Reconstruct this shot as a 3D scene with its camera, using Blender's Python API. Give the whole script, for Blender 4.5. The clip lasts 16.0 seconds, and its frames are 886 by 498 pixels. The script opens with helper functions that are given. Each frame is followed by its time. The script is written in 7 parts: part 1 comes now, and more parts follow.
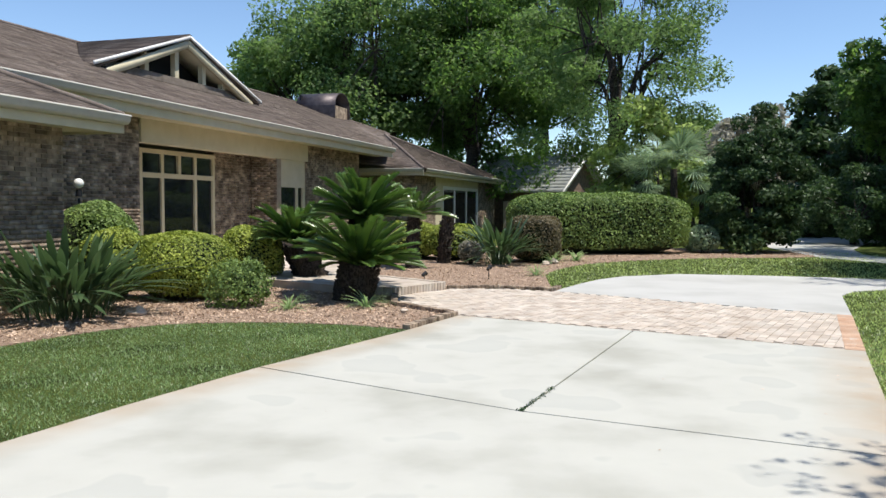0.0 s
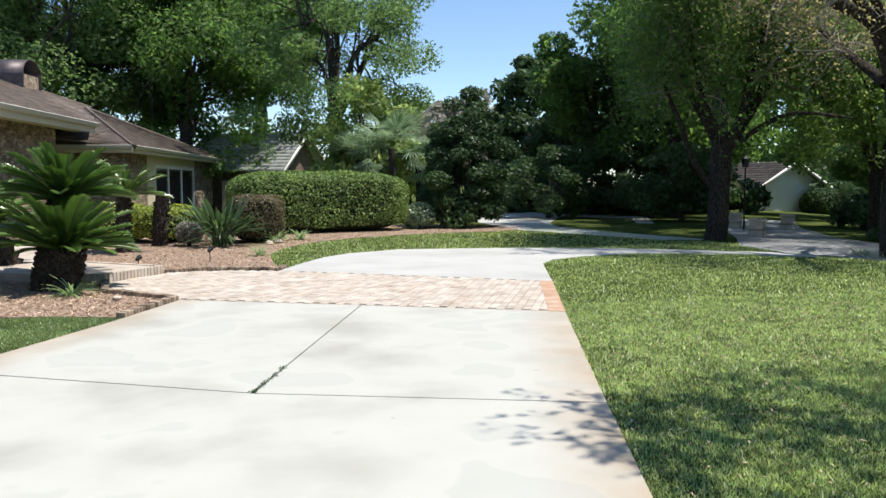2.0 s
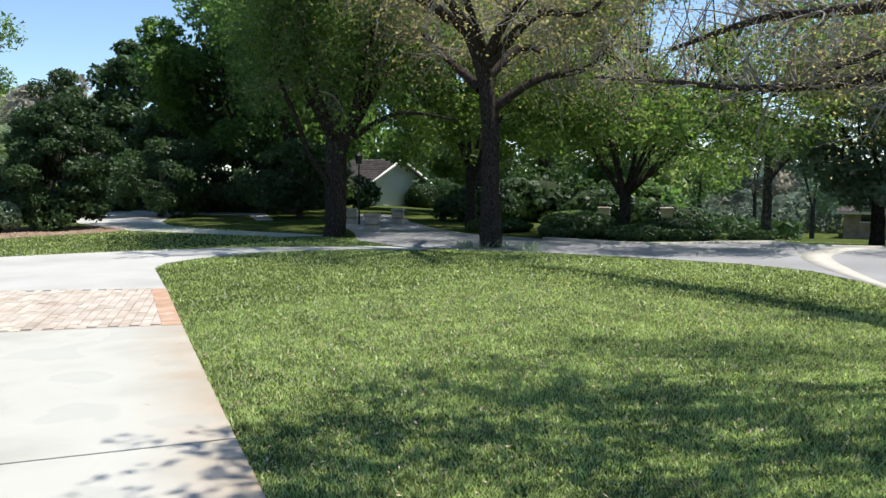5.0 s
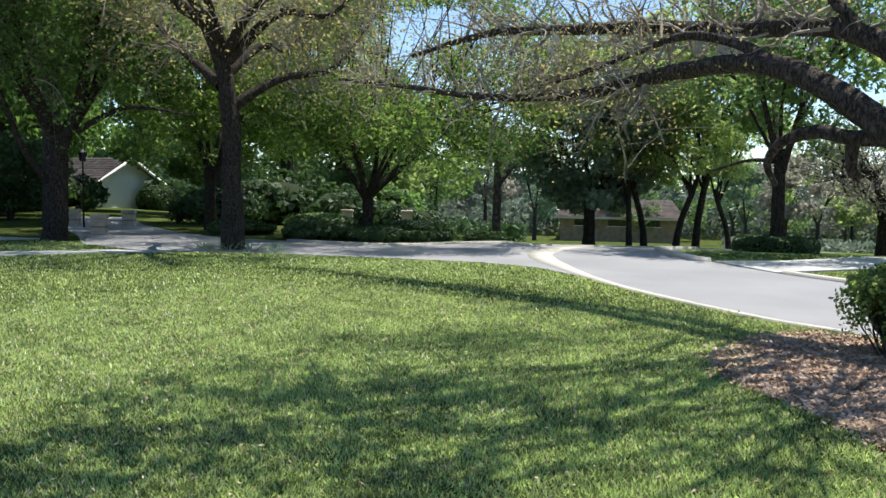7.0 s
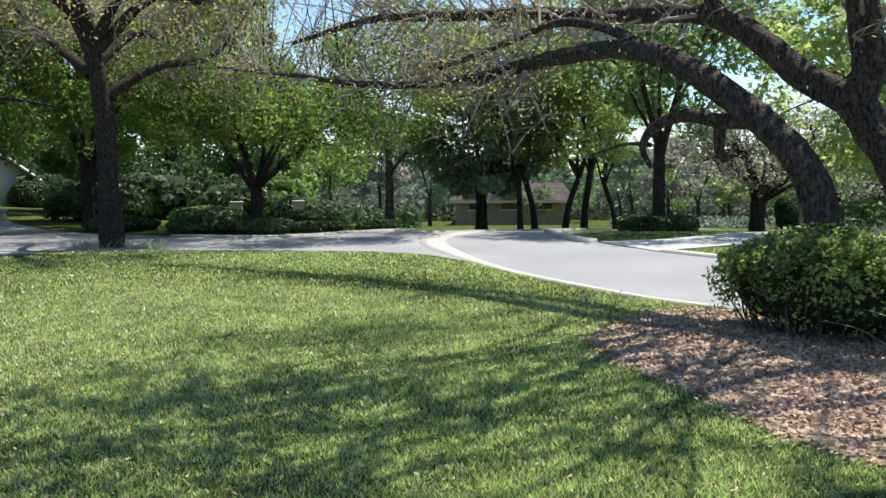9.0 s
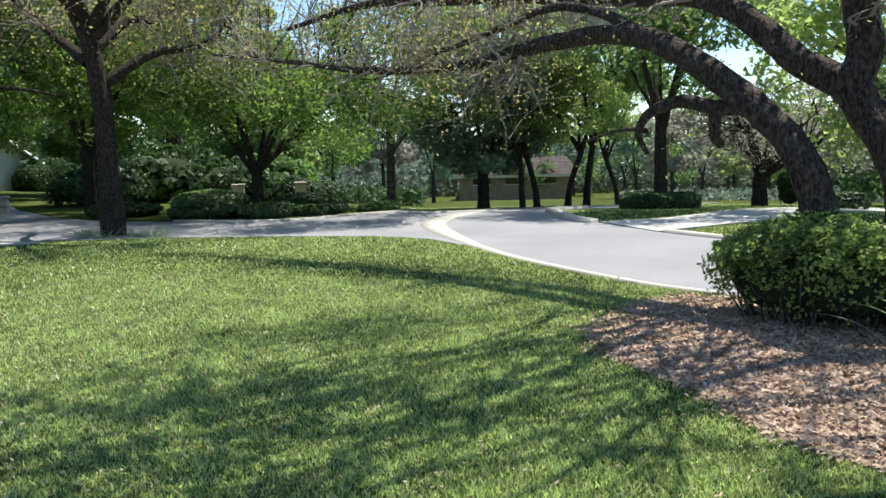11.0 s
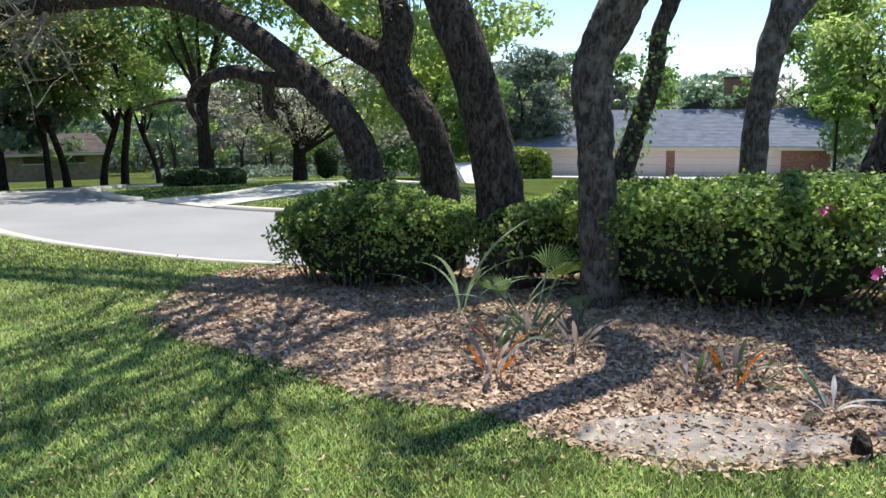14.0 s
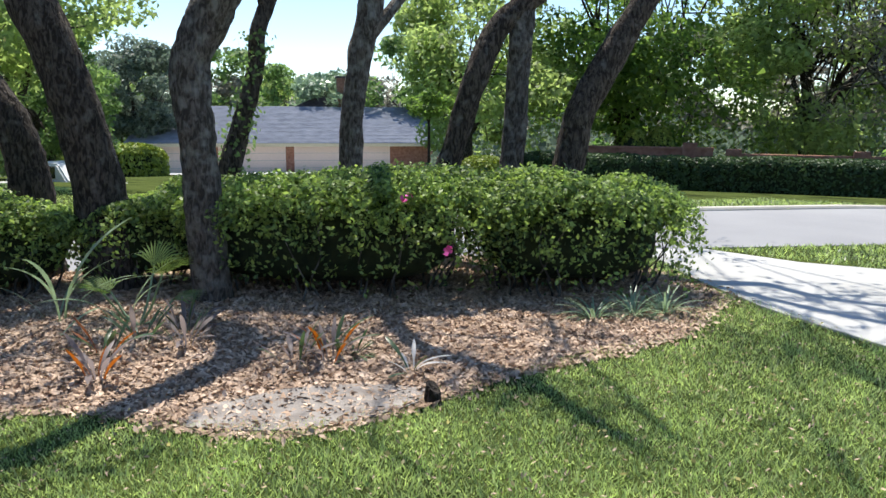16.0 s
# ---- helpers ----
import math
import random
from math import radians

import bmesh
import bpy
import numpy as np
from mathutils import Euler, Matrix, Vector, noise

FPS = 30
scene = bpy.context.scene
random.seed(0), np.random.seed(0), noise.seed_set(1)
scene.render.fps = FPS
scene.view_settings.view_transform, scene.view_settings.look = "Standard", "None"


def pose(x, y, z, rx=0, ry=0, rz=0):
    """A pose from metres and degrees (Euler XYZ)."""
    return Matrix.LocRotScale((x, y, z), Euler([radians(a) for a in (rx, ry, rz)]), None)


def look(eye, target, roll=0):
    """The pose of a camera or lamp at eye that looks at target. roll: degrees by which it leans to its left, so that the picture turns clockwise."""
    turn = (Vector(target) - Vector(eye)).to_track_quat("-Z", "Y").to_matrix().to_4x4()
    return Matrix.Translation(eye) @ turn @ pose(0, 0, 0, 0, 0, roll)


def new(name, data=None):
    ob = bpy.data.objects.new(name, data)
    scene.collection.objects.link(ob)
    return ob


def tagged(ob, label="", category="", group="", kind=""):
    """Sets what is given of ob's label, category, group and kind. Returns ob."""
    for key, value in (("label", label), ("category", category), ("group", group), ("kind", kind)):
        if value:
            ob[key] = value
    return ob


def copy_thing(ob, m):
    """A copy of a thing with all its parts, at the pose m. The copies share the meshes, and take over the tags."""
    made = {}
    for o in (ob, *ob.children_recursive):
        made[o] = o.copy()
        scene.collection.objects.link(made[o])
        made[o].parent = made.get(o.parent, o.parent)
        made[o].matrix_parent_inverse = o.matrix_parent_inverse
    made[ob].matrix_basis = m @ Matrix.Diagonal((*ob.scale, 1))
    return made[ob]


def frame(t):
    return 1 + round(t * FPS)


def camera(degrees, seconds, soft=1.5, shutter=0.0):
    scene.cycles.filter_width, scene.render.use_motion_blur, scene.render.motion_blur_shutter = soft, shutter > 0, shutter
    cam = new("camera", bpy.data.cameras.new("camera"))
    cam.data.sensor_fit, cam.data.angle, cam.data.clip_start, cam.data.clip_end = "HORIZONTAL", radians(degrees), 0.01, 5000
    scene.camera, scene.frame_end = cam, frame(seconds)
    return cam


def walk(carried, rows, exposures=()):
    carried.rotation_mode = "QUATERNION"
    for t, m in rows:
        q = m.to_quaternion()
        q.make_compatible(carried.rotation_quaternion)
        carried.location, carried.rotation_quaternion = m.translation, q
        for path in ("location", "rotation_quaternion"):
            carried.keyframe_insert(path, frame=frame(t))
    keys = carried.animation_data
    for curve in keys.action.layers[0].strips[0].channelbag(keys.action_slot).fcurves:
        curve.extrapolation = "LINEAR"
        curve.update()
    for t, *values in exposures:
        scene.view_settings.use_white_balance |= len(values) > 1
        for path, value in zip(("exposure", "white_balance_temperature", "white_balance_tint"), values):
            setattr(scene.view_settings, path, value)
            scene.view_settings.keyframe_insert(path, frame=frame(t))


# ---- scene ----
EXPOSURES = [(0.0, 0.30), (2.5, 0.43), (4.5, 0.42), (7.5, 0.60), (12.0, 0.65), (14.0, 0.60), (16.0, 0.60)]
cam = camera(57.66, 16.0)

# seconds, eye, heading (clockwise from +y), tilt, roll
PATH = [
    (0.0, 0.000, 0.000, 1.550, -0.00, -3.16, 0.36),
    (0.5, -0.032, 0.055, 1.544, 7.81, -3.35, -0.05),
    (1.0, -0.032, 0.066, 1.530, 14.36, -3.36, -0.10),
    (1.5, -0.039, 0.077, 1.523, 17.41, -3.82, 0.05),
    (2.0, -0.039, 0.074, 1.517, 19.63, -4.54, -0.01),
    (2.5, -0.009, 0.115, 1.500, 22.74, -5.64, -0.06),
    (3.0, 0.057, 0.251, 1.492, 24.65, -6.23, -0.79),
    (3.5, 0.193, 0.434, 1.530, 26.36, -4.42, -0.21),
    (4.0, 0.294, 0.546, 1.518, 30.01, -4.46, 0.69),
    (4.5, 0.356, 0.699, 1.515, 38.23, -4.47, -0.42),
    (5.0, 0.376, 0.804, 1.510, 46.39, -4.80, 0.03),
    (5.2, 0.379, 0.825, 1.499, 49.07, -5.00, -0.15),
    (7.3, 0.355, 0.861, 1.444, 66.50, -4.17, 0.84),
    (7.5, 0.380, 0.856, 1.447, 67.65, -4.12, 0.68),
    (8.0, 0.403, 0.837, 1.468, 69.08, -4.39, 0.48),
    (8.5, 0.437, 0.828, 1.478, 69.94, -5.07, 0.47),
    (9.0, 0.493, 0.772, 1.473, 71.90, -5.28, -0.54),
    (9.2, 0.538, 0.744, 1.482, 72.81, -5.50, -0.48),
    (11.3, 0.523, 0.673, 1.658, 71.49, -7.30, -1.70),
    (11.5, 0.520, 0.679, 1.653, 72.50, -7.40, -1.46),
    (12.0, 0.531, 0.747, 1.645, 78.04, -6.71, -1.60),
    (12.5, 0.569, 0.808, 1.631, 86.01, -6.84, -1.30),
    (13.0, 0.575, 0.874, 1.608, 94.52, -7.47, -0.68),
    (13.5, 0.707, 0.898, 1.590, 98.45, -8.75, -1.23),
    (14.0, 0.713, 0.891, 1.581, 103.53, -9.24, -0.60),
    (14.5, 0.702, 0.880, 1.575, 111.40, -8.52, 0.91),
    (15.0, 0.632, 0.853, 1.577, 116.18, -7.94, 1.14),
    (15.5, 0.516, 0.846, 1.578, 123.58, -8.65, 0.38),
    (16.0, 0.413, 0.858, 1.585, 129.87, -9.57, 0.31),
]
walk(cam, [(t, pose(x, y, z, 0, 0, -yaw) @ pose(0, 0, 0, 90 + tilt) @ pose(0, 0, 0, 0, 0, roll))
           for t, x, y, z, yaw, tilt, roll in PATH], EXPOSURES)

# ---------- world and sun ----------
SUN_AZ, SUN_EL = 118.0, 68.0      # heading clockwise from +y, height, degrees
world = bpy.data.worlds.new("world")
scene.world = world
world.use_nodes = True
wt = world.node_tree
sky = wt.nodes.new("ShaderNodeTexSky")
sky.sky_type, sky.sun_disc = "NISHITA", False
sky.sun_elevation, sky.sun_rotation = radians(SUN_EL), radians(SUN_AZ)
sky.air_density, sky.dust_density, sky.ozone_density = 0.9, 0.0, 4.0
back = wt.nodes["Background"]
back.inputs[1].default_value = 0.14
wt.links.new(sky.outputs[0], back.inputs[0])
sun = new("sun", bpy.data.lights.new("sun", "SUN"))
sun.data.energy, sun.data.angle, sun.data.color = 5.0, radians(0.55), (1.0, 0.95, 0.87)
a, e = radians(SUN_AZ), radians(SUN_EL)
sun.matrix_world = look((math.sin(a) * math.cos(e) * 60, math.cos(a) * math.cos(e) * 60, math.sin(e) * 60), (0, 0, 0))

# ---------- materials ----------
def mat(name, c1, c2, scale=6.0, rough=0.8, bump=0.2, bump_scale=60.0, c3=None, metal=0.0, per="", spread=0.0, spec=0.3, detail=6.0, dist=0.02):
    """A surface whose colour wanders between two tones at one size, with fine relief at another; per: 'island' or 'object' varies piece by piece."""
    m = bpy.data.materials.new(name)
    m.use_nodes = True
    nt, N = m.node_tree, m.node_tree.nodes
    b = N["Principled BSDF"]
    b.inputs["Roughness"].default_value, b.inputs["Metallic"].default_value = rough, metal
    b.inputs["Specular IOR Level"].default_value = spec
    co = N.new("ShaderNodeNewGeometry")
    n1 = N.new("ShaderNodeTexNoise")
    n1.inputs["Scale"].default_value, n1.inputs["Detail"].default_value = scale, detail
    nt.links.new(co.outputs["Position"], n1.inputs["Vector"])
    ramp = N.new("ShaderNodeValToRGB")
    ramp.color_ramp.elements[0].position, ramp.color_ramp.elements[1].position = 0.32, 0.68
    ramp.color_ramp.elements[0].color, ramp.color_ramp.elements[1].color = (*c1, 1), (*c2, 1)
    if c3:
        el = ramp.color_ramp.elements.new(0.5)
        el.color = (*c3, 1)
    nt.links.new(n1.outputs[0], ramp.inputs[0])
    col = ramp.outputs[0]
    if per:
        hsv = N.new("ShaderNodeHueSaturation")
        mr = N.new("ShaderNodeMapRange")
        mr.inputs["To Min"].default_value, mr.inputs["To Max"].default_value = 1 - spread, 1 + spread
        if per == "object":
            nt.links.new(N.new("ShaderNodeObjectInfo").outputs["Random"], mr.inputs["Value"])
        else:
            nt.links.new(co.outputs["Random Per Island"], mr.inputs["Value"])
        nt.links.new(mr.outputs[0], hsv.inputs["Value"])
        nt.links.new(col, hsv.inputs["Color"])
        col = hsv.outputs[0]
    nt.links.new(col, b.inputs["Base Color"])
    if bump:
        n2 = N.new("ShaderNodeTexNoise")
        n2.inputs["Scale"].default_value, n2.inputs["Detail"].default_value = bump_scale, 4.0
        nt.links.new(co.outputs["Position"], n2.inputs["Vector"])
        bp = N.new("ShaderNodeBump")
        bp.inputs["Strength"].default_value, bp.inputs["Distance"].default_value = bump, dist
        nt.links.new(n2.outputs[0], bp.inputs["Height"])
        nt.links.new(bp.outputs[0], b.inputs["Normal"])
    return m


LEAF = 1.6


def leaf_mat(name, dark, light, spread=0.35, through_=0.35, rough=0.5, spec=0.3, clump=0.8):
    """Foliage: tone differs leaf by leaf and by the clump, and light comes through the blade."""
    dark, light = ((c[0] * LEAF, c[1] * LEAF, (c[2] + 0.13 * c[1]) * LEAF) for c in (dark, light))
    m = bpy.data.materials.new(name)
    m.use_nodes = True
    nt, N = m.node_tree, m.node_tree.nodes
    b, out = N["Principled BSDF"], N["Material Output"]
    b.inputs["Roughness"].default_value, b.inputs["Specular IOR Level"].default_value = rough, spec
    geo = N.new("ShaderNodeNewGeometry")
    n1 = N.new("ShaderNodeTexNoise")
    n1.inputs["Scale"].default_value = clump
    nt.links.new(geo.outputs["Position"], n1.inputs["Vector"])
    add = N.new("ShaderNodeMath")
    add.operation = "MULTIPLY_ADD"
    add.inputs[1].default_value, add.inputs[2].default_value = spread * 2, 0.5 - spread
    nt.links.new(geo.outputs["Random Per Island"], add.inputs[0])
    mixv = N.new("ShaderNodeMath")
    mixv.operation = "ADD"
    nt.links.new(add.outputs[0], mixv.inputs[0])
    nt.links.new(n1.outputs[0], mixv.inputs[1])
    sub = N.new("ShaderNodeMath")
    sub.operation = "SUBTRACT"
    sub.use_clamp = True
    sub.inputs[1].default_value = 0.5
    nt.links.new(mixv.outputs[0], sub.inputs[0])
    ramp = N.new("ShaderNodeValToRGB")
    ramp.color_ramp.elements[0].color, ramp.color_ramp.elements[1].color = (*dark, 1), (*light, 1)
    nt.links.new(sub.outputs[0], ramp.inputs[0])
    nt.links.new(ramp.outputs[0], b.inputs["Base Color"])
    tr = N.new("ShaderNodeBsdfTranslucent")
    br = N.new("ShaderNodeHueSaturation")
    br.inputs["Saturation"].default_value, br.inputs["Value"].default_value = 1.15, 1.5
    nt.links.new(ramp.outputs[0], br.inputs["Color"])
    nt.links.new(br.outputs[0], tr.inputs["Color"])
    mix = N.new("ShaderNodeMixShader")
    mix.inputs[0].default_value = min(0.62, through_ * 1.35)
    nt.links.new(b.outputs[0], mix.inputs[1])
    nt.links.new(tr.outputs[0], mix.inputs[2])
    nt.links.new(mix.outputs[0], out.inputs[0])
    return m


def plain(name, c, rough=0.6, metal=0.0, vary=0.08):
    d = tuple(max(0, x * (1 - vary)) for x in c)
    return mat(name, d, c, 9.0, rough, 0.05, 120.0, metal=metal)


M_LAWN = mat("lawn_soil", (0.034, 0.044, 0.017), (0.095, 0.115, 0.038), 1.1, 1.0, 0.9, 160.0, (0.08, 0.105, 0.03), spec=0.0)
M_BLADE = leaf_mat("grass_blade", (0.040, 0.066, 0.014), (0.372, 0.45, 0.118), 0.5, 0.35, 0.38, 0.55, 2.4)
M_BLADE_L = leaf_mat("dark_grass_blade", (0.048, 0.080, 0.020), (0.20, 0.27, 0.08), 0.42, 0.35, 0.4, 0.4, 0.9)
M_CONC = mat("concrete", (0.35, 0.345, 0.30), (0.475, 0.47, 0.42), 0.9, 0.85, 0.15, 220.0, (0.44, 0.435, 0.39), dist=0.004)


def stain_drive(m):
    """Tan sprinkler stains that run in from the drive's two edges, and a few damp grey patches."""
    nt, N = m.node_tree, m.node_tree.nodes
    b = N["Principled BSDF"]
    src = b.inputs["Base Color"].links[0].from_socket
    geo = N.new("ShaderNodeNewGeometry")
    rag = N.new("ShaderNodeTexNoise")
    rag.inputs["Scale"].default_value, rag.inputs["Detail"].default_value = 3.0, 6.0
    nt.links.new(geo.outputs["Position"], rag.inputs["Vector"])
    for nx, ny, px, py, width, top in ((0.9125, -0.409, 2.86, 4.83, 0.55, 0.55), (-0.885, 0.466, -2.38, 6.05, 0.45, 0.5)):
        dot = N.new("ShaderNodeVectorMath")
        dot.operation = "DOT_PRODUCT"
        dot.inputs[1].default_value = (nx, ny, 0)
        nt.links.new(geo.outputs["Position"], dot.inputs[0])
        mr = N.new("ShaderNodeMapRange")
        base = nx * px + ny * py
        mr.inputs["From Min"].default_value, mr.inputs["From Max"].default_value = base - width, base
        mr.inputs["To Max"].default_value = top * 2
        nt.links.new(dot.outputs["Value"], mr.inputs["Value"])
        mul = N.new("ShaderNodeMath")
        mul.operation, mul.use_clamp = "MULTIPLY", True
        nt.links.new(mr.outputs[0], mul.inputs[0])
        nt.links.new(rag.outputs[0], mul.inputs[1])
        mix = N.new("ShaderNodeMix")
        mix.data_type = "RGBA"
        mix.inputs["B"].default_value = (0.37, 0.265, 0.165, 1)
        nt.links.new(mul.outputs[0], mix.inputs["Factor"])
        nt.links.new(src, mix.inputs["A"])
        src = mix.outputs["Result"]
    pat = N.new("ShaderNodeTexNoise")
    pat.inputs["Scale"].default_value, pat.inputs["Detail"].default_value, pat.inputs["Roughness"].default_value = 0.9, 3.0, 0.4
    nt.links.new(geo.outputs["Position"], pat.inputs["Vector"])
    rp = N.new("ShaderNodeValToRGB")
    rp.color_ramp.elements[0].position, rp.color_ramp.elements[1].position = 0.585, 0.60
    rp.color_ramp.elements[1].color = (0.24, 0.24, 0.24, 1)
    nt.links.new(pat.outputs[0], rp.inputs[0])
    mix = N.new("ShaderNodeMix")
    mix.data_type = "RGBA"
    mix.inputs["B"].default_value = (0.29, 0.30, 0.285, 1)
    nt.links.new(rp.outputs[0], mix.inputs["Factor"])
    nt.links.new(src, mix.inputs["A"])
    nt.links.new(mix.outputs["Result"], b.inputs["Base Color"])


stain_drive(M_CONC)
M_PATH = mat("path_concrete", (0.38, 0.375, 0.35), (0.47, 0.465, 0.44), 0.7, 0.85, 0.15, 220.0, (0.44, 0.435, 0.41), dist=0.004)
M_RIB = mat("ribbon_concrete", (0.42, 0.40, 0.35), (0.52, 0.49, 0.44), 2.0, 0.85, 0.2, 90.0, dist=0.004)
M_ASPH = mat("asphalt", (0.245, 0.245, 0.252), (0.30, 0.30, 0.305), 0.5, 0.9, 0.4, 300.0, dist=0.006)
M_PAVER = mat("paver", (0.40, 0.33, 0.265), (0.53, 0.475, 0.41), 3.0, 0.85, 0.3, 80.0, (0.47, 0.405, 0.34), per="object", spread=0.14, dist=0.004)
M_PAVER_J = mat("paver_joined", (0.40, 0.33, 0.265), (0.53, 0.475, 0.41), 3.0, 0.85, 0.3, 80.0, (0.47, 0.405, 0.34), per="island", spread=0.14, dist=0.004)
M_JOINT = mat("sand_joint", (0.26, 0.22, 0.18), (0.36, 0.32, 0.27), 12.0, 0.95, 0.4, 150.0)
M_BRICK = mat("brick", (0.12, 0.088, 0.064), (0.42, 0.335, 0.245), 5.0, 0.9, 0.4, 70.0, (0.24, 0.185, 0.135), per="object", spread=0.46, dist=0.006)
M_BRICK_J = mat("brick_joined", (0.12, 0.088, 0.064), (0.42, 0.335, 0.245), 5.0, 0.9, 0.4, 70.0, (0.24, 0.185, 0.135), per="island", spread=0.46, dist=0.006)
M_RED = mat("red_brick", (0.22, 0.10, 0.065), (0.36, 0.19, 0.13), 6.0, 0.9, 0.4, 60.0, per="island", spread=0.25)
M_MORTAR = mat("mortar", (0.26, 0.21, 0.155), (0.36, 0.30, 0.23), 8.0, 0.95, 0.4, 120.0)
M_SHING = mat("shingle", (0.095, 0.075, 0.064), (0.175, 0.145, 0.125), 2.2, 0.92, 0.6, 70.0, (0.135, 0.108, 0.093), per="island", spread=0.22, dist=0.01)
M_GREYSH = mat("grey_shingle", (0.18, 0.195, 0.235), (0.26, 0.28, 0.33), 1.5, 0.9, 0.4, 40.0)
M_CREAM = mat("cream_paint", (0.56, 0.50, 0.34), (0.62, 0.56, 0.40), 3.0, 0.55, 0.05, 60.0)
# brown-grey tone that carries the shadow lying on the gable's sill
M_SILL = mat("shaded_sill", (0.14, 0.115, 0.095), (0.24, 0.20, 0.165), 5.0, 0.8, 0.2, 60.0)
M_BROWN = mat("brown_brick", (0.13, 0.09, 0.07), (0.24, 0.17, 0.13), 6.0, 0.9, 0.4, 60.0)
M_PALESH = mat("pale_grey_shingle", (0.30, 0.31, 0.30), (0.40, 0.41, 0.40), 1.5, 0.9, 0.4, 40.0)
M_BEIGE = mat("beige_wall_paint", (0.46, 0.39, 0.32), (0.54, 0.46, 0.385), 2.0, 0.85, 0.15, 50.0)
M_WHITE = plain("white_paint", (0.78, 0.77, 0.74), 0.5)
M_GUTTER = plain("gutter_metal", (0.52, 0.50, 0.44), 0.45)
M_DOOR = plain("garage_paint", (0.86, 0.70, 0.60), 0.6)
M_STUCCO = mat("stucco", (0.68, 0.68, 0.68), (0.76, 0.76, 0.75), 1.0, 0.9, 0.2, 60.0)
M_TAN = mat("tan_wall", (0.26, 0.19, 0.12), (0.40, 0.31, 0.20), 2.5, 0.9, 0.2, 40.0)
# near-black for the shade inside louvres, chimney hood and room
M_DARK = plain("interior_shade", (0.012, 0.014, 0.018), 0.7)
M_COPPER = mat("chimney_metal", (0.06, 0.05, 0.055), (0.11, 0.095, 0.095), 4.0, 0.5, 0.1, 30.0, metal=0.6)
M_POST = plain("black_metal", (0.02, 0.02, 0.022), 0.5, 0.5)
M_STONE = mat("cast_stone", (0.42, 0.35, 0.28), (0.58, 0.50, 0.42), 5.0, 0.9, 0.5, 40.0)


def bark_mat(name, deep, ridge, lichen, amount):
    """Furrowed bark: long ridges and cracks, with pale lichen in patches of their own."""
    m = bpy.data.materials.new(name)
    m.use_nodes = True
    nt, N = m.node_tree, m.node_tree.nodes
    b = N["Principled BSDF"]
    b.inputs["Roughness"].default_value, b.inputs["Specular IOR Level"].default_value = 0.95, 0.15
    geo = N.new("ShaderNodeNewGeometry")
    mp = N.new("ShaderNodeMapping")
    mp.inputs["Scale"].default_value = (1.0, 1.0, 0.36)
    nt.links.new(geo.outputs["Position"], mp.inputs["Vector"])
    fur = N.new("ShaderNodeTexNoise")
    fur.inputs["Scale"].default_value, fur.inputs["Detail"].default_value, fur.inputs["Distortion"].default_value = 34.0, 10.0, 0.8
    nt.links.new(mp.outputs[0], fur.inputs["Vector"])
    r1 = N.new("ShaderNodeValToRGB")
    r1.color_ramp.elements[0].position, r1.color_ramp.elements[1].position = 0.40, 0.64
    r1.color_ramp.elements[0].color, r1.color_ramp.elements[1].color = (*deep, 1), (*ridge, 1)
    nt.links.new(fur.outputs[0], r1.inputs[0])
    lic = N.new("ShaderNodeTexNoise")
    lic.inputs["Scale"].default_value, lic.inputs["Detail"].default_value = 9.0, 12.0
    nt.links.new(geo.outputs["Position"], lic.inputs["Vector"])
    r2 = N.new("ShaderNodeValToRGB")
    r2.color_ramp.elements[0].position, r2.color_ramp.elements[1].position = amount, amount + 0.2
    r2.color_ramp.elements[1].color = (0.6, 0.6, 0.6, 1)
    nt.links.new(lic.outputs[0], r2.inputs[0])
    mix = N.new("ShaderNodeMix")
    mix.data_type = "RGBA"
    mix.inputs["B"].default_value = (*lichen, 1)
    nt.links.new(r2.outputs[0], mix.inputs["Factor"])
    nt.links.new(r1.outputs[0], mix.inputs["A"])
    nt.links.new(mix.outputs["Result"], b.inputs["Base Color"])
    bp = N.new("ShaderNodeBump")
    bp.inputs["Strength"].default_value, bp.inputs["Distance"].default_value = 1.0, 0.05
    nt.links.new(fur.outputs[0], bp.inputs["Height"])
    nt.links.new(bp.outputs[0], b.inputs["Normal"])
    return m


M_BARK = bark_mat("bark", (0.030, 0.024, 0.020), (0.125, 0.103, 0.085), (0.27, 0.26, 0.23), 0.58)
M_LICHEN = bark_mat("lichen_bark", (0.050, 0.043, 0.037), (0.17, 0.15, 0.132), (0.33, 0.325, 0.30), 0.50)
M_DKBARK = bark_mat("dark_bark", (0.022, 0.018, 0.014), (0.085, 0.07, 0.058), (0.14, 0.13, 0.11), 0.66)
M_TWIG = mat("twig_bark", (0.20, 0.175, 0.14), (0.40, 0.36, 0.30), 8.0, 0.95, 0.3, 60.0)
M_MULCH = mat("mulch_bed", (0.24, 0.165, 0.12), (0.50, 0.37, 0.28), 14.0, 0.95, 1.0, 60.0, (0.28, 0.195, 0.135), dist=0.03)
M_CHIP = mat("mulch_chip", (0.33, 0.22, 0.145), (0.62, 0.47, 0.35), 5.0, 0.9, 0.3, 60.0, per="island", spread=0.36)
M_SAND = mat("bare_sand", (0.20, 0.175, 0.155), (0.36, 0.325, 0.29), 7.0, 0.95, 0.7, 80.0)
# shade deep inside shrubs, put into a near-black green
M_CORE = mat("bush_inner_shade", (0.012, 0.018, 0.008), (0.03, 0.04, 0.015), 9.0, 1.0, 0.8, 30.0)
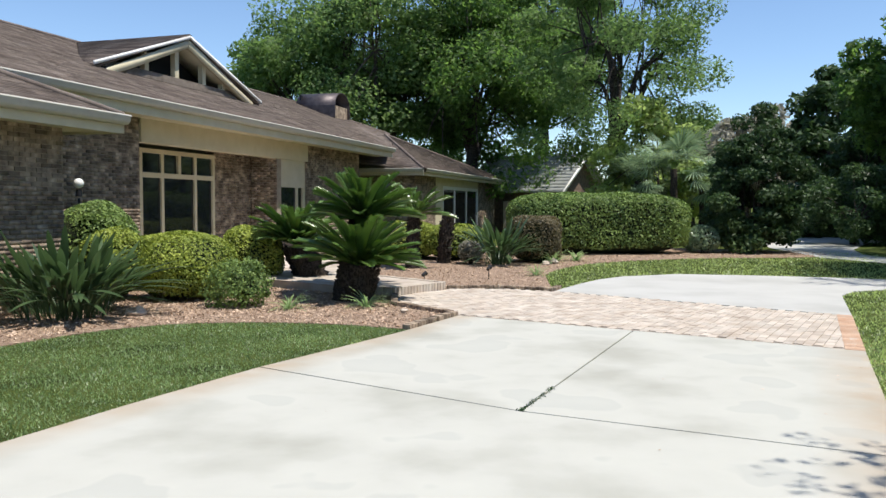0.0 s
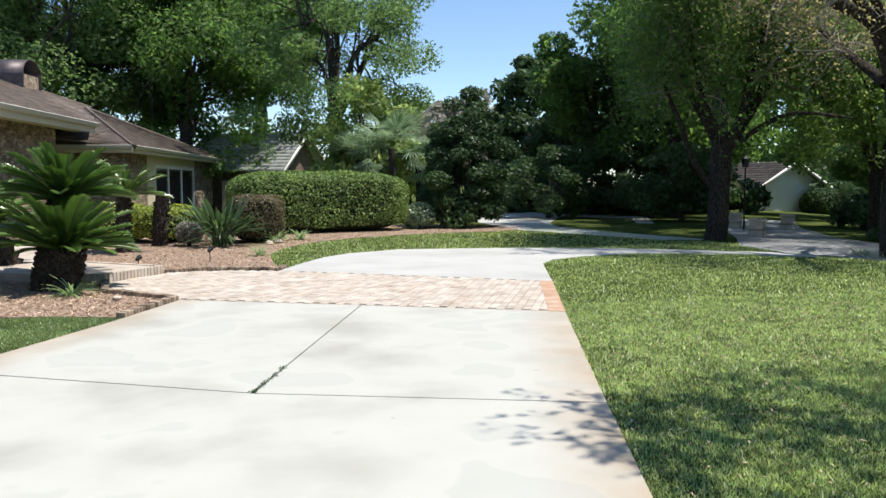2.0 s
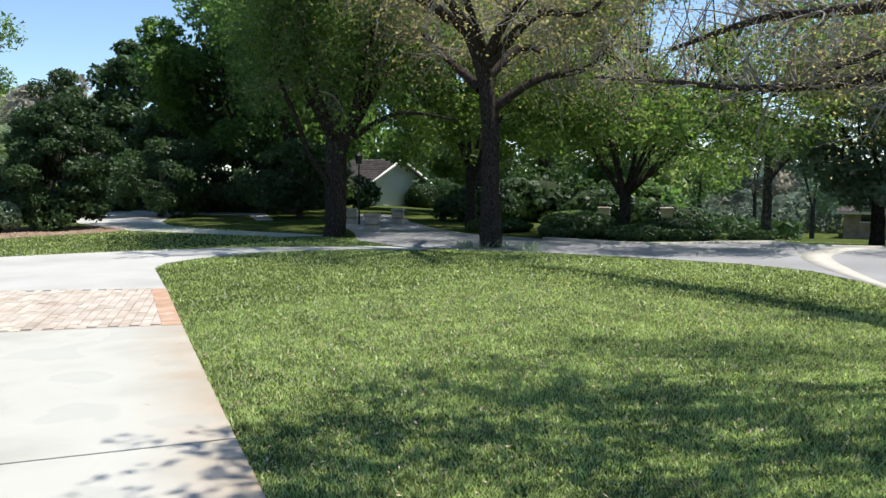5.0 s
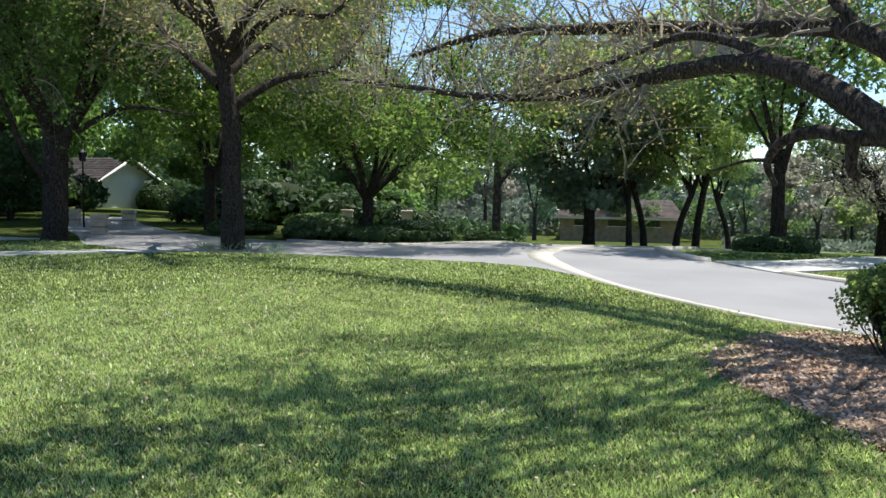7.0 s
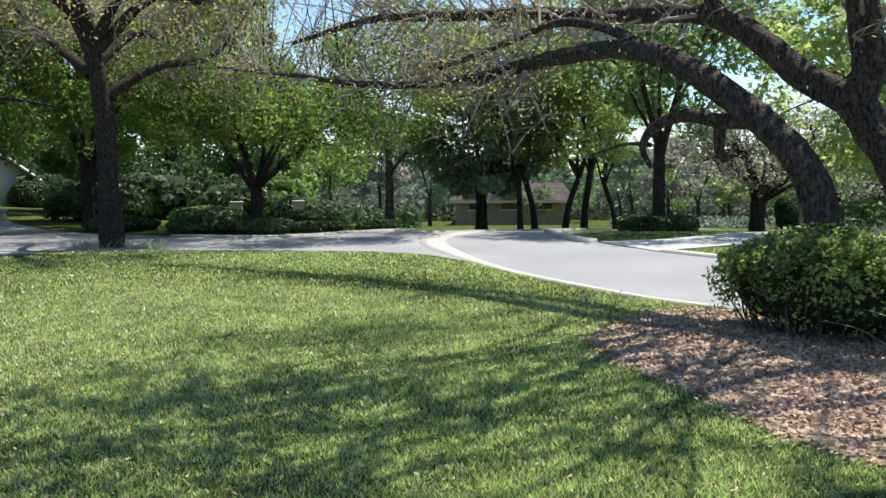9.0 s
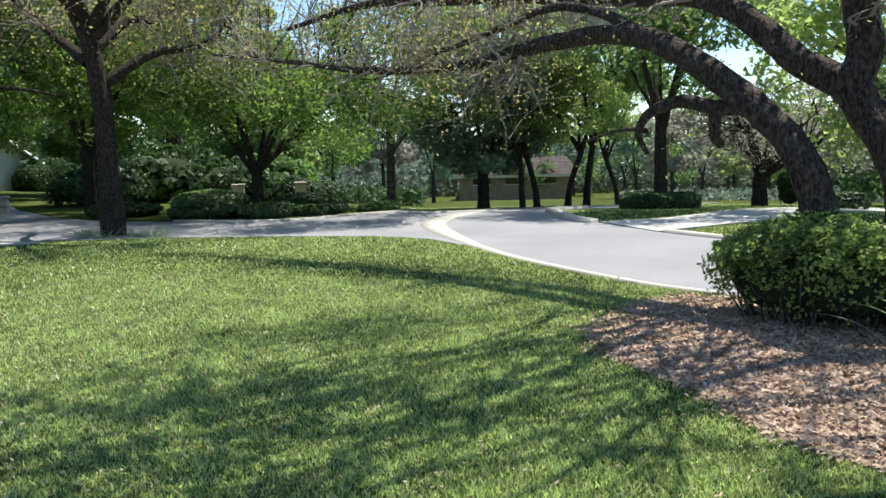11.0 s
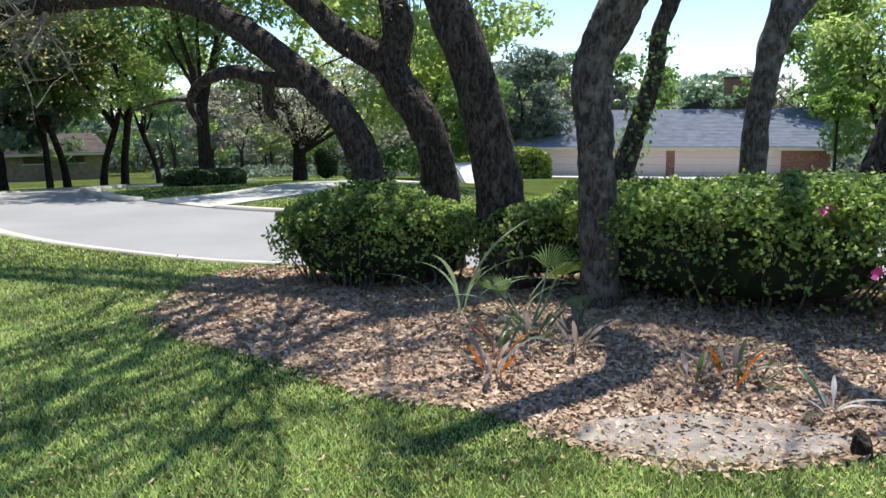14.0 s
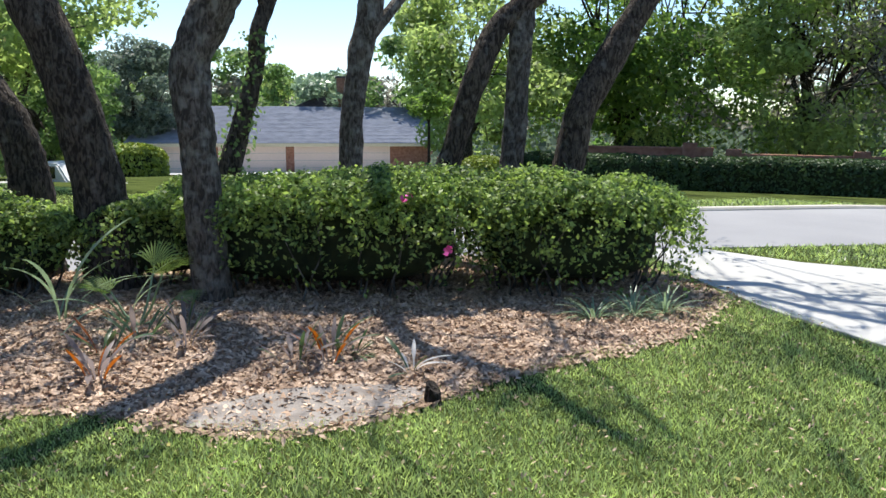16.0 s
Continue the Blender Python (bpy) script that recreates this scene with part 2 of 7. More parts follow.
L_OAK = leaf_mat("oak_leaf", (0.035, 0.065, 0.016), (0.155, 0.22, 0.053), 0.3, 0.4)
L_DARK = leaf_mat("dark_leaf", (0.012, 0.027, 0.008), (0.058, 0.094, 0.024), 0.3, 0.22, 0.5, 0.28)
L_LIGHT = leaf_mat("light_leaf", (0.075, 0.105, 0.026), (0.29, 0.35, 0.095), 0.3, 0.48)
L_BRIGHT = leaf_mat("maple_leaf", (0.028, 0.056, 0.008), (0.145, 0.205, 0.034), 0.3, 0.5)
L_SPARSE = leaf_mat("spring_leaf", (0.125, 0.118, 0.042), (0.27, 0.24, 0.085), 0.35, 0.48)
L_GREY = leaf_mat("grey_twig", (0.085, 0.084, 0.056), (0.225, 0.215, 0.15), 0.3, 0.4)
# darker copy of oak_leaf, with woodland shade put into its tone
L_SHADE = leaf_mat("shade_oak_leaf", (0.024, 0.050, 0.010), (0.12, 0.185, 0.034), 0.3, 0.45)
# greyed leaf tone with distance haze put into the colour
L_FAR = leaf_mat("far_haze_leaf", (0.045, 0.062, 0.036), (0.125, 0.155, 0.095), 0.4, 0.3)
L_BLUE = leaf_mat("cedar_leaf", (0.035, 0.058, 0.032), (0.19, 0.25, 0.145), 0.3, 0.35)
L_BOX = leaf_mat("boxwood_leaf", (0.050, 0.080, 0.006), (0.26, 0.295, 0.018), 0.35, 0.12, 0.5, 0.2, 2.0)
L_HEDGE = leaf_mat("hedge_leaf", (0.030, 0.058, 0.012), (0.165, 0.225, 0.035), 0.35, 0.14, 0.5, 0.2, 1.5)
L_AZALEA = leaf_mat("azalea_leaf", (0.026, 0.048, 0.013), (0.25, 0.325, 0.055), 0.45, 0.30, 0.45, 0.2, 1.6)
L_REDTIP = leaf_mat("loropetalum_leaf", (0.035, 0.034, 0.016), (0.13, 0.105, 0.04), 0.35, 0.25, 0.5, 0.4, 2.0)
L_CYCAD = leaf_mat("cycad_leaf", (0.012, 0.032, 0.004), (0.085, 0.145, 0.016), 0.3, 0.15, 0.26, 0.8, 2.0)
L_STREL = leaf_mat("strelitzia_leaf", (0.014, 0.032, 0.010), (0.065, 0.10, 0.03), 0.35, 0.2, 0.32, 0.6, 2.0)
L_PALM = leaf_mat("palm_leaf", (0.06, 0.10, 0.045), (0.22, 0.28, 0.14), 0.35, 0.25, 0.35, 0.6)
L_LIRIOPE = leaf_mat("liriope_leaf", (0.07, 0.12, 0.03), (0.26, 0.34, 0.12), 0.35, 0.3)
L_RUST = leaf_mat("rust_leaf", (0.10, 0.036, 0.010), (0.24, 0.085, 0.018), 0.3, 0.3)
L_PURPLE = leaf_mat("dusky_leaf", (0.06, 0.045, 0.035), (0.19, 0.165, 0.14), 0.35, 0.3)
L_MOSS = leaf_mat("spanish_moss", (0.22, 0.22, 0.18), (0.42, 0.42, 0.36), 0.3, 0.3)
M_PINK = plain("pink_petal", (0.75, 0.10, 0.35), 0.5)


def glass_mat(name):
    m = bpy.data.materials.new(name)
    m.use_nodes = True
    b = m.node_tree.nodes["Principled BSDF"]
    b.inputs["Base Color"].default_value = (0.012, 0.016, 0.02, 1)
    b.inputs["Roughness"].default_value, b.inputs["Specular IOR Level"].default_value = 0.04, 0.6
    return m


M_GLASS = glass_mat("dark_glass")

# ---------- builders ----------
rng = np.random.default_rng(7)


def finish(ob, material, parent=None, label=""):
    if material:
        ob.data.materials.append(material)
    if parent is not None:
        ob.parent = parent
    if label:
        ob["label"] = label
    return ob


def part(name, bm, material, parent=None, label="", smooth=False):
    me = bpy.data.meshes.new(name)
    bm.normal_update()
    bm.to_mesh(me)
    bm.free()
    if smooth:
        me.shade_smooth()
    return finish(new(name, me), material, parent, label)


def quick_mesh(name, V, F, smooth=False):
    """A mesh from arrays: V (n, 3), F (m, 3 or 4)."""
    me = bpy.data.meshes.new(name)
    V, F = np.asarray(V, np.float32), np.asarray(F, np.int32)
    k = F.shape[1]
    me.vertices.add(len(V))
    me.vertices.foreach_set("co", V.ravel())
    me.loops.add(F.size)
    me.loops.foreach_set("vertex_index", F.ravel())
    me.polygons.add(len(F))
    me.polygons.foreach_set("loop_start", np.arange(0, F.size, k, dtype=np.int32))
    me.update(calc_edges=True)
    if smooth:
        me.shade_smooth()
    return me


def quick(name, V, F, material, parent=None, label="", smooth=False):
    return finish(new(name, quick_mesh(name, V, F, smooth)), material, parent, label)


def empty(name, m=None):
    ob = new(name)
    if m is not None:
        ob.matrix_basis = m
    return ob


def box(bm, x0, x1, y0, y1, z0, z1, bev=0.0):
    r = bmesh.ops.create_cube(bm, size=1.0, matrix=Matrix.Translation(((x0 + x1) / 2, (y0 + y1) / 2, (z0 + z1) / 2)) @ Matrix.Diagonal((abs(x1 - x0), abs(y1 - y0), abs(z1 - z0), 1)))
    if bev:
        es = {e for v in r["verts"] for e in v.link_edges}
        bmesh.ops.bevel(bm, geom=list(es), offset=bev, segments=2, affect="EDGES", profile=0.6)
    return bm


def bx(name, x0, x1, y0, y1, z0, z1, material, parent=None, bev=0.0, label=""):
    return part(name, box(bmesh.new(), x0, x1, y0, y1, z0, z1, bev), material, parent, label)


def slab(name, outline, z0, z1, material, parent=None, bev=0.0, label=""):
    """A flat piece with the given outline (counter-clockwise or not), from z0 up to z1."""
    bm = bmesh.new()
    f = bm.faces.new([bm.verts.new((x, y, z0)) for x, y in outline])
    if f.normal.z > 0 or sum((a[0] * b[1] - b[0] * a[1]) for a, b in zip(outline, outline[1:] + outline[:1])) > 0:
        f.normal_flip()
    r = bmesh.ops.extrude_face_region(bm, geom=[f])
    vs = [v for v in r["geom"] if isinstance(v, bmesh.types.BMVert)]
    bmesh.ops.translate(bm, vec=(0, 0, z1 - z0), verts=vs)
    if bev:
        top = [e for e in bm.edges if all(abs(v.co.z - z1) < 1e-6 for v in e.verts)]
        bmesh.ops.bevel(bm, geom=top, offset=bev, segments=2, affect="EDGES", profile=0.5)
    bmesh.ops.triangulate(bm, faces=[f for f in bm.faces if len(f.verts) > 4])
    bmesh.ops.recalc_face_normals(bm, faces=bm.faces)
    return part(name, bm, material, parent, label)


def smooth_line(pts, n=8):
    """Points on a soft curve through pts."""
    P = np.array([pts[0], *pts, pts[-1]], float)
    P[0], P[-1] = 2 * P[1] - P[2], 2 * P[-2] - P[-3]
    out = []
    for i in range(1, len(P) - 2):
        for t in np.linspace(0, 1, n, endpoint=False):
            a, b, c, d = P[i - 1:i + 3]
            out.append(0.5 * (2 * b + (c - a) * t + (2 * a - 5 * b + 4 * c - d) * t ** 2 + (3 * b - a - 3 * c + d) * t ** 3))
    out.append(P[-2])
    return np.array(out)


def tube_arrays(pts, radii, sides=10, wob=0.0, seed=0):
    """A tapered limb along a soft curve; wob roughens it."""
    pts = np.array(pts, float)
    d = np.gradient(pts, axis=0)
    d /= np.linalg.norm(d, axis=1)[:, None] + 1e-9
    up = np.array([0.31, 0.2, 0.93]) if abs(d[0, 2]) < 0.8 else np.array([1.0, 0.1, 0.05])
    a = np.cross(d, up)
    a /= np.linalg.norm(a, axis=1)[:, None]
    b = np.cross(d, a)
    th = np.linspace(0, 2 * np.pi, sides, endpoint=False)
    r = np.asarray(radii, float)[:, None] * np.ones(sides)
    if wob:
        g = np.random.default_rng(seed)
        low = g.normal(0, 1, (len(pts) // 3 + 2, sides))
        rough = np.array([np.interp(np.linspace(0, len(low) - 1, len(pts)), range(len(low)), low[:, k]) for k in range(sides)]).T
        r = r * (1 + wob * rough + 0.5 * wob * g.normal(0, 1, r.shape))
    V = pts[:, None] + r[..., None] * (np.cos(th)[None, :, None] * a[:, None] + np.sin(th)[None, :, None] * b[:, None])
    n = len(pts)
    i, j = np.meshgrid(np.arange(n - 1), np.arange(sides), indexing="ij")
    k = (j + 1) % sides
    F = np.stack([i * sides + j, i * sides + k, (i + 1) * sides + k, (i + 1) * sides + j], -1).reshape(-1, 4)
    return V.reshape(-1, 3), F


def join(arrays):
    V, F, n = [], [], 0
    for v, f in arrays:
        V.append(v)
        F.append(np.asarray(f) + n)
        n += len(v)
    return np.vstack(V), np.vstack(F)


def leaf_quads(C, size, g, stretch=1.7, nrm=None, tilt=0.6, vary=0.35, droop=0.0):
    """Small folded leaf blades centred on C; nrm: the way that they face on the whole."""
    n = len(C)
    N = g.normal(0, 1, (n, 3))
    if nrm is not None:
        N = nrm + tilt * N
    N /= np.linalg.norm(N, axis=1)[:, None] + 1e-9
    A = np.cross(N, g.normal(0, 1, (n, 3)))
    A[:, 2] -= droop
    A /= np.linalg.norm(A, axis=1)[:, None] + 1e-9
    B = np.cross(N, A)
    s = size * (1 + vary * g.uniform(-1, 1, n))[:, None]
    V = np.stack([C - A * s * stretch / 2, C + B * s / 2 + N * s * 0.08, C + A * s * stretch / 2, C - B * s / 2 + N * s * 0.08], 1).reshape(-1, 3)
    return V, np.arange(4 * n).reshape(-1, 4)


def leaf_tris(C, size, g, nrm, tilt=0.8, vary=0.4):
    """Three-cornered leaf blades for crowns seen from far off."""
    n = len(C)
    N = nrm + tilt * g.normal(0, 1, (n, 3))
    N /= np.linalg.norm(N, axis=1)[:, None] + 1e-9
    A = np.cross(N, g.normal(0, 1, (n, 3)))
    A /= np.linalg.norm(A, axis=1)[:, None] + 1e-9
    B = np.cross(N, A)
    s = size * (1 + vary * g.uniform(-1, 1, n))[:, None]
    V = np.stack([C - A * s * 0.6 + B * s * 0.5, C - A * s * 0.6 - B * s * 0.5, C + A * s * 0.95], 1).reshape(-1, 3)
    return V, np.arange(3 * n).reshape(-1, 3)

def super_dirs(n, radii, p, g, upper=True):
    """Points and normals on a rounded box or dome of the given half-sizes."""
    R = np.array(radii, float)
    d = g.normal(0, 1, (n, 3)) * np.array([R[1] * R[2], R[0] * R[2], R[0] * R[1]]) ** -0.5
    d = g.normal(0, 1, (n, 3)) if p <= 2.2 else g.uniform(-1, 1, (n, 3))
    if p > 2.2:
        # even cover of the box's sides
        area = np.array([R[1] * R[2], R[0] * R[2], R[0] * R[1]])
        ax = g.choice(3, n, p=area / area.sum())
        d[np.arange(n), ax] = np.sign(d[np.arange(n), ax])
        q = d
    else:
        q = d / np.linalg.norm(d, axis=1)[:, None]
    if upper:
        q[:, 2] = np.where(q[:, 2] < -0.75, -q[:, 2], q[:, 2])
    k = (np.abs(q) ** p).sum(1) ** (-1 / p)
    q = q * k[:, None]
    nrm = np.sign(q) * np.abs(q) ** (p - 1) / R
    nrm /= np.linalg.norm(nrm, axis=1)[:, None] + 1e-9
    return q * R, nrm


def lumps(P, scale, amp, seed):
    """A smooth wander for every point."""
    g = np.random.default_rng(seed)
    w = g.normal(0, 1, (5, 3)) / scale
    ph = g.uniform(0, 6.28, 5)
    return amp * np.sin(P @ w.T + ph).mean(1) * 1.6


def bush(name, label, x, y, rx, ry, h, p, n, size, lmat, yaw=0.0, z=0.0, seed=1, lump=0.08, category="bush", deep=0.12, tilt=0.6, core=True, group="", bare=0.0, wob=0.35, stems=6, tuft=0.0):
    """A clipped or loose shrub: leaves in a skin round a core coloured as inner shade, on short stems."""
    g = np.random.default_rng(seed)
    z = z or float(fall(np.array(x), np.array(y)))
    root = tagged(empty(name, pose(x, y, z, 0, 0, yaw)), label, category, group)
    R = (rx, ry, h * 0.54)
    c = np.array([0, 0, h * 0.5])
    q, nrm = super_dirs(n, R, p, g)
    q = q + nrm * (lumps(q, wob, lump, seed) - deep * g.random(n) ** 2)[:, None] + c
    if tuft:
        # leaves stand in whorls at the twig ends, with dark gaps between
        k = g.integers(0, n // 12, n)
        q, nrm = q[k] + g.normal(0, tuft, (n, 3)), nrm[k]
    q[:, 2] = np.maximum(q[:, 2], 0.03)
    if bare:
        keep = (q[:, 2] > bare * h * (0.6 + 0.8 * g.random(n))) | (g.random(n) < 0.14)
        q, nrm = q[keep], nrm[keep]
    V, F = leaf_quads(q, size, g, nrm=nrm, tilt=tilt)
    quick("foliage", V, F, lmat, root)
    # near-black core stands in for the shade among the leaves
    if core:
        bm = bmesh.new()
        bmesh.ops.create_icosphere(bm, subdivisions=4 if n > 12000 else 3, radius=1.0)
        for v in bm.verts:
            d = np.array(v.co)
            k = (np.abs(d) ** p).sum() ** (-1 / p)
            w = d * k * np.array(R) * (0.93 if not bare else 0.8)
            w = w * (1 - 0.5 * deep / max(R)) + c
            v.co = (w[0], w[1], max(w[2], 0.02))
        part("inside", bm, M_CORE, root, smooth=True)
    for i in range(stems):
        a, r = g.uniform(0, 6.28), g.uniform(0.1, 0.6) if stems < 8 else g.uniform(0.35, 0.95)
        tip = np.array([np.cos(a) * rx * r, np.sin(a) * ry * r, h * g.uniform(0.5, 0.8)])
        foot = tip * (0.75, 0.75, 0) + np.array([*g.normal(0, 0.07, 2), -0.03])
        kink = [foot + (tip - foot) * u + np.array([*g.normal(0, 0.05, 2), 0]) for u in (0.3, 0.6)]
        one = tube_arrays(smooth_line([foot, *kink, tip], 3), np.linspace(0.013, 0.004, 10), 5, 0.1, seed + i)
        quick("stem", *one, M_LICHEN if bare else M_DKBARK, root)
    return root


def limb_tree(name, label, base, paths, leaves, lmat, bark, seed, category="tree", twig=0, twig_len=1.2, clump_r=0.6, size=0.08, wob=0.06, parts_label="", tilt=2.0, group="", flat=0.7, tipmat=None, from_z=0.0, high=0, canopy=None, sub=3):
    """A tree from limb paths (points in the world, radii); leaves hang in clumps round twig ends."""
    g = np.random.default_rng(seed)
    root = tagged(empty(name, pose(*base)), label, category, group)
    b = np.array(base)
    ends, twigs = [], []
    paths = list(paths)
    # upper limbs that carry the crown, out of the last point of the stoutest path
    # out of sight overhead, added for the shadows they cast
    for q in range(high):
        src, rad = max(paths[:4], key=lambda w: w[0][-1][2])
        s0 = np.array(src[-1])
        aim = np.array([g.uniform(-1.9, 0.8), g.uniform(-2.6, 2.6), g.uniform(2.6, 5.6)])
        paths.append(([tuple(s0), tuple(s0 + aim * (0.45, 0.45, 0.6) + g.normal(0, 0.25, 3)), tuple(s0 + aim)], [rad[-1] * 0.8, rad[-1] * 0.6, 0.02]))
    for n, (pts, radii) in enumerate(paths):
        P = smooth_line(np.array(pts, float) - b, 7)
        r = np.interp(np.linspace(0, 1, len(P)), np.linspace(0, 1, len(radii)), radii)
        sides = 14 if max(radii) > 0.12 else (9 if max(radii) > 0.04 else 6)
        quick("trunk" if n == 0 else "limb", *tube_arrays(P, r, sides, wob, seed + n), bark, root, smooth=True)
        L = np.linalg.norm(np.diff(P, axis=0), axis=1).sum()
        if n:
            for i in range(int(twig * L)):
                t = g.uniform(0.25, 1.0) ** 0.7
                k = min(int(t * (len(P) - 1)), len(P) - 2)
                p0 = P[k]
                if p0[2] < from_z:
                    continue
                d = g.normal(0, 1, 3) + (P[k + 1] - P[k]) / (np.linalg.norm(P[k + 1] - P[k]) + 1e-9) * 0.7 + np.array([0, 0, 0.45])
                d *= twig_len * g.uniform(0.4, 1.2) / np.linalg.norm(d)
                mid = p0 + d * 0.5 + g.normal(0, 0.1, 3) * twig_len
                end = p0 + d + g.normal(0, 0.12, 3) * twig_len
                Q = smooth_line([p0, mid, end], 4)
                r0 = min(r[k] * 0.45, 0.028)
                twigs.append(tube_arrays(Q, np.linspace(r0, 0.004, len(Q)), 4))
                ends.append(end)
                ends.append((mid + end) / 2)
                for m_ in range(sub):
                    s0 = Q[g.integers(2, len(Q))]
                    e2 = s0 + g.normal(0, 0.33, 3) * twig_len
                    twigs.append(tube_arrays(np.array([s0, (s0 + e2) / 2 + g.normal(0, 0.05, 3), e2]), [0.007, 0.005, 0.003], 3))
                    ends.append(e2)
            ends.append(P[-1])
    if canopy:
        # unseen upper crown, added to shade the ground: boughs that end in leafy clumps
        cn, mid_c, half, per = canopy
        src = np.array((paths[2] if len(paths) > 2 else paths[0])[0][-1]) - b
        K = np.array(mid_c) - b + g.uniform(-1, 1, (cn, 3)) * np.array(half)
        for k in K:
            s0 = src + g.normal(0, 0.9, 3) * np.array([1, 1, 0.3]) + np.array([0, 0, 0.6])
            Q = smooth_line([s0, (s0 * 0.45 + k * 0.55) + g.normal(0, 0.6, 3) + np.array([0, 0, 0.5]), k], 5)
            twigs.append(tube_arrays(Q, np.linspace(0.030, 0.008, len(Q)), 5))
        j = g.integers(0, cn, cn * per)
        spoke = g.normal(0, 1, (cn, 7, 3)) * np.array([0.42, 0.42, 0.16])
        at_ = K[j] + spoke[j, g.integers(0, 7, cn * per)] * g.random((cn * per, 1)) ** 0.7 + g.normal(0, 0.055, (cn * per, 3))
        V, F = leaf_quads(at_, 0.055, g, nrm=np.tile([0, 0, 1.0], (cn * per, 1)), tilt=1.2)
        quick("shade_crown", V, F, L_SHADE, root)
    if twigs:
        quick("twig", *join(twigs), tipmat or M_TWIG, root)
    if leaves and ends:
        E = np.array(ends)
        idx = g.integers(0, len(E), leaves)
        C = E[idx] + g.normal(0, 1, (leaves, 3)) * clump_r * np.array([1, 1, flat])
        C[:, 2] = np.maximum(C[:, 2], 0.15)
        V, F = leaf_quads(C, size, g, nrm=np.tile([0, 0, 1.0], (leaves, 1)), tilt=tilt)
        quick("crown", V, F, lmat, root)
    return root


def tree(name, label, x, y, trunk_r, fork, cz, cr, ch, leaves, size, lmat, bark=None, seed=1, z=0.0, limbs=6, clumps=46, lean=(0, 0), category="tree", clump=0.24, group="", cx=0.0, cy=0.0, hollow=0.35, droop=0.28):
    """A tree with a tapered trunk, forking limbs and a crown of leaf clumps with gaps. cz: the crown's middle; cr, ch: its half-width and half-height."""
    g = np.random.default_rng(seed)
    bark = bark or M_BARK
    z = z or float(fall(np.array(x), np.array(y)))
    root = tagged(empty(name, pose(x, y, z)), label, category, group)
    top = np.array([lean[0], lean[1], fork])
    P = smooth_line([(0, 0, -0.2), (lean[0] * 0.2, lean[1] * 0.2, fork * 0.35), top * (0.8, 0.8, 0.85), top * (1, 1, 1.05)], 6)
    rad = np.interp(np.linspace(0, 1, len(P)), [0, 0.08, 0.3, 1], [trunk_r * 1.5, trunk_r * 1.15, trunk_r, trunk_r * 0.8])
    quick("trunk", *tube_arrays(P, rad, 14, 0.05, seed), bark, root, smooth=True)
    C = []
    for i in range(clumps):
        d = g.normal(0, 1, 3)
        d /= np.linalg.norm(d)
        r = g.uniform(hollow, 1.0) ** 0.6
        C.append(np.array([cx + d[0] * cr * r, cy + d[1] * cr * r, cz + d[2] * ch * r]))
    C = np.array(C)
    off = C - np.array([cx, cy, cz])
    C = np.array([cx, cy, cz]) + off * (1 + lumps(off / np.array([cr, cr, ch]), 0.7, 0.30, seed))[:, None]
    C[:, 2] -= droop * ch * (np.hypot(C[:, 0] - cx, C[:, 1] - cy) / cr) ** 2
    C = C[C[:, 2] > fork * 0.55] if len(C[C[:, 2] > fork * 0.55]) > 5 else C
    order = np.argsort(np.arctan2(C[:, 1] - cy, C[:, 0] - cx))
    groups = np.array_split(order, limbs)
    for k, grp in enumerate(groups):
        if len(grp) == 0:
            continue
        m = C[grp].mean(0)
        low = 0.62 + 0.38 * g.random() if k else 1.0
        s1 = P[int(low * (len(P) - 1))]
        tip = s1 + (m - s1) * g.uniform(0.7, 1.0)
        mid = s1 + (m - s1) * 0.45 + g.normal(0, 0.07, 3) * cr + np.array([0, 0, 0.12 * ch])
        Q = smooth_line([s1 - np.array([0, 0, 0.15]), mid, tip], 6)
        r0 = trunk_r * g.uniform(0.34, 0.6)
        arr = [tube_arrays(Q, np.linspace(r0, r0 * 0.35, len(Q)), 8, 0.06, seed + k)]
        for j in grp:
            s0 = Q[g.integers(4, len(Q))]
            mid2 = (s0 + C[j]) / 2 + g.normal(0, 0.05, 3) * cr
            W = smooth_line([s0, mid2, C[j]], 4)
            arr.append(tube_arrays(W, np.linspace(r0 * 0.3, 0.012, len(W)), 5))
        quick("limb", *join(arr), bark, root)
    rr = cr * clump
    w = g.uniform(0.5, 1.3, len(C))
    idx = g.choice(len(C), leaves, p=w / w.sum())
    d = g.normal(0, 1, (leaves, 3))
    d /= np.linalg.norm(d, axis=1)[:, None]
    rad = g.uniform(0.2, 1.0, leaves) ** 0.5 * rr * (0.7 + 0.6 * g.random(len(C)))[idx]
    Lp = C[idx] + d * rad[:, None] * np.array([1.15, 1.15, 0.75])
    V, F = leaf_tris(Lp, size, g, d * 0.5 + np.array([0, 0, 0.6]))
    quick("crown", V, F, lmat, root)
    return root

# ---------- ground, road, driveway ----------
def ease(t):
    t = np.clip(t, 0, 1)
    return t * t * (3 - 2 * t)


def fall(x, y):
    """The land drops gently beyond the street."""
    az, r = np.degrees(np.arctan2(x, y)) % 360, np.hypot(x, y)
    k = ease((az - 36) / 30) * (1 - ease((az - 165) / 30))
    r0 = 28 - 7 * ease((az - 60) / 10) - 6 * ease((az - 92) / 20)
    return -0.06 * k * np.clip(r - r0, 0, 62)


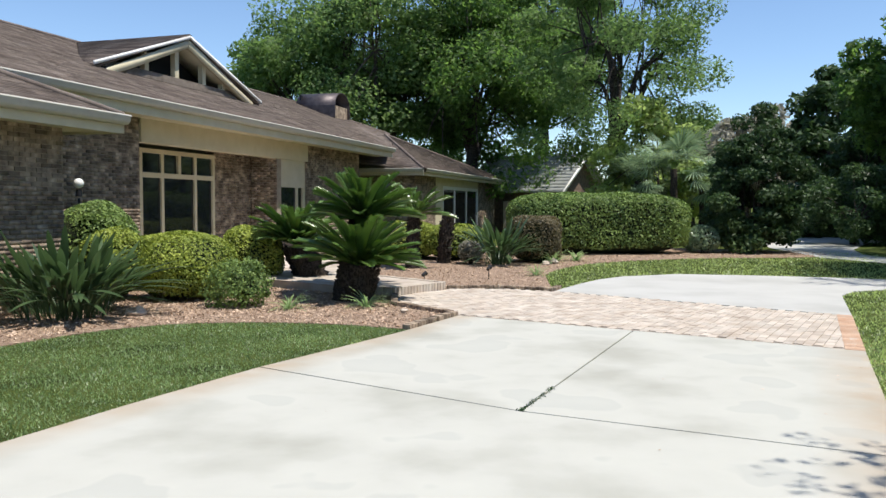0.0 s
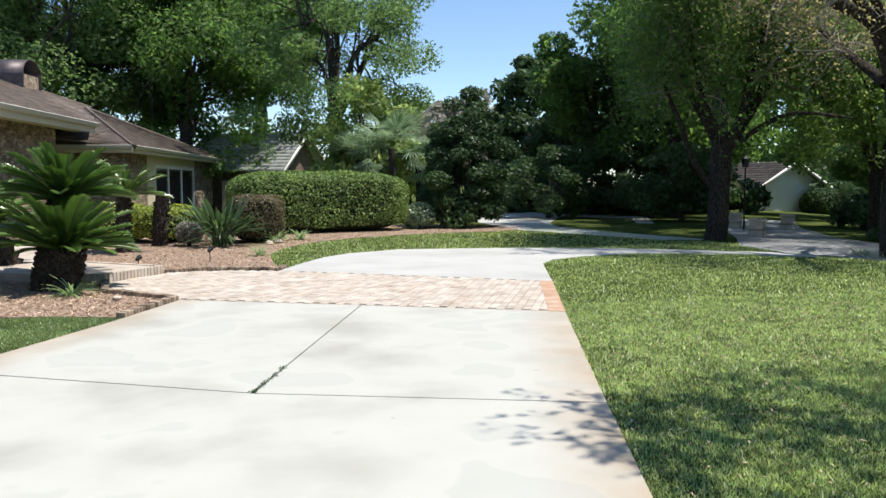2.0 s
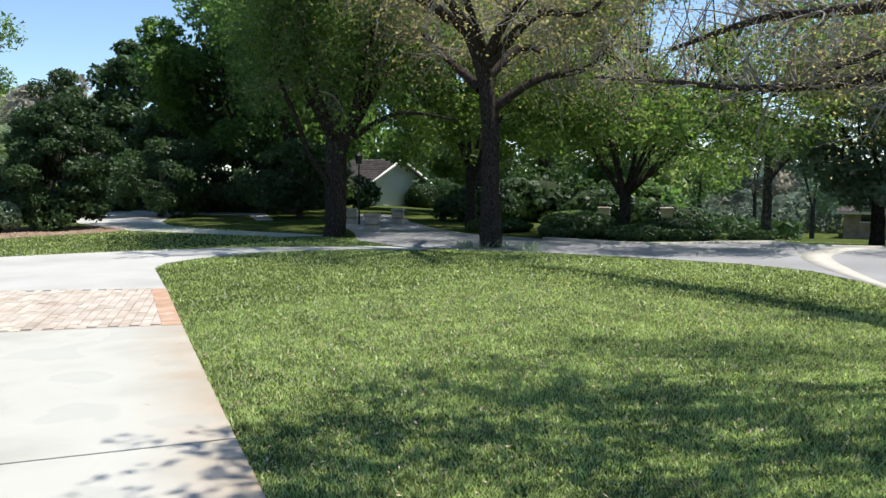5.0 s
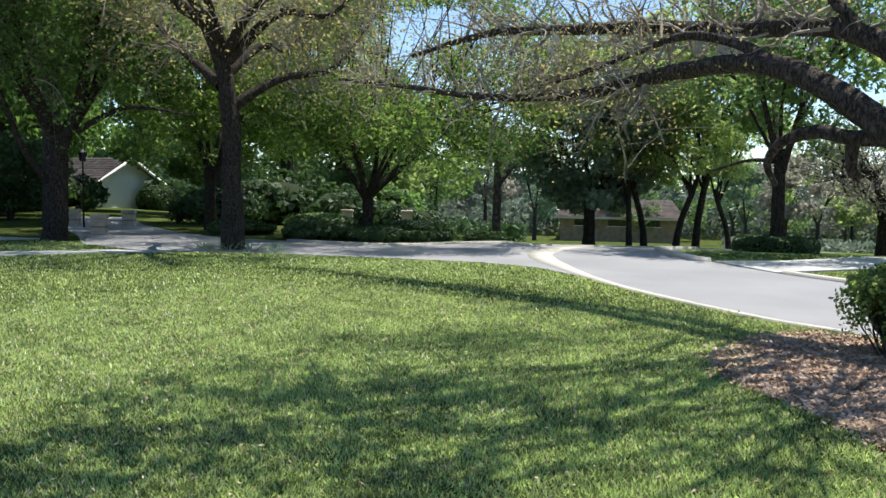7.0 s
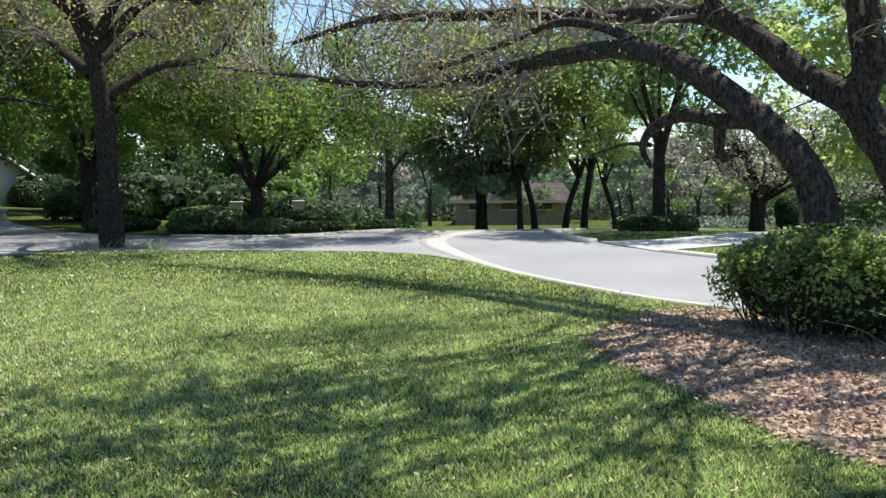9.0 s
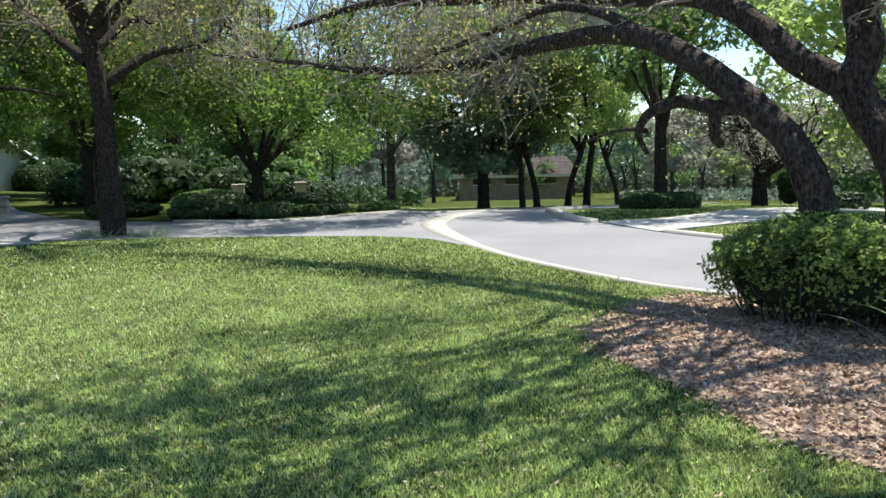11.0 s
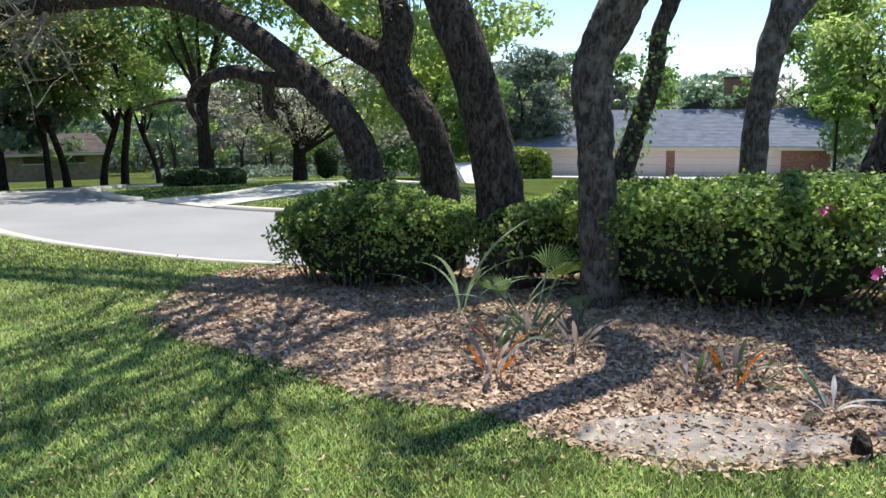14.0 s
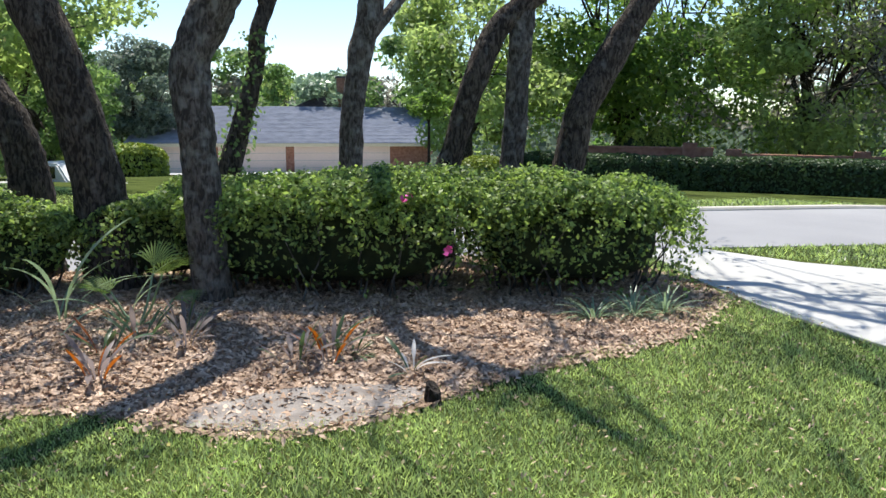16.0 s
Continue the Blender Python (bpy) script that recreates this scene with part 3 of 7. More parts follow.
rr = np.concatenate([[0.01], np.linspace(1, 40, 79), np.geomspace(42, 1500, 40)])
aa = np.radians(np.arange(0, 360, 3.0))
X, Y = rr[:, None] * np.sin(aa), rr[:, None] * np.cos(aa)
Z = fall(X, Y)
Z[rr > 150] = Z[rr <= 150][-1]
n_a = len(aa)
i, j = np.meshgrid(np.arange(len(rr) - 1), np.arange(n_a), indexing="ij")
k = (j + 1) % n_a
F = np.stack([i * n_a + j, (i + 1) * n_a + j, (i + 1) * n_a + k, i * n_a + k], -1).reshape(-1, 4)[:, ::-1]
ground = quick("ground", np.stack([X, Y, Z], -1).reshape(-1, 3), F, M_LAWN, smooth=True)
tagged(ground, "green lawn ground with short grass", "ground", kind="structure")

RIGHT = [(0.0, -1.55), (2.86, 4.83), (4.51, 8.5)]            # right edge of the drive
drive = tagged(empty("driveway"), "pale concrete driveway slabs with tan stained edges", "driveway", kind="structure")
J0, J1, J2 = (-1.72, 7.46), (0.58, 5.91), (2.86, 4.83)
slab("slab", [(-1.708, 7.487), (0.580, 5.930), (2.332, 9.822), (0.22, 11.07), (-0.5, 9.62), (-1.13, 8.49)], -0.1, 0.02, M_CONC, drive, 0.005)
slab("slab", [(0.596, 5.922), (2.869, 4.848), (4.51, 8.50), (2.350, 9.810)], -0.1, 0.02, M_CONC, drive, 0.005)
slab("slab", [(-1.72, 7.465), (-2.38, 6.05), (-3.6, 3.2), (-5.0, -0.5), (-2.4, -2.2), (-0.3, -2.6), (0.6, -0.3), (2.86, 4.828), (0.585, 5.904)], -0.1, 0.02, M_CONC, drive, 0.005)
slab("slab", [(-5.02, -0.53), (-6.0, -4.0), (-5.0, -8.0), (-1.0, -9.4), (2.4, -8.6), (2.35, -4.85), (0.4, -3.9), (-0.3, -2.63), (-2.4, -2.25)], -0.1, 0.02, M_PATH, drive, 0.008)
slab("slab", [(2.38, -4.86), (2.43, -8.55), (3.75, -7.9), (4.5, -7.6), (5.75, -7.55), (6.1, -6.9), (4.6, -5.85), (3.7, -5.35)], -0.1, 0.02, M_PATH, drive, 0.008)
far_edge = [(1.99, 14.33), (2.61, 15.57), (3.2, 16.6), (3.9, 17.4), (5.3, 18.1), (6.93, 17.85), (8.3, 17.5), (9.97, 16.85), (12.0, 15.3), (13.2, 14.3)]
near_edge = [(13.1, 13.2), (12.0, 14.25), (10.9, 15.05), (9.8, 15.3), (8.4, 15.05), (7.5, 14.6), (6.95, 13.95), (5.8, 11.33)]
slab("slab", far_edge + near_edge, -0.1, 0.02, M_PATH, drive, 0.008)

# street, in one sheet with the private lane that branches off it
near_kerb = [(-2.0, -19.5), (0.5, -16.0), (4.45, -9.66), (5.75, -7.6), (8.0, -3.0), (9.7, 0.79), (10.24, 1.6), (11.95, 3.34), (13.4, 4.5), (14.4, 5.6), (14.75, 6.8), (14.5, 9.2), (14.1, 11.2), (13.5, 13.0), (13.2, 14.5), (13.7, 16.5), (15.6, 18.9), (17.4, 21.5), (19.5, 24.5), (24.0, 30.0)]
lane_far = [(26.5, 28.5), (21.5, 22.6), (18.6, 18.4), (17.6, 16.0), (17.4, 13.5), (17.4, 11.3), (18.0, 10.1), (19.4, 9.3), (20.9, 8.0), (23.0, 6.6), (28.0, 4.6), (36.0, 2.6)]
far_kerb = [(35.5, 0.2), (28.0, 2.5), (23.5, 3.9), (21.3, 4.5), (20.2, 4.25), (18.02, 3.25), (15.83, 1.57), (14.7, 0.36), (12.9, -2.0), (10.6, -6.0), (7.8, -11.0), (6.12, -13.9), (2.0, -21.0)]
street = tagged(slab("road", near_kerb + lane_far + far_kerb, -0.15, 0.012, M_ASPH), "pale grey asphalt street with a soft bend", "road", kind="structure")


def drape(ob, cuts):
    """Cuts a flat sheet finer and lays it on the falling land."""
    bm = bmesh.new()
    bm.from_mesh(ob.data)
    bmesh.ops.subdivide_edges(bm, edges=[e for e in bm.edges if e.calc_length() > 1.0], cuts=cuts, use_grid_fill=True)
    for v in bm.verts:
        v.co.z += float(fall(np.array(v.co.x), np.array(v.co.y)))
    bm.to_mesh(ob.data)
    bm.free()


drape(street, 6)


def strip(name, line, width, z1, material, label, z0=-0.1, side=1.0, kind="structure", category="kerb"):
    L = smooth_line(line, 6)[:, :2]
    d = np.gradient(L, axis=0)
    d /= np.linalg.norm(d, axis=1)[:, None]
    nrm = np.stack([-d[:, 1], d[:, 0]], -1) * side
    w = np.interp(np.linspace(0, 1, len(L)), np.linspace(0, 1, len(width)), width)[:, None] if isinstance(width, (list, tuple)) else width
    O = L + nrm * w
    V, m = [], len(L)
    for A, zz in ((L, z0), (L, z1), (O, z1), (O, z0)):
        V.append(np.column_stack([A, zz + fall(A[:, 0], A[:, 1])]))
    V = np.vstack(V)
    F = []
    for q in range(4):
        a0, b0 = q * m, ((q + 1) % 4) * m
        t = np.arange(m - 1)
        F.append(np.stack([a0 + t, a0 + t + 1, b0 + t + 1, b0 + t], -1))
    F = np.vstack(F + [np.array([[0, m, 2 * m, 3 * m], [m - 1, 4 * m - 1, 3 * m - 1, 2 * m - 1]])])
    ob = quick(name, V, F, material)
    bm = bmesh.new()
    bm.from_mesh(ob.data)
    bmesh.ops.recalc_face_normals(bm, faces=bm.faces)
    bm.to_mesh(ob.data)
    bm.free()
    return tagged(ob, label, category, kind=kind)


strip("kerb_1", [(23.5, 4.0), (21.35, 4.45), (20.2, 4.2), (18.3, 3.4), (17.7, 2.95)], 0.28, 0.09, M_RIB, "low concrete kerb along the island lawn", side=-1)
strip("kerb_2", [(15.75, 1.5), (14.7, 0.36), (12.9, -2.0), (10.6, -6.0), (7.8, -11.0), (6.12, -13.9), (2.0, -21.0)], 0.22, 0.06, M_RIB, "low concrete kerb along the far lawn", side=1)
strip("kerb_3", [(17.5, 13.5), (17.45, 11.3), (18.05, 10.1), (19.4, 9.35), (20.9, 8.05), (23.0, 6.65), (28.0, 4.65)], 0.2, 0.05, M_RIB, "low concrete kerb along the wooded verge", side=1)
# pale band that crosses the mouth of the lane and thins out along the lawn
strip("ribbon", [(21.3, 6.5), (20.0, 6.75), (18.8, 6.95), (17.5, 6.85), (16.4, 6.45), (15.2, 5.75), (13.4, 4.5), (11.95, 3.34), (10.24, 1.6), (9.6, 0.6)], [0.3, 0.45, 0.55, 0.55, 0.55, 0.45, 0.22, 0.14, 0.12, 0.12], 0.02, M_RIB, "pale concrete ribbon across the lane's mouth", side=1, category="ribbon")
slab("apron", [(17.66, 2.9), (15.85, 1.6), (17.3, 0.4), (19.5, -1.5), (26.0, -5.0), (27.0, -3.2), (22.0, -0.6), (18.6, 1.6)], -0.1, 0.03, M_PATH)
drape(bpy.data.objects["apron"], 3)
tagged(bpy.data.objects["apron"], "pale concrete drive across the street", "driveway", kind="structure")
slab("neighbour_drive", [(11.5, 24.5), (13.2, 19.0), (14.4, 18.6), (13.6, 23.0), (13.6, 26.0), (14.8, 29.0), (18.5, 35.0), (20.5, 32.0), (18.0, 27.6), (18.5, 27.2), (22.0, 33.0), (19.5, 41.0), (15.0, 40.0), (12.2, 30.0)], -0.1, 0.015, M_PATH)
tagged(bpy.data.objects["neighbour_drive"], "pale concrete lane that winds under trees", "driveway", kind="structure")

# ---------- the house ----------
house = tagged(empty("house", Matrix(((math.sin(radians(16)), -math.cos(radians(16)), 0, 0), (math.cos(radians(16)), math.sin(radians(16)), 0, 0), (0, 0, 1, 0), (0, 0, 0, 1)))),
               "low brick house with brown shingle roof and cream trim", "house")
# walls: along x of the house's own frame, y goes back from the street side
wall = bx("wall", 0.0, 9.93, 8.70, 9.0, 0, 2.72, M_MORTAR, house)
bx("wall", 9.70, 9.93, 9.0, 10.3, 0, 2.72, M_MORTAR, house)
bx("wall", 9.70, 13.85, 10.3, 10.6, 0, 3.40, M_MORTAR, house)
bx("wall", 13.6, 13.85, 10.6, 11.35, 0, 3.40, M_MORTAR, house)
bx("wall", 13.85, 14.9, 11.1, 11.35, 0, 3.40, M_MORTAR, house)
bx("wall", 17.85, 19.9, 11.1, 11.35, 0, 3.40, M_MORTAR, house)
bx("wall", 19.66, 19.9, 10.3, 11.1, 0, 3.40, M_MORTAR, house)
bx("wall", 21.40, 25.50, 10.3, 10.6, 0, 3.40, M_MORTAR, house)
bx("wall", 25.25, 25.50, 10.6, 14.5, 0, 3.40, M_MORTAR, house)
bx("wall", 25.5, 29.0, 14.2, 14.5, 0, 3.40, M_MORTAR, house)
bx("wall", 28.75, 29.0, 9.35, 14.2, 0, 2.75, M_MORTAR, house)
bx("wall", 29.0, 31.45, 9.35, 9.65, 0, 2.75, M_MORTAR, house)
bx("wall", 38.9, 42.6, 9.35, 9.65, 0, 2.75, M_MORTAR, house)
bx("wall", 42.35, 42.6, 9.65, 16, 0, 2.75, M_MORTAR, house)
bx("back_wall", 0, 42.6, 20.0, 20.25, 0, 2.75, M_MORTAR, house)
bx("back_wall", 0, 0.25, 9.0, 20.0, 0, 2.72, M_MORTAR, house)
# trim
bx("beam", 13.85, 21.45, 10.24, 10.5, 2.76, 3.42, M_CREAM, house, 0.01, "cream painted beam over the porch")
bx("porch_ceiling", 13.85, 19.66, 10.5, 11.1, 3.0, 3.1, M_CREAM, house)
bx("infill_panel", 19.66, 21.40, 10.32, 10.45, 2.12, 2.76, M_CREAM, house)
bx("porch_floor", 13.85, 19.66, 8.1, 11.1, -0.05, 0.15, M_PAVER_J, house)

def roof_plane(A, B, C, D, material, parent, course=0.145, tab=0.55, seed=1, thick=0.09):
    """A roof slope: eave A to B, top D to C, a deck with courses of shingle tabs on it."""
    A, B, C, D = (np.array(p, float) for p in (A, B, C, D))
    nrm = np.cross(B - A, D - A if np.linalg.norm(D - A) > 0.01 else C - A)
    nrm /= np.linalg.norm(nrm)
    if nrm[2] < 0:
        nrm = -nrm
    V = np.array([A, B, C, D, *(p - nrm * thick for p in (A, B, C, D))])
    deck = quick("roof", V, [[0, 1, 2, 3], [7, 6, 5, 4], [0, 4, 5, 1], [1, 5, 6, 2], [2, 6, 7, 3], [3, 7, 4, 0]], material, parent)
    g = np.random.default_rng(seed)
    rise = max(np.linalg.norm(D - A), np.linalg.norm(C - B))
    m = max(2, int(rise / course))
    out = []
    for q in range(m):
        t0, t1 = q / m, min(1.0, (q + 1.15) / m)
        L0, R0, L1, R1 = A + (D - A) * t0, B + (C - B) * t0, A + (D - A) * t1, B + (C - B) * t1
        w = np.linalg.norm(R0 - L0)
        cuts = np.concatenate([[0], np.sort(g.random(max(0, int(w / tab) - 1))), [1]])
        for a0, a1 in zip(cuts[:-1], cuts[1:]):
            lift = nrm * (0.016 + 0.008 * g.random())
            P = [L0 + (R0 - L0) * a0 + lift, L0 + (R0 - L0) * a1 + lift, L1 + (R1 - L1) * a1 + nrm * 0.006, L1 + (R1 - L1) * a0 + nrm * 0.006, L0 + (R0 - L0) * a1, L0 + (R0 - L0) * a0]
            out.append((np.array(P), [[0, 1, 2, 3], [5, 4, 1, 0]]))
    V, F = join(out)
    tagged(quick("shingles", V, F, material, deck), kind="stuff")
    return deck


def gutter(p0, p1, parent, outward):
    """A rounded metal gutter with its fascia board, from p0 to p1."""
    p0, p1, o = np.array(p0, float), np.array(p1, float), np.array(outward, float)
    prof = [(0.0, 0.02), (0.13, 0.02), (0.135, -0.005), (0.12, -0.02), (0.115, -0.07), (0.08, -0.12), (0.0, -0.13)]
    V = [p + o * a + np.array([0, 0, b]) for p in (p0, p1) for a, b in prof]
    m = len(prof)
    F = [[i, (i + 1) % m, m + (i + 1) % m, m + i] for i in range(m)]
    ob = quick("gutter", V, F, M_GUTTER, parent, "pale metal gutter")
    return ob


EZ, WZ = 3.50, 2.86            # heights of the main eave and of the wings' eaves
main_front = roof_plane((4.0, 9.62, EZ), (27.0, 9.62, EZ), (33.0, 16, 5.95), (7.0, 16, 5.95), M_SHING, house, seed=3)
roof_plane((27.0, 9.62, EZ), (34.7, 12.5, 4.70), (34.0, 13.5, 5.1), (33.0, 16, 5.95), M_SHING, house, seed=4)
roof_plane((40.0, 20.4, 3.4), (0.0, 20.4, 3.4), (7.0, 16, 5.95), (33.0, 16, 5.95), M_SHING, house, seed=5)
roof_plane((34.7, 12.5, 4.70), (40.0, 20.4, 3.4), (33.0, 16, 5.95), (33.0, 16, 5.95), M_SHING, house, seed=6)
roof_plane((0.0, 20.4, 3.4), (0.0, 11.5, 3.4), (7.0, 16, 5.95), (7.0, 16, 5.95), M_SHING, house, seed=7)
gutter((4.0, 9.62, EZ), (27.0, 9.62, EZ), house, (0, -1, 0))
bx("fascia", 4.0, 27.0, 9.62, 9.66, EZ - 0.30, EZ - 0.03, M_CREAM, house)
bx("soffit", 4.0, 27.0, 9.66, 10.30, EZ - 0.26, EZ - 0.22, M_CREAM, house)
# left wing: a lower hip with its end towards the porch
roof_plane((-4.0, 8.1, WZ), (10.55, 8.1, WZ), (7.7, 10.95, WZ + 1.25), (0, 10.95, WZ + 1.25), M_SHING, house, seed=8)
roof_plane((10.55, 8.1, WZ), (10.55, 13.8, WZ), (7.7, 10.95, WZ + 1.25), (7.7, 10.95, WZ + 1.25), M_SHING, house, seed=9)
gutter((-4.0, 8.1, WZ), (10.55, 8.1, WZ), house, (0, -1, 0))
bx("fascia", -4.0, 10.55, 8.1, 8.14, WZ - 0.26, WZ - 0.03, M_CREAM, house)
bx("soffit", -4.0, 10.5, 8.14, 10.3, WZ - 0.22, WZ - 0.18, M_CREAM, house)
bx("fascia", 10.51, 10.55, 8.1, 10.3, WZ - 0.26, WZ - 0.03, M_CREAM, house)
# right wing
PK = (30.65, 11.25, 4.33)
roof_plane((28.24, 8.85, WZ), (43.4, 8.85, WZ), PK, PK, M_SHING, house, seed=10)
roof_plane((28.24, 14.5, WZ + 0.6), (28.24, 8.85, WZ), PK, (30.65, 14.5, 4.33), M_SHING, house, seed=11)
roof_plane((43.4, 8.85, WZ), (43.4, 16.0, WZ), (30.65, 15.0, 4.33), PK, M_SHING, house, seed=12)
gutter((28.24, 8.85, WZ), (43.4, 8.85, WZ), house, (0, -1, 0))
gutter((28.24, 14.0, WZ), (28.24, 8.85, WZ), house, (-1, 0, 0))
bx("fascia", 28.24, 43.4, 8.85, 8.89, WZ - 0.24, WZ - 0.03, M_CREAM, house)
bx("fascia", 28.24, 28.28, 8.89, 14.0, WZ - 0.24, WZ - 0.03, M_CREAM, house)
bx("soffit", 28.28, 43.3, 8.89, 9.35, WZ - 0.2, WZ - 0.16, M_CREAM, house)
bx("soffit", 28.28, 28.75, 9.35, 14.0, WZ - 0.2, WZ - 0.16, M_CREAM, house)
# ridge caps
for p0, p1 in (((7.0, 16, 5.97), (33.0, 16, 5.97)), ((28.24, 8.85, WZ + 0.02), (30.65, 11.25, 4.35)), ((43.4, 8.85, WZ + 0.02), (30.65, 11.25, 4.35)), ((10.55, 8.1, WZ + 0.02), (7.7, 10.95, WZ + 1.27)), ((33, 16, 5.97), (34.7, 12.5, 4.72))):
    quick("ridge_cap", *tube_arrays(np.linspace(p0, p1, 24), [0.05] * 24, 6, 0.1, 3), M_SHING, house)

# gable dormer with open louvre bays
G0, G1, GA = np.array((15.05, 12.6, 4.66)), np.array((22.25, 12.6, 4.68)), np.array((18.6, 12.6, 5.92))
roof_plane(tuple(G0 + (0, -0.35, -0.1)), tuple(G0 + (0, 0.1, 0.0)), (18.6, 15.75, 5.9), tuple(GA + (0, -0.35, 0.02)), M_SHING, house, seed=13, thick=0.05)
roof_plane(tuple(G1 + (0, 0.1, 0.0)), tuple(G1 + (0, -0.35, -0.1)), tuple(GA + (0, -0.35, 0.02)), (18.6, 15.75, 5.9), M_SHING, house, seed=14, thick=0.05)


def board(p0, p1, drop, deep, material, name, parent, off=(0, 0, 0)):
    """A sloping board from p0 to p1, its face towards the street."""
    p0, p1, o = np.array(p0, float) + off, np.array(p1, float) + off, np.array((0, deep, 0))
    d = np.array((0, 0, -drop))
    V = np.array([p0, p1, p1 + d, p0 + d, p0 + o, p1 + o, p1 + d + o, p0 + d + o])
    return quick(name, V, [[3, 2, 1, 0], [4, 5, 6, 7], [0, 1, 5, 4], [2, 3, 7, 6], [0, 4, 7, 3], [1, 2, 6, 5]], material, parent)


gable = empty("gable")
gable.parent = house
tagged(gable, "cream triangular roof gable with open bays")
for q, (p0, off) in enumerate(((G0, -1), (G1, 1))):
    board(p0 + (off * 0.1, 0, 0.0), GA, 0.08, 0.05, M_WHITE, "rake_board", gable, (0, -0.40, -0.02))
    board(p0 + (-off * 0.35, 0, 0.02), GA, 0.20, 0.10, M_CREAM, "rake_board", gable, (0, -0.34, -0.13))
    # soffit under the rake
    board(p0 + (-off * 0.4, 0, 0), GA, 0.03, 0.75, M_CREAM, "rake_soffit", gable, (0, -0.26, -0.22))
# the gable's shadow is put into the colour of these sills
bx("louvre_sill", 15.7, 21.7, 12.45, 12.62, 4.66, 4.78, M_SILL, gable)
bx("louvre_sill", 15.5, 21.9, 12.38, 12.62, 4.58, 4.66, M_SILL, gable)
for x in (17.1, 18.35, 19.6, 20.6):
    top = 5.89 - abs(x - 18.6) * 0.345 - 0.16
    bx("louvre_post", x - 0.08, x + 0.08, 12.46, 12.6, 4.76, top, M_CREAM, gable)
# near-black sheet in place of the shade behind the louvre bays
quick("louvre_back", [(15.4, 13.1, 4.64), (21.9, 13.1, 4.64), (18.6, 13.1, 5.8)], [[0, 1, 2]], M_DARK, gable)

# barrel-topped chimney
chim = empty("chimney")
chim.parent = house
bx("chimney_base", 31.80, 33.30, 14.0, 15.6, 4.6, 5.75, M_BRICK_J, chim)
th = np.linspace(0, np.pi, 17)
V, rad0 = [], 0.82
for yy in (13.9, 15.7):
    for r_ in (rad0, rad0 - 0.07):
        V += [(32.55 - r_ * np.cos(t), yy, 5.72 + 0.75 * r_ * np.sin(t)) for t in th]
F = []
for t in range(16):
    F += [[t, t + 1, 34 + t + 1, 34 + t], [17 + t + 1, 17 + t, 51 + t, 51 + t + 1], [t + 1, t, 17 + t, 17 + t + 1], [34 + t, 34 + t + 1, 51 + t + 1, 51 + t]]
quick("chimney_hood", V, F, M_COPPER, chim, "dark metal barrel hood")
bx("chimney_side", 31.73, 31.80, 13.9, 15.7, 5.2, 5.74, M_COPPER, chim)
bx("chimney_side", 33.30, 33.37, 13.9, 15.7, 5.2, 5.74, M_COPPER, chim)
# near-black plate for the shade inside the hood
bx("chimney_back", 31.8, 33.3, 15.5, 15.56, 5.5, 6.2, M_DARK, chim)


def window(x0, x1, y, z0, z1, bars_x, bars_z, parent, name="window", frame_w=0.09, material=None, glass=None):
    """Frame, bars and one pane a light."""
    w = empty(name)
    w.parent = parent
    mt = material or M_CREAM
    for a in (x0, x1 - frame_w):
        bx("frame", a, a + frame_w, y - 0.05, y + 0.06, z0, z1, mt, w, 0.006)
    for b in (z0, z1 - frame_w):
        bx("frame", x0 + frame_w, x1 - frame_w, y - 0.048, y + 0.058, b, b + frame_w, mt, w, 0.006)
    for a in bars_x:
        bx("mullion", a - 0.05, a + 0.05, y - 0.045, y + 0.055, z0 + frame_w, z1 - frame_w, mt, w, 0.005)
    for b in bars_z:
        bx("transom", x0 + frame_w, x1 - frame_w, y - 0.055, y + 0.055, b - 0.055, b + 0.055, mt, w, 0.005)
    xs, zs = [x0 + frame_w, *bars_x, x1 - frame_w], [z0 + frame_w, *bars_z, z1 - frame_w]
    for a0, a1 in zip(xs[:-1], xs[1:]):
        for b0, b1 in zip(zs[:-1], zs[1:]):
            bx("pane", a0, a1, y + 0.0, y + 0.008, b0, b1, glass or M_GLASS, w)
    return w


window(14.9, 17.85, 11.12, 0.15, 2.74, (15.72, 17.02), (2.16,), house, "entry_window", 0.1)
bx("mullion", 16.30, 16.40, 11.06, 11.2, 2.21, 2.66, M_CREAM, house)
window(19.72, 21.38, 10.36, 0.15, 2.12, (20.9,), (), house, "side_window", 0.12)
window(32.6, 38.9, 9.42, 0.22, 2.33, (34.6, 36.7), (), house, "sliding_door", 0.14, M_WHITE)
bx("cream_panel", 31.45, 32.6, 9.36, 9.6, 0, 2.75, M_CREAM, house)
bx("cream_panel", 32.6, 38.9, 9.37, 9.6, 2.33, 2.75, M_CREAM, house)
bx("sill_wall", 32.6, 38.9, 9.38, 9.6, 0, 0.22, M_MORTAR, house)
# near-black box stands for the unlit room behind the panes
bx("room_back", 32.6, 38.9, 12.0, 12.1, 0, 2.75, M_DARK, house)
# low privacy wall past the wing, and a small far roof
bx("garden_wall", 44.0, 60.0, 8.9, 9.15, 0, 1.75, M_BEIGE, house)
roof_plane((44.5, 8.6, 2.45), (56, 8.6, 2.45), (54, 12, 3.6), (47, 12, 3.6), M_SHING, house, seed=15)
bx("wall", 45.0, 55.5, 9.2, 9.4, 0, 2.4, M_CREAM, house)

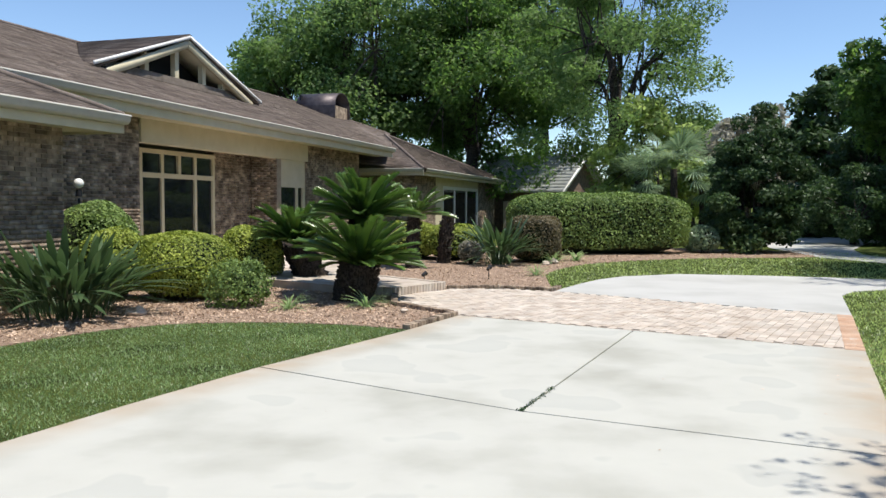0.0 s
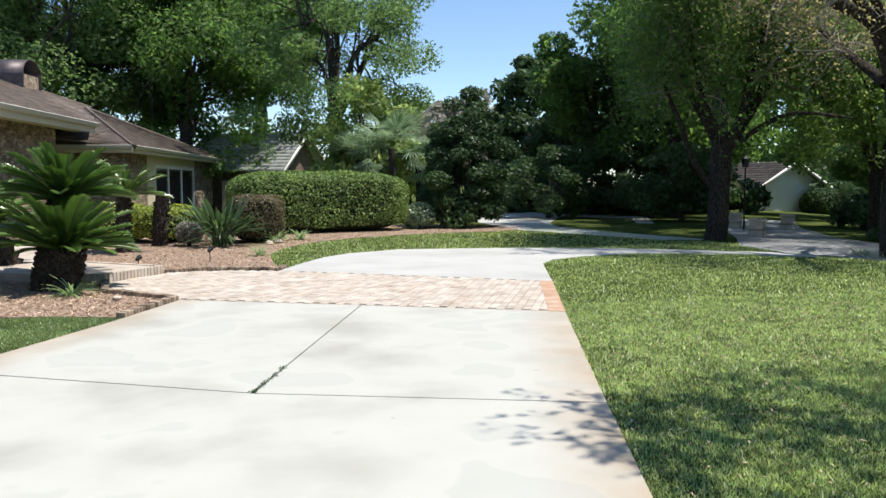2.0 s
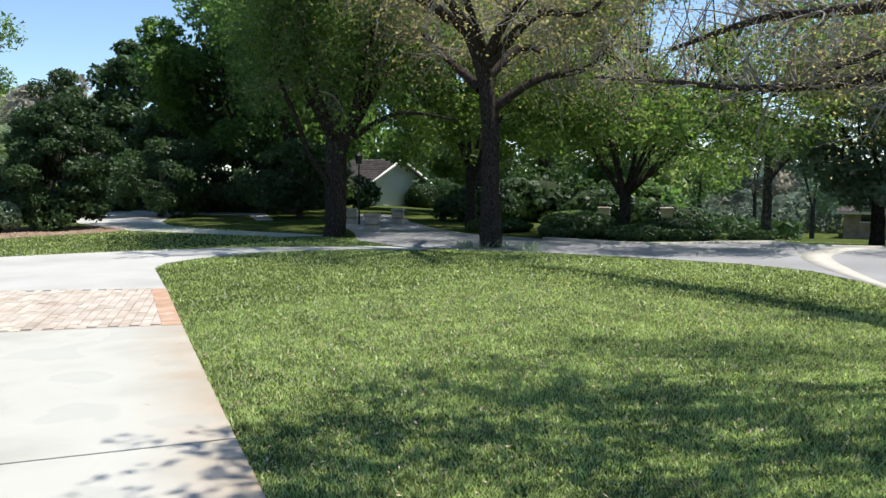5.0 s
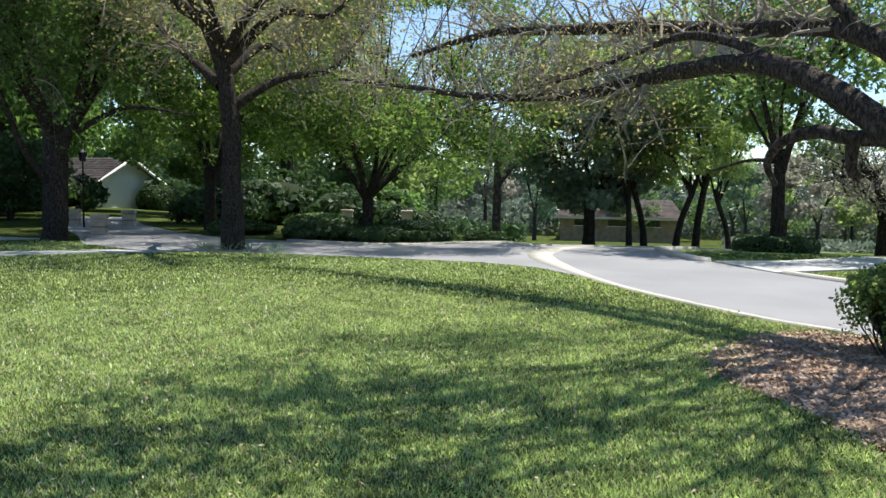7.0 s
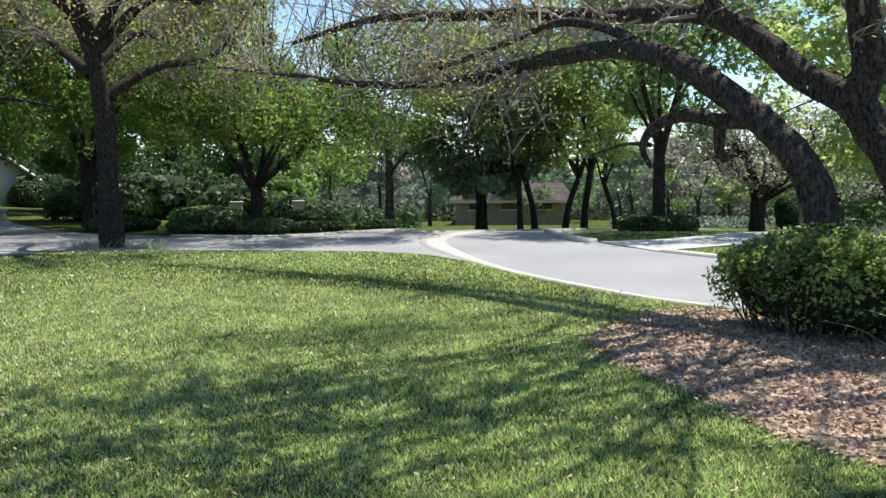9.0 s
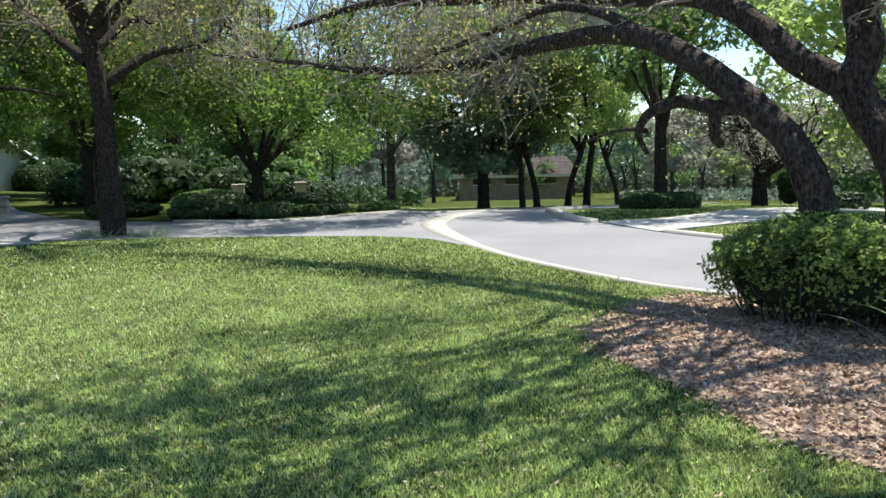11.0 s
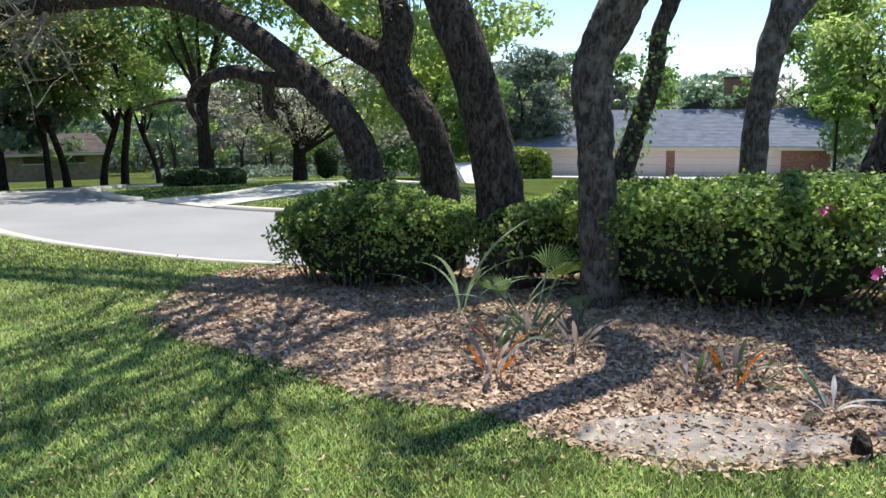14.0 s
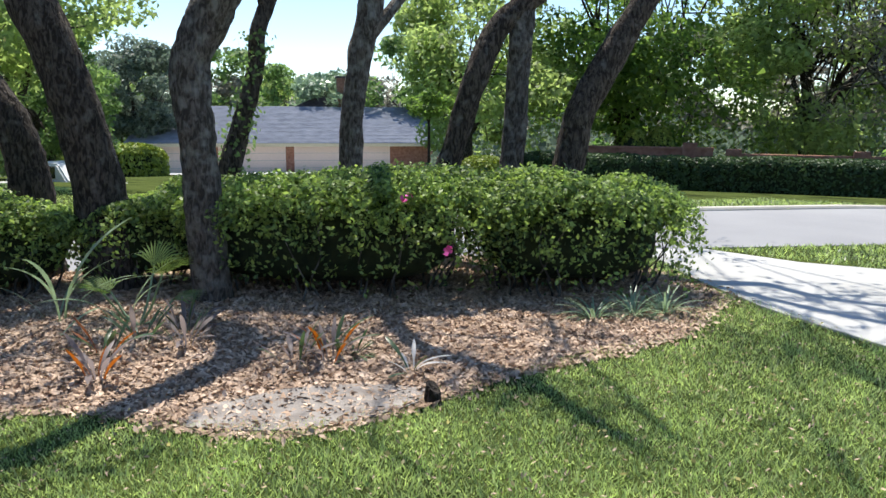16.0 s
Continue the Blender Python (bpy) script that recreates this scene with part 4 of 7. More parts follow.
# ---------- planting by the house ----------
bush("round_bush", "clipped rounded yellow-green boxwood in the mulch bed", -4.08, 12.95, 0.78, 0.78, 1.06, 2.1, 20000, 0.026, L_BOX, seed=11, group="clipped boxwoods")
bush("round_bush", "clipped yellow-green boxwood mound by the porch", -3.72, 15.9, 0.62, 0.62, 1.06, 2.6, 11000, 0.030, L_BOX, seed=12, group="clipped boxwoods")
bush("round_bush", "flat clipped yellow-green boxwood behind the mounds", -5.1, 14.7, 0.85, 0.75, 1.0, 2.3, 14000, 0.030, L_BOX, seed=13, group="clipped boxwoods")
bush("round_bush", "tall clipped green boxwood beside strappy leaves", -5.27, 12.75, 0.48, 0.6, 1.1, 2.8, 11000, 0.028, L_BOX, seed=14, group="clipped boxwoods")
bush("sloped_bush", "dark green rounded shrub against the brick wall", -6.05, 13.9, 0.8, 0.6, 1.52, 2.3, 12000, 0.036, L_HEDGE, seed=15)
bush("small_bush", "small loose green shrub at the bed's edge", -3.0, 12.0, 0.40, 0.40, 0.58, 1.9, 6500, 0.026, L_HEDGE, seed=16, deep=0.3, lump=0.16, tuft=0.03)
bush("round_bush", "clipped yellow-green boxwood in the far bed", 0.4, 22.6, 1.0, 0.8, 0.95, 2.6, 9000, 0.036, L_BOX, seed=17, group="clipped boxwoods")
bush("round_bush", "clipped yellow-green boxwood by the sliding door", -0.9, 23.2, 1.0, 0.8, 1.0, 2.6, 9000, 0.036, L_BOX, seed=18, group="clipped boxwoods")
bush("small_bush", "small grey-brown twiggy shrub", 0.7, 20.9, 0.35, 0.35, 0.6, 2.0, 1500, 0.05, L_GREY, seed=19, deep=0.3, core=False)
bush("clipped_hedge", "reddish clipped loropetalum hedge block", 2.52, 21.9, 0.72, 0.8, 1.22, 4.0, 11000, 0.036, L_REDTIP, yaw=-10, seed=20, lump=0.04)
bush("clipped_hedge", "long clipped green hedge with rounded corners", 5.05, 26.4, 2.92, 1.5, 1.86, 4.5, 46000, 0.048, L_HEDGE, yaw=12, seed=21, lump=0.05)
tree("dark_shrub", "tall dense dark green shrub by the drive", 10.4, 27.3, 0.16, 0.5, 2.1, 1.42, 2.5, 44000, 0.085, L_DARK, M_DKBARK, 22, limbs=7, clumps=130, clump=0.27, hollow=0.45, droop=0.1, category="shrub")
bush("grey_shrub", "low silvery shrub beside the dark tree", 8.6, 26.6, 0.6, 0.6, 0.9, 2.0, 2500, 0.06, L_PALM, seed=23, deep=0.25)

# ---------- trees ----------
def polar(az, d):
    return d * math.sin(radians(az)), d * math.cos(radians(az))


def far_tree(az, d, trunk_r, fork, cz, cr, ch, n, size, lm, seed, label, **kw):
    x, y = polar(az, d)
    return tree("tree", label, x, y, trunk_r, fork, cz, cr, ch, n, size, lm, seed=seed, z=float(fall(np.array(x), np.array(y))), **kw)


far_tree(-10, 50, 0.35, 5, 8.8, 4.4, 4.6, 40000, 0.15, L_OAK, 101, "tall green oak behind the house roof", clumps=90, clump=0.27, hollow=0.15)
far_tree(-4, 47, 0.4, 5, 11.0, 5.2, 7.5, 50000, 0.145, L_OAK, 102, "tall green oak behind the house roof", clumps=100, clump=0.27, hollow=0.15)
far_tree(2.0, 46, 0.4, 4, 9.5, 5.0, 8.0, 50000, 0.145, L_SHADE, 103, "tall dark green oak behind the house roof", clumps=100, clump=0.27, hollow=0.15)
far_tree(7.0, 50, 0.4, 6, 13.0, 4.8, 7.0, 50000, 0.145, L_OAK, 104, "tall green oak behind the neighbour's roof", clumps=100, clump=0.27, hollow=0.15)
far_tree(12.0, 38, 0.33, 5, 9.6, 4.4, 6.5, 46000, 0.095, L_OAK, 105, "tall airy green tree with a slim trunk", clumps=60, hollow=0.2)
far_tree(-1.5, 56, 0.2, 1.5, 4.4, 3.6, 3.8, 12000, 0.16, L_OAK, 106, "dark understorey tree behind the wing")
far_tree(15.0, 36, 0.2, 1.6, 3.4, 2.6, 2.4, 9000, 0.16, L_LIGHT, 107, "pale green small tree by the hedge")
far_tree(20.5, 66, 0.4, 3, 5.4, 4.5, 4.0, 9000, 0.3, L_GREY, 108, "distant hazy grey-green tree")
far_tree(25.8, 56, 0.4, 3, 5.6, 4.0, 4.4, 12000, 0.25, L_DARK, 109, "distant dark green tree past the lane")
far_tree(29.0, 46, 0.3, 3, 5.2, 3.4, 4.2, 12000, 0.2, L_DARK, 111, "dark green tree beside the winding lane")
far_tree(17.0, 70, 0.4, 3, 4.6, 5.0, 3.6, 9000, 0.3, L_LIGHT, 110, "distant pale green tree")
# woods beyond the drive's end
# shade and sunlight are put into the choice of leaf tone here
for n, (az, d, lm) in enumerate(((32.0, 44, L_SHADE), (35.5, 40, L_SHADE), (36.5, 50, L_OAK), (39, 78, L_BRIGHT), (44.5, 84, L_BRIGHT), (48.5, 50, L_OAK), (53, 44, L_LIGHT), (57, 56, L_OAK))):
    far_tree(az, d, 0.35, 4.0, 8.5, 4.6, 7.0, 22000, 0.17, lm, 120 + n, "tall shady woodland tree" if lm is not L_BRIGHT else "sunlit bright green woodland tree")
# two oaks added only for shade, trunks hidden behind nearer ones
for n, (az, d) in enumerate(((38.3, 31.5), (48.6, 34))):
    far_tree(az, d, 0.3, 6.0, 10.0, 4.6, 3.6, 20000, 0.14, L_SHADE, 135 + n, "tall high-crowned oak added to shade the lane", clumps=60, droop=0.1)
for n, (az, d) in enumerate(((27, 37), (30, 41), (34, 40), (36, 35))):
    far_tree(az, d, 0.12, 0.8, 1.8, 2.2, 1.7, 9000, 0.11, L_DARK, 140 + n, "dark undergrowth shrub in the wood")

# its canopy clumps are unseen, added to shade the far drive
limb_tree("tree", "large shady oak with a forked dark trunk", (14.51, 18.5, 0.0), [
    ([(14.51, 18.5, -0.1), (14.6, 18.42, 0.77), (14.62, 18.41, 1.43), (14.67, 18.37, 2.28), (14.79, 18.28, 2.74)], [0.313, 0.245, 0.211, 0.190]),
    ([(14.44, 18.55, 1.43), (13.86, 18.7, 2.27), (13.45, 18.7, 3.2), (13.0, 18.73, 4.11), (12.81, 18.57, 5.29), (12.53, 18.47, 6.23)], [0.088, 0.075, 0.061, 0.041, 0.020]),
    ([(14.67, 18.37, 2.28), (14.44, 18.87, 3.26), (14.14, 19.41, 4.36), (13.82, 19.95, 5.58), (13.31, 20.59, 6.93)], [0.150, 0.116, 0.082, 0.048]),
    ([(14.79, 18.28, 2.74), (14.86, 17.89, 3.53), (14.83, 17.59, 4.53), (14.94, 17.16, 5.69), (14.97, 16.8, 6.81)], [0.150, 0.116, 0.082, 0.048]),
    ([(14.87, 18.21, 2.82), (15.34, 17.98, 3.67), (15.86, 17.68, 4.62), (16.47, 17.28, 5.04), (17.12, 16.8, 5.34)], [0.136, 0.102, 0.068, 0.034]),
    ([(14.98, 18.12, 2.71), (15.17, 17.46, 3.1), (15.36, 16.78, 3.33), (15.59, 16.04, 3.29), (15.92, 15.17, 3.11)], [0.082, 0.068, 0.048, 0.020]),
    ([(15.25, 17.89, 3.66), (15.87, 18.01, 4.97), (16.65, 17.98, 6.0), (17.36, 17.99, 7.1)], [0.095, 0.068, 0.034]),
    ([(14.73, 18.33, 2.63), (13.96, 18.13, 3.39), (13.26, 17.88, 4.66), (12.75, 17.48, 5.85), (12.36, 17.0, 6.95)], [0.102, 0.075, 0.048, 0.020]),
    ([(14.79, 18.28, 2.63), (15.61, 18.57, 3.82), (16.19, 19.06, 5.37), (16.39, 19.87, 6.84), (16.71, 20.58, 8.72)], [0.102, 0.075, 0.048, 0.020])], 52000, L_SHADE, M_DKBARK, 150, canopy=(34, (13.6, 15.6, 8.0), (2.6, 2.6, 1.4), 260), twig=8, twig_len=1.5, clump_r=0.3, size=0.064, sub=4, from_z=3.7)
gB = np.random.default_rng(151)
boughs = [([(14.44, 12.7, -0.1), (14.42, 12.68, 1.4), (14.4, 12.7, 2.8), (14.3, 12.8, 3.9), (14.0, 13.1, 5.0)], [0.28, 0.215, 0.19, 0.17, 0.13])]
for q, az in enumerate((10, 55, 95, 130, 170, 205, 245, 285, 320, 350)):
    z0 = 3.6 + 0.13 * q if az != 130 else 3.1
    out = gB.uniform(2.4, 4.3)
    dx, dy = math.sin(radians(az)), math.cos(radians(az))
    boughs.append(([(14.3 + 0.1 * dx, 12.8 + 0.1 * dy, z0), (14.3 + out * 0.35 * dx, 12.8 + out * 0.35 * dy, z0 + gB.uniform(0.5, 1.0)), (14.3 + out * 0.7 * dx, 12.8 + out * 0.7 * dy, z0 + gB.uniform(0.9, 1.7)), (14.3 + out * dx, 12.8 + out * dy, z0 + gB.uniform(1.0, 2.4))], [0.13, 0.09, 0.05, 0.02]))
limb_tree("tree", "tall oak with grey trunk and sparse new leaves", (14.44, 12.7, 0.0), boughs, 15000, L_SPARSE, M_DKBARK, 151, twig=11, twig_len=1.3, clump_r=0.38, size=0.045, sub=4)
tree("tree", "bright green spreading maple with low forks", 20.6, 12.9, 0.17, 1.3, 4.8, 4.8, 3.1, 62000, 0.066, L_BRIGHT, M_DKBARK, 152, cx=-0.9, cy=-0.8, limbs=9, clumps=120, clump=0.16)
tree("tree", "bright green tree with a slim dark trunk", 20.4, 18.6, 0.19, 2.0, 5.4, 3.5, 3.8, 32000, 0.075, L_BRIGHT, M_DKBARK, 153, limbs=8, clumps=90, clump=0.17)

# far-side and distant trees
tree("tree", "slender bare-limbed tree with thin new leaves", 26.5, 11.2, 0.15, 2.6, 5.6, 3.0, 3.4, 7000, 0.06, L_GREY, M_LICHEN, 154, z=-0.0, limbs=6, clumps=60, clump=0.2)
tree("tree", "dark blue-green cedar with layered boughs", 27.2, 8.1, 0.2, 1.4, 4.3, 2.7, 2.9, 26000, 0.12, L_BLUE, M_DKBARK, 155, limbs=7, clumps=50, clump=0.24)
for n, (x, y, r_, h) in enumerate(((26.6, 6.6, 0.15, 2.2), (27.6, 6.3, 0.12, 2.4), (28.2, 5.4, 0.15, 2.2), (29.3, 4.9, 0.12, 2.2), (30.5, 3.9, 0.14, 2.0))):
    tree("tree", "slim oak on the far verge with dark trunk", x, y, r_ * (0.6, 0.85, 0.7, 1.0, 0.65)[n], h, 5.4 - (0.9 if n < 2 else 0.0), 2.4, 2.6 - (0.7 if n < 2 else 0.0), 9000, 0.085, L_LIGHT, M_DKBARK, 160 + n, lean=((0.5, 0.2), (-0.3, 0.5), (0.2, -0.6), (-0.4, -0.3), (0.3, 0.6))[n], limbs=5, clumps=44, clump=0.2, group="oaks on the far verge")
tree("tree", "straight-trunked oak in a round clipped hedge", 23.2, 2.0, 0.17, 2.6, 6.2, 3.4, 3.0, 17000, 0.1, L_OAK, M_DKBARK, 170, limbs=6, clumps=50, clump=0.22)
tree("tree", "low spreading grey oak with tangled branches", 26.4, -0.7, 0.22, 1.0, 2.6, 3.8, 1.6, 9000, 0.06, L_GREY, M_DKBARK, 171, limbs=9, clumps=80, clump=0.18)
tree("tree", "light green airy tree beyond the street", 21.0, -3.6, 0.16, 1.8, 4.6, 2.8, 3.2, 12000, 0.11, L_LIGHT, M_BARK, 172, limbs=6, clumps=50, clump=0.24)
tree("tree", "bushy bright green tree by the brick house", 20.6, -17.0, 0.2, 1.6, 4.4, 3.3, 3.4, 17000, 0.12, L_LIGHT, M_BARK, 173, z=-0.5, limbs=7, clumps=60, clump=0.24)
tree("tree", "dense green tree behind the garden wall", 18.5, -22.5, 0.28, 2.0, 6.2, 4.8, 4.8, 22000, 0.13, L_BRIGHT, M_DKBARK, 174, z=-0.9, limbs=7, clumps=70, clump=0.22)
tree("tree", "dense green tree behind the garden wall", 13.5, -26.0, 0.28, 2.0, 6.4, 4.4, 4.8, 22000, 0.13, L_LIGHT, M_DKBARK, 175, z=-0.8, limbs=7, clumps=60, clump=0.22)
tree("tree", "grey tree hung with moss and few leaves", 9.6, -25.5, 0.3, 1.8, 5.6, 4.4, 4.4, 14000, 0.06, L_GREY, M_LICHEN, 176, z=-0.4, limbs=9, clumps=90, clump=0.17)
tree("tree", "grey tree hung with moss and few leaves", 4.2, -27.5, 0.3, 1.8, 6.0, 4.6, 4.8, 14000, 0.06, L_GREY, M_LICHEN, 177, limbs=9, clumps=90, clump=0.17)

tree("tree", "leafy green tree across the street", 33.4, -7.3, 0.22, 2.0, 3.4, 3.4, 3.0, 20000, 0.12, L_OAK, M_BARK, 178, z=-1.3, limbs=7, clumps=70, clump=0.2)
# its haze is in the leaf colour
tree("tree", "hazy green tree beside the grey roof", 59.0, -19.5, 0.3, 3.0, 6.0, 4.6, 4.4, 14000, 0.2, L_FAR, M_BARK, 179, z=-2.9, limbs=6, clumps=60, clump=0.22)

# distant wood all round: a few trees, copied
# the paler leaf tones here put distance haze into the colour
protos = []
for n, (lm, lab) in enumerate(((L_LIGHT, "distant light green tree"), (L_OAK, "distant mid green oak"), (L_GREY, "distant grey half-bare tree"), (L_PALM, "distant pale green tree"))):
    protos.append(tree("far_tree", lab + " in the woods", *polar(60 + n * 3.5, 56 + 3 * n), 0.15, 2.4, 6.0, 3.4, 3.6, 2700, 0.24, lm, M_BARK, 180 + n, limbs=4, clumps=20, clump=0.3, group="distant woods"))
    protos[-1].location.z = float(fall(np.array(protos[-1].location.x), np.array(protos[-1].location.y)))
wr = random.Random(5)
spots = [(74 + 2.1 * k, wr.uniform(44, 66)) for k in range(13)] + [(101 + 2.6 * k, wr.uniform(72, 88)) for k in range(9)] + [(118 + 3 * k, wr.uniform(66, 80)) for k in range(9)] + [(142 + 3.4 * k, wr.uniform(36, 60)) for k in range(10)]
# the last two runs stand out of sight, added for reflections and closure
spots += [(60 + 3.4 * k, wr.uniform(74, 96)) for k in range(18)] + [(178 + 13 * k, wr.uniform(40, 60)) for k in range(6)] + [(270 + 11 * k, wr.uniform(38, 56)) for k in range(7)]
for az, d in spots:
    if 69.5 < az < 83 and d < 84 and wr.random() < (0.95 if az < 79 else 0.6):
        continue
    x, y = polar(az, d)
    c = copy_thing(wr.choice(protos), pose(x, y, float(fall(np.array(x), np.array(y))) - 0.05, 0, 0, wr.uniform(0, 360)))
    low = 1.1 if 98 < az < 128 else (0.72 if 60 < az < 99 else 1.0)
    s = wr.uniform(0.75, 1.2) * low
    c.scale = (s * 1.1, s * 1.1, s)
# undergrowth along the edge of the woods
# dark leaf tones carry the shade under the trees
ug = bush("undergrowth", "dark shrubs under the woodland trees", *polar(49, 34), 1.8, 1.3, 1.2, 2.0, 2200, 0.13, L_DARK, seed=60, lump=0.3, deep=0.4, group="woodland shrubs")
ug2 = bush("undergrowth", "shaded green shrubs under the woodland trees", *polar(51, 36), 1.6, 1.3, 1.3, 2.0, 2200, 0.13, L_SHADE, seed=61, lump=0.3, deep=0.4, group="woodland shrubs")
for az, d in [(48 + 2.2 * k, wr.uniform(33, 40)) for k in range(7)] + [(24 + 1.8 * k, wr.uniform(41, 48)) for k in range(9)] + [(140 + 4 * k, wr.uniform(30, 36)) for k in range(6)]:
    x, y = polar(az, d)
    c = copy_thing(wr.choice((ug, ug2, ug)), pose(x, y, float(fall(np.array(x), np.array(y))), 0, 0, wr.uniform(0, 360)))
    s = wr.uniform(0.7, 1.5)
    c.scale = (s, s, s * wr.uniform(0.7, 1.2))
def thicket(label, az0, az1, d0, d1, h, n, size, lm, seed):
    """Low woodland growth in a broad belt, thick and thin."""
    g = np.random.default_rng(seed)
    az, d = g.uniform(az0, az1, n), g.uniform(d0, d1, n)
    x, y = d * np.sin(np.radians(az)), d * np.cos(np.radians(az))
    hum = 0.66 + 0.34 * np.sin(x * 0.31 + 2 * np.sin(y * 0.17 + seed)) * np.sin(y * 0.27 + seed)
    C = np.stack([x, y, fall(x, y) + h * hum * g.random(n) ** 0.8], -1)
    V, F = leaf_tris(C, size, g, np.tile([0, 0, 0.5], (n, 1)), 1.2)
    tagged(quick("woodland_thicket", V, F, lm), label, "undergrowth", kind="stuff")


# belts in L_FAR have haze mixed into their leaf colour
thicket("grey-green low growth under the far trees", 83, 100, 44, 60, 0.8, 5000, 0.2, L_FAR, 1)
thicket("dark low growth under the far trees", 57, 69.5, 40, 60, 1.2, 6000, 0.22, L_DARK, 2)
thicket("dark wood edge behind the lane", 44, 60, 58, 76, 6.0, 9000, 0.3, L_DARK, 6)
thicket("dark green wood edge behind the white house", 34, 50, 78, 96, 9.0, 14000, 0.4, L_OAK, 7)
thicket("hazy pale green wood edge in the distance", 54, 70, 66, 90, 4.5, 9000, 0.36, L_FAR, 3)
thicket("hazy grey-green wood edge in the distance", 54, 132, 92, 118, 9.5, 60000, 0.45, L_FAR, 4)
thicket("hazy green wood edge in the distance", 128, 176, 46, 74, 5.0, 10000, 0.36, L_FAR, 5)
# shrub bed on the corner across the lane
# mostly dark leaf tone, in place of the shade on this bed
for n, (x, y, rx, ry, h, lm) in enumerate(((18.6, 13.2, 1.1, 0.8, 0.75, L_DARK), (18.9, 11.6, 0.9, 0.7, 0.6, L_DARK), (19.9, 10.6, 1.0, 0.6, 0.5, L_DARK), (20.8, 14.6, 1.2, 0.9, 0.95, L_DARK), (21.9, 15.6, 1.2, 0.8, 0.9, L_OAK), (22.9, 12.6, 1.2, 0.9, 0.7, L_DARK), (20.9, 9.3, 0.8, 0.5, 0.4, L_DARK), (19.3, 16.4, 1.1, 0.9, 0.6, L_DARK))):
    bush("low_shrub", "low spreading shrub in the corner bed", x, y, rx, ry, h * 0.54, 2.2, 3500, 0.07, lm, seed=70 + n, deep=0.2, group="corner bed shrubs")
bush("round_hedge", "round clipped dark hedge about a trunk", 23.2, 2.0, 1.05, 1.05, 0.42, 4.0, 7000, 0.06, L_DARK, seed=80, lump=0.03)
bush("low_shrub", "low dark shrub on the island lawn", 24.8, -2.6, 1.4, 0.7, 0.45, 2.6, 3000, 0.07, L_DARK, seed=81)
bush("tall_shrub", "narrow dark shrub on the far lawn", 27.3, -1.6, 0.35, 0.35, 1.0, 2.4, 2000, 0.07, L_DARK, seed=82)

# ---------- neighbouring houses ----------
def gable_house(name, label, p0, p1, depth, floor, eave, ridge, wall_m, roof_m, over=0.5, gable_end=False):
    """A plain neighbouring house: front from p0 to p1, its ridge along the front, or across it."""
    d = np.array(p1) - np.array(p0)
    L = float(np.hypot(*d))
    root = tagged(empty(name, Matrix.Translation((p0[0], p0[1], floor)) @ Matrix.Rotation(math.atan2(d[1], d[0]), 4, "Z")), label, "house")
    e, r = eave - floor, ridge - floor
    bx("wall", 0, L, 0, depth, -1.0, e, wall_m, root)
    if gable_end:
        bm = bmesh.new()
        vs = [bm.verts.new(c) for c in ((0, 0, e), (L, 0, e), (L / 2, 0, r), (0, depth, e), (L, depth, e), (L / 2, depth, r))]
        for f in ((0, 1, 2), (5, 4, 3), (0, 2, 5, 3), (1, 4, 5, 2)):
            bm.faces.new([vs[k] for k in f])
        part("gable_wall", bm, wall_m, root)
        k = (r - e) / (L / 2)
        roof_plane((-over, depth + over, e - k * over), (-over, -over, e - k * over), (L / 2, -over, r), (L / 2, depth + over, r), roof_m, root, 0.3, 2.0)
        roof_plane((L + over, -over, e - k * over), (L + over, depth + over, e - k * over), (L / 2, depth + over, r), (L / 2, -over, r), roof_m, root, 0.3, 2.0)
        for sx in (-over, L + over):
            board((sx, 0, e - k * over), (L / 2, 0, r), 0.22, 0.08, M_WHITE, "rake_board", root, (0, -over - 0.1, 0.03))
    else:
        k = (r - e) / (depth / 2)
        roof_plane((-over, -over, e - k * over), (L + over, -over, e - k * over), (L + over - 1.0, depth / 2, r), (-over + 1.0, depth / 2, r), roof_m, root, 0.3, 2.5)
        roof_plane((L + over, depth + over, e - k * over), (-over, depth + over, e - k * over), (-over + 1.0, depth / 2, r), (L + over - 1.0, depth / 2, r), roof_m, root, 0.3, 2.5)
        bx("fascia", -over, L + over, -over - 0.03, -over, e - k * over - 0.25, e - k * over - 0.02, M_CREAM, root)
        for sx in (0.0, L - 0.01):
            bm = bmesh.new()
            bm.faces.new([bm.verts.new(c) for c in ((sx, 0, e), (sx, depth, e), (sx, depth / 2, r - 0.1))])
            part("gable_wall", bm, wall_m, root)
    return root, L


gh, L = gable_house("neighbour_house", "low brick house with grey roof and wide garage doors", (56.91, -18.55), (45.6, -38.6), 15.0, -2.85, -0.35, 2.05, M_RED, M_GREYSH, 0.6)
for x0, x1 in ((0.5, 5.0), (5.6, 10.25), (10.85, 17.7)):
    dr = bx("garage_door", x0, x1, -0.05, 0.02, 0.02, 2.1, M_DOOR, gh, 0, "pinkish beige garage door")
    for q in range(1, 4):
        bx("panel_groove", x0 + 0.05, x1 - 0.05, -0.065, -0.05, 0.02 + 0.52 * q - 0.02, 0.02 + 0.52 * q + 0.01, M_GUTTER, dr)
# hidden slab added to bounce light up at the garage doors
apron = [gh.matrix_basis @ Vector(c) for c in ((0.2, -0.2, 0), (0.2, -11.0, 0), (19.0, -11.0, 0), (19.0, -0.2, 0))]
bm = bmesh.new()
bm.faces.new([bm.verts.new((c.x, c.y, float(fall(np.array(c.x), np.array(c.y))) + 0.04)) for c in apron])
bmesh.ops.recalc_face_normals(bm, faces=bm.faces)
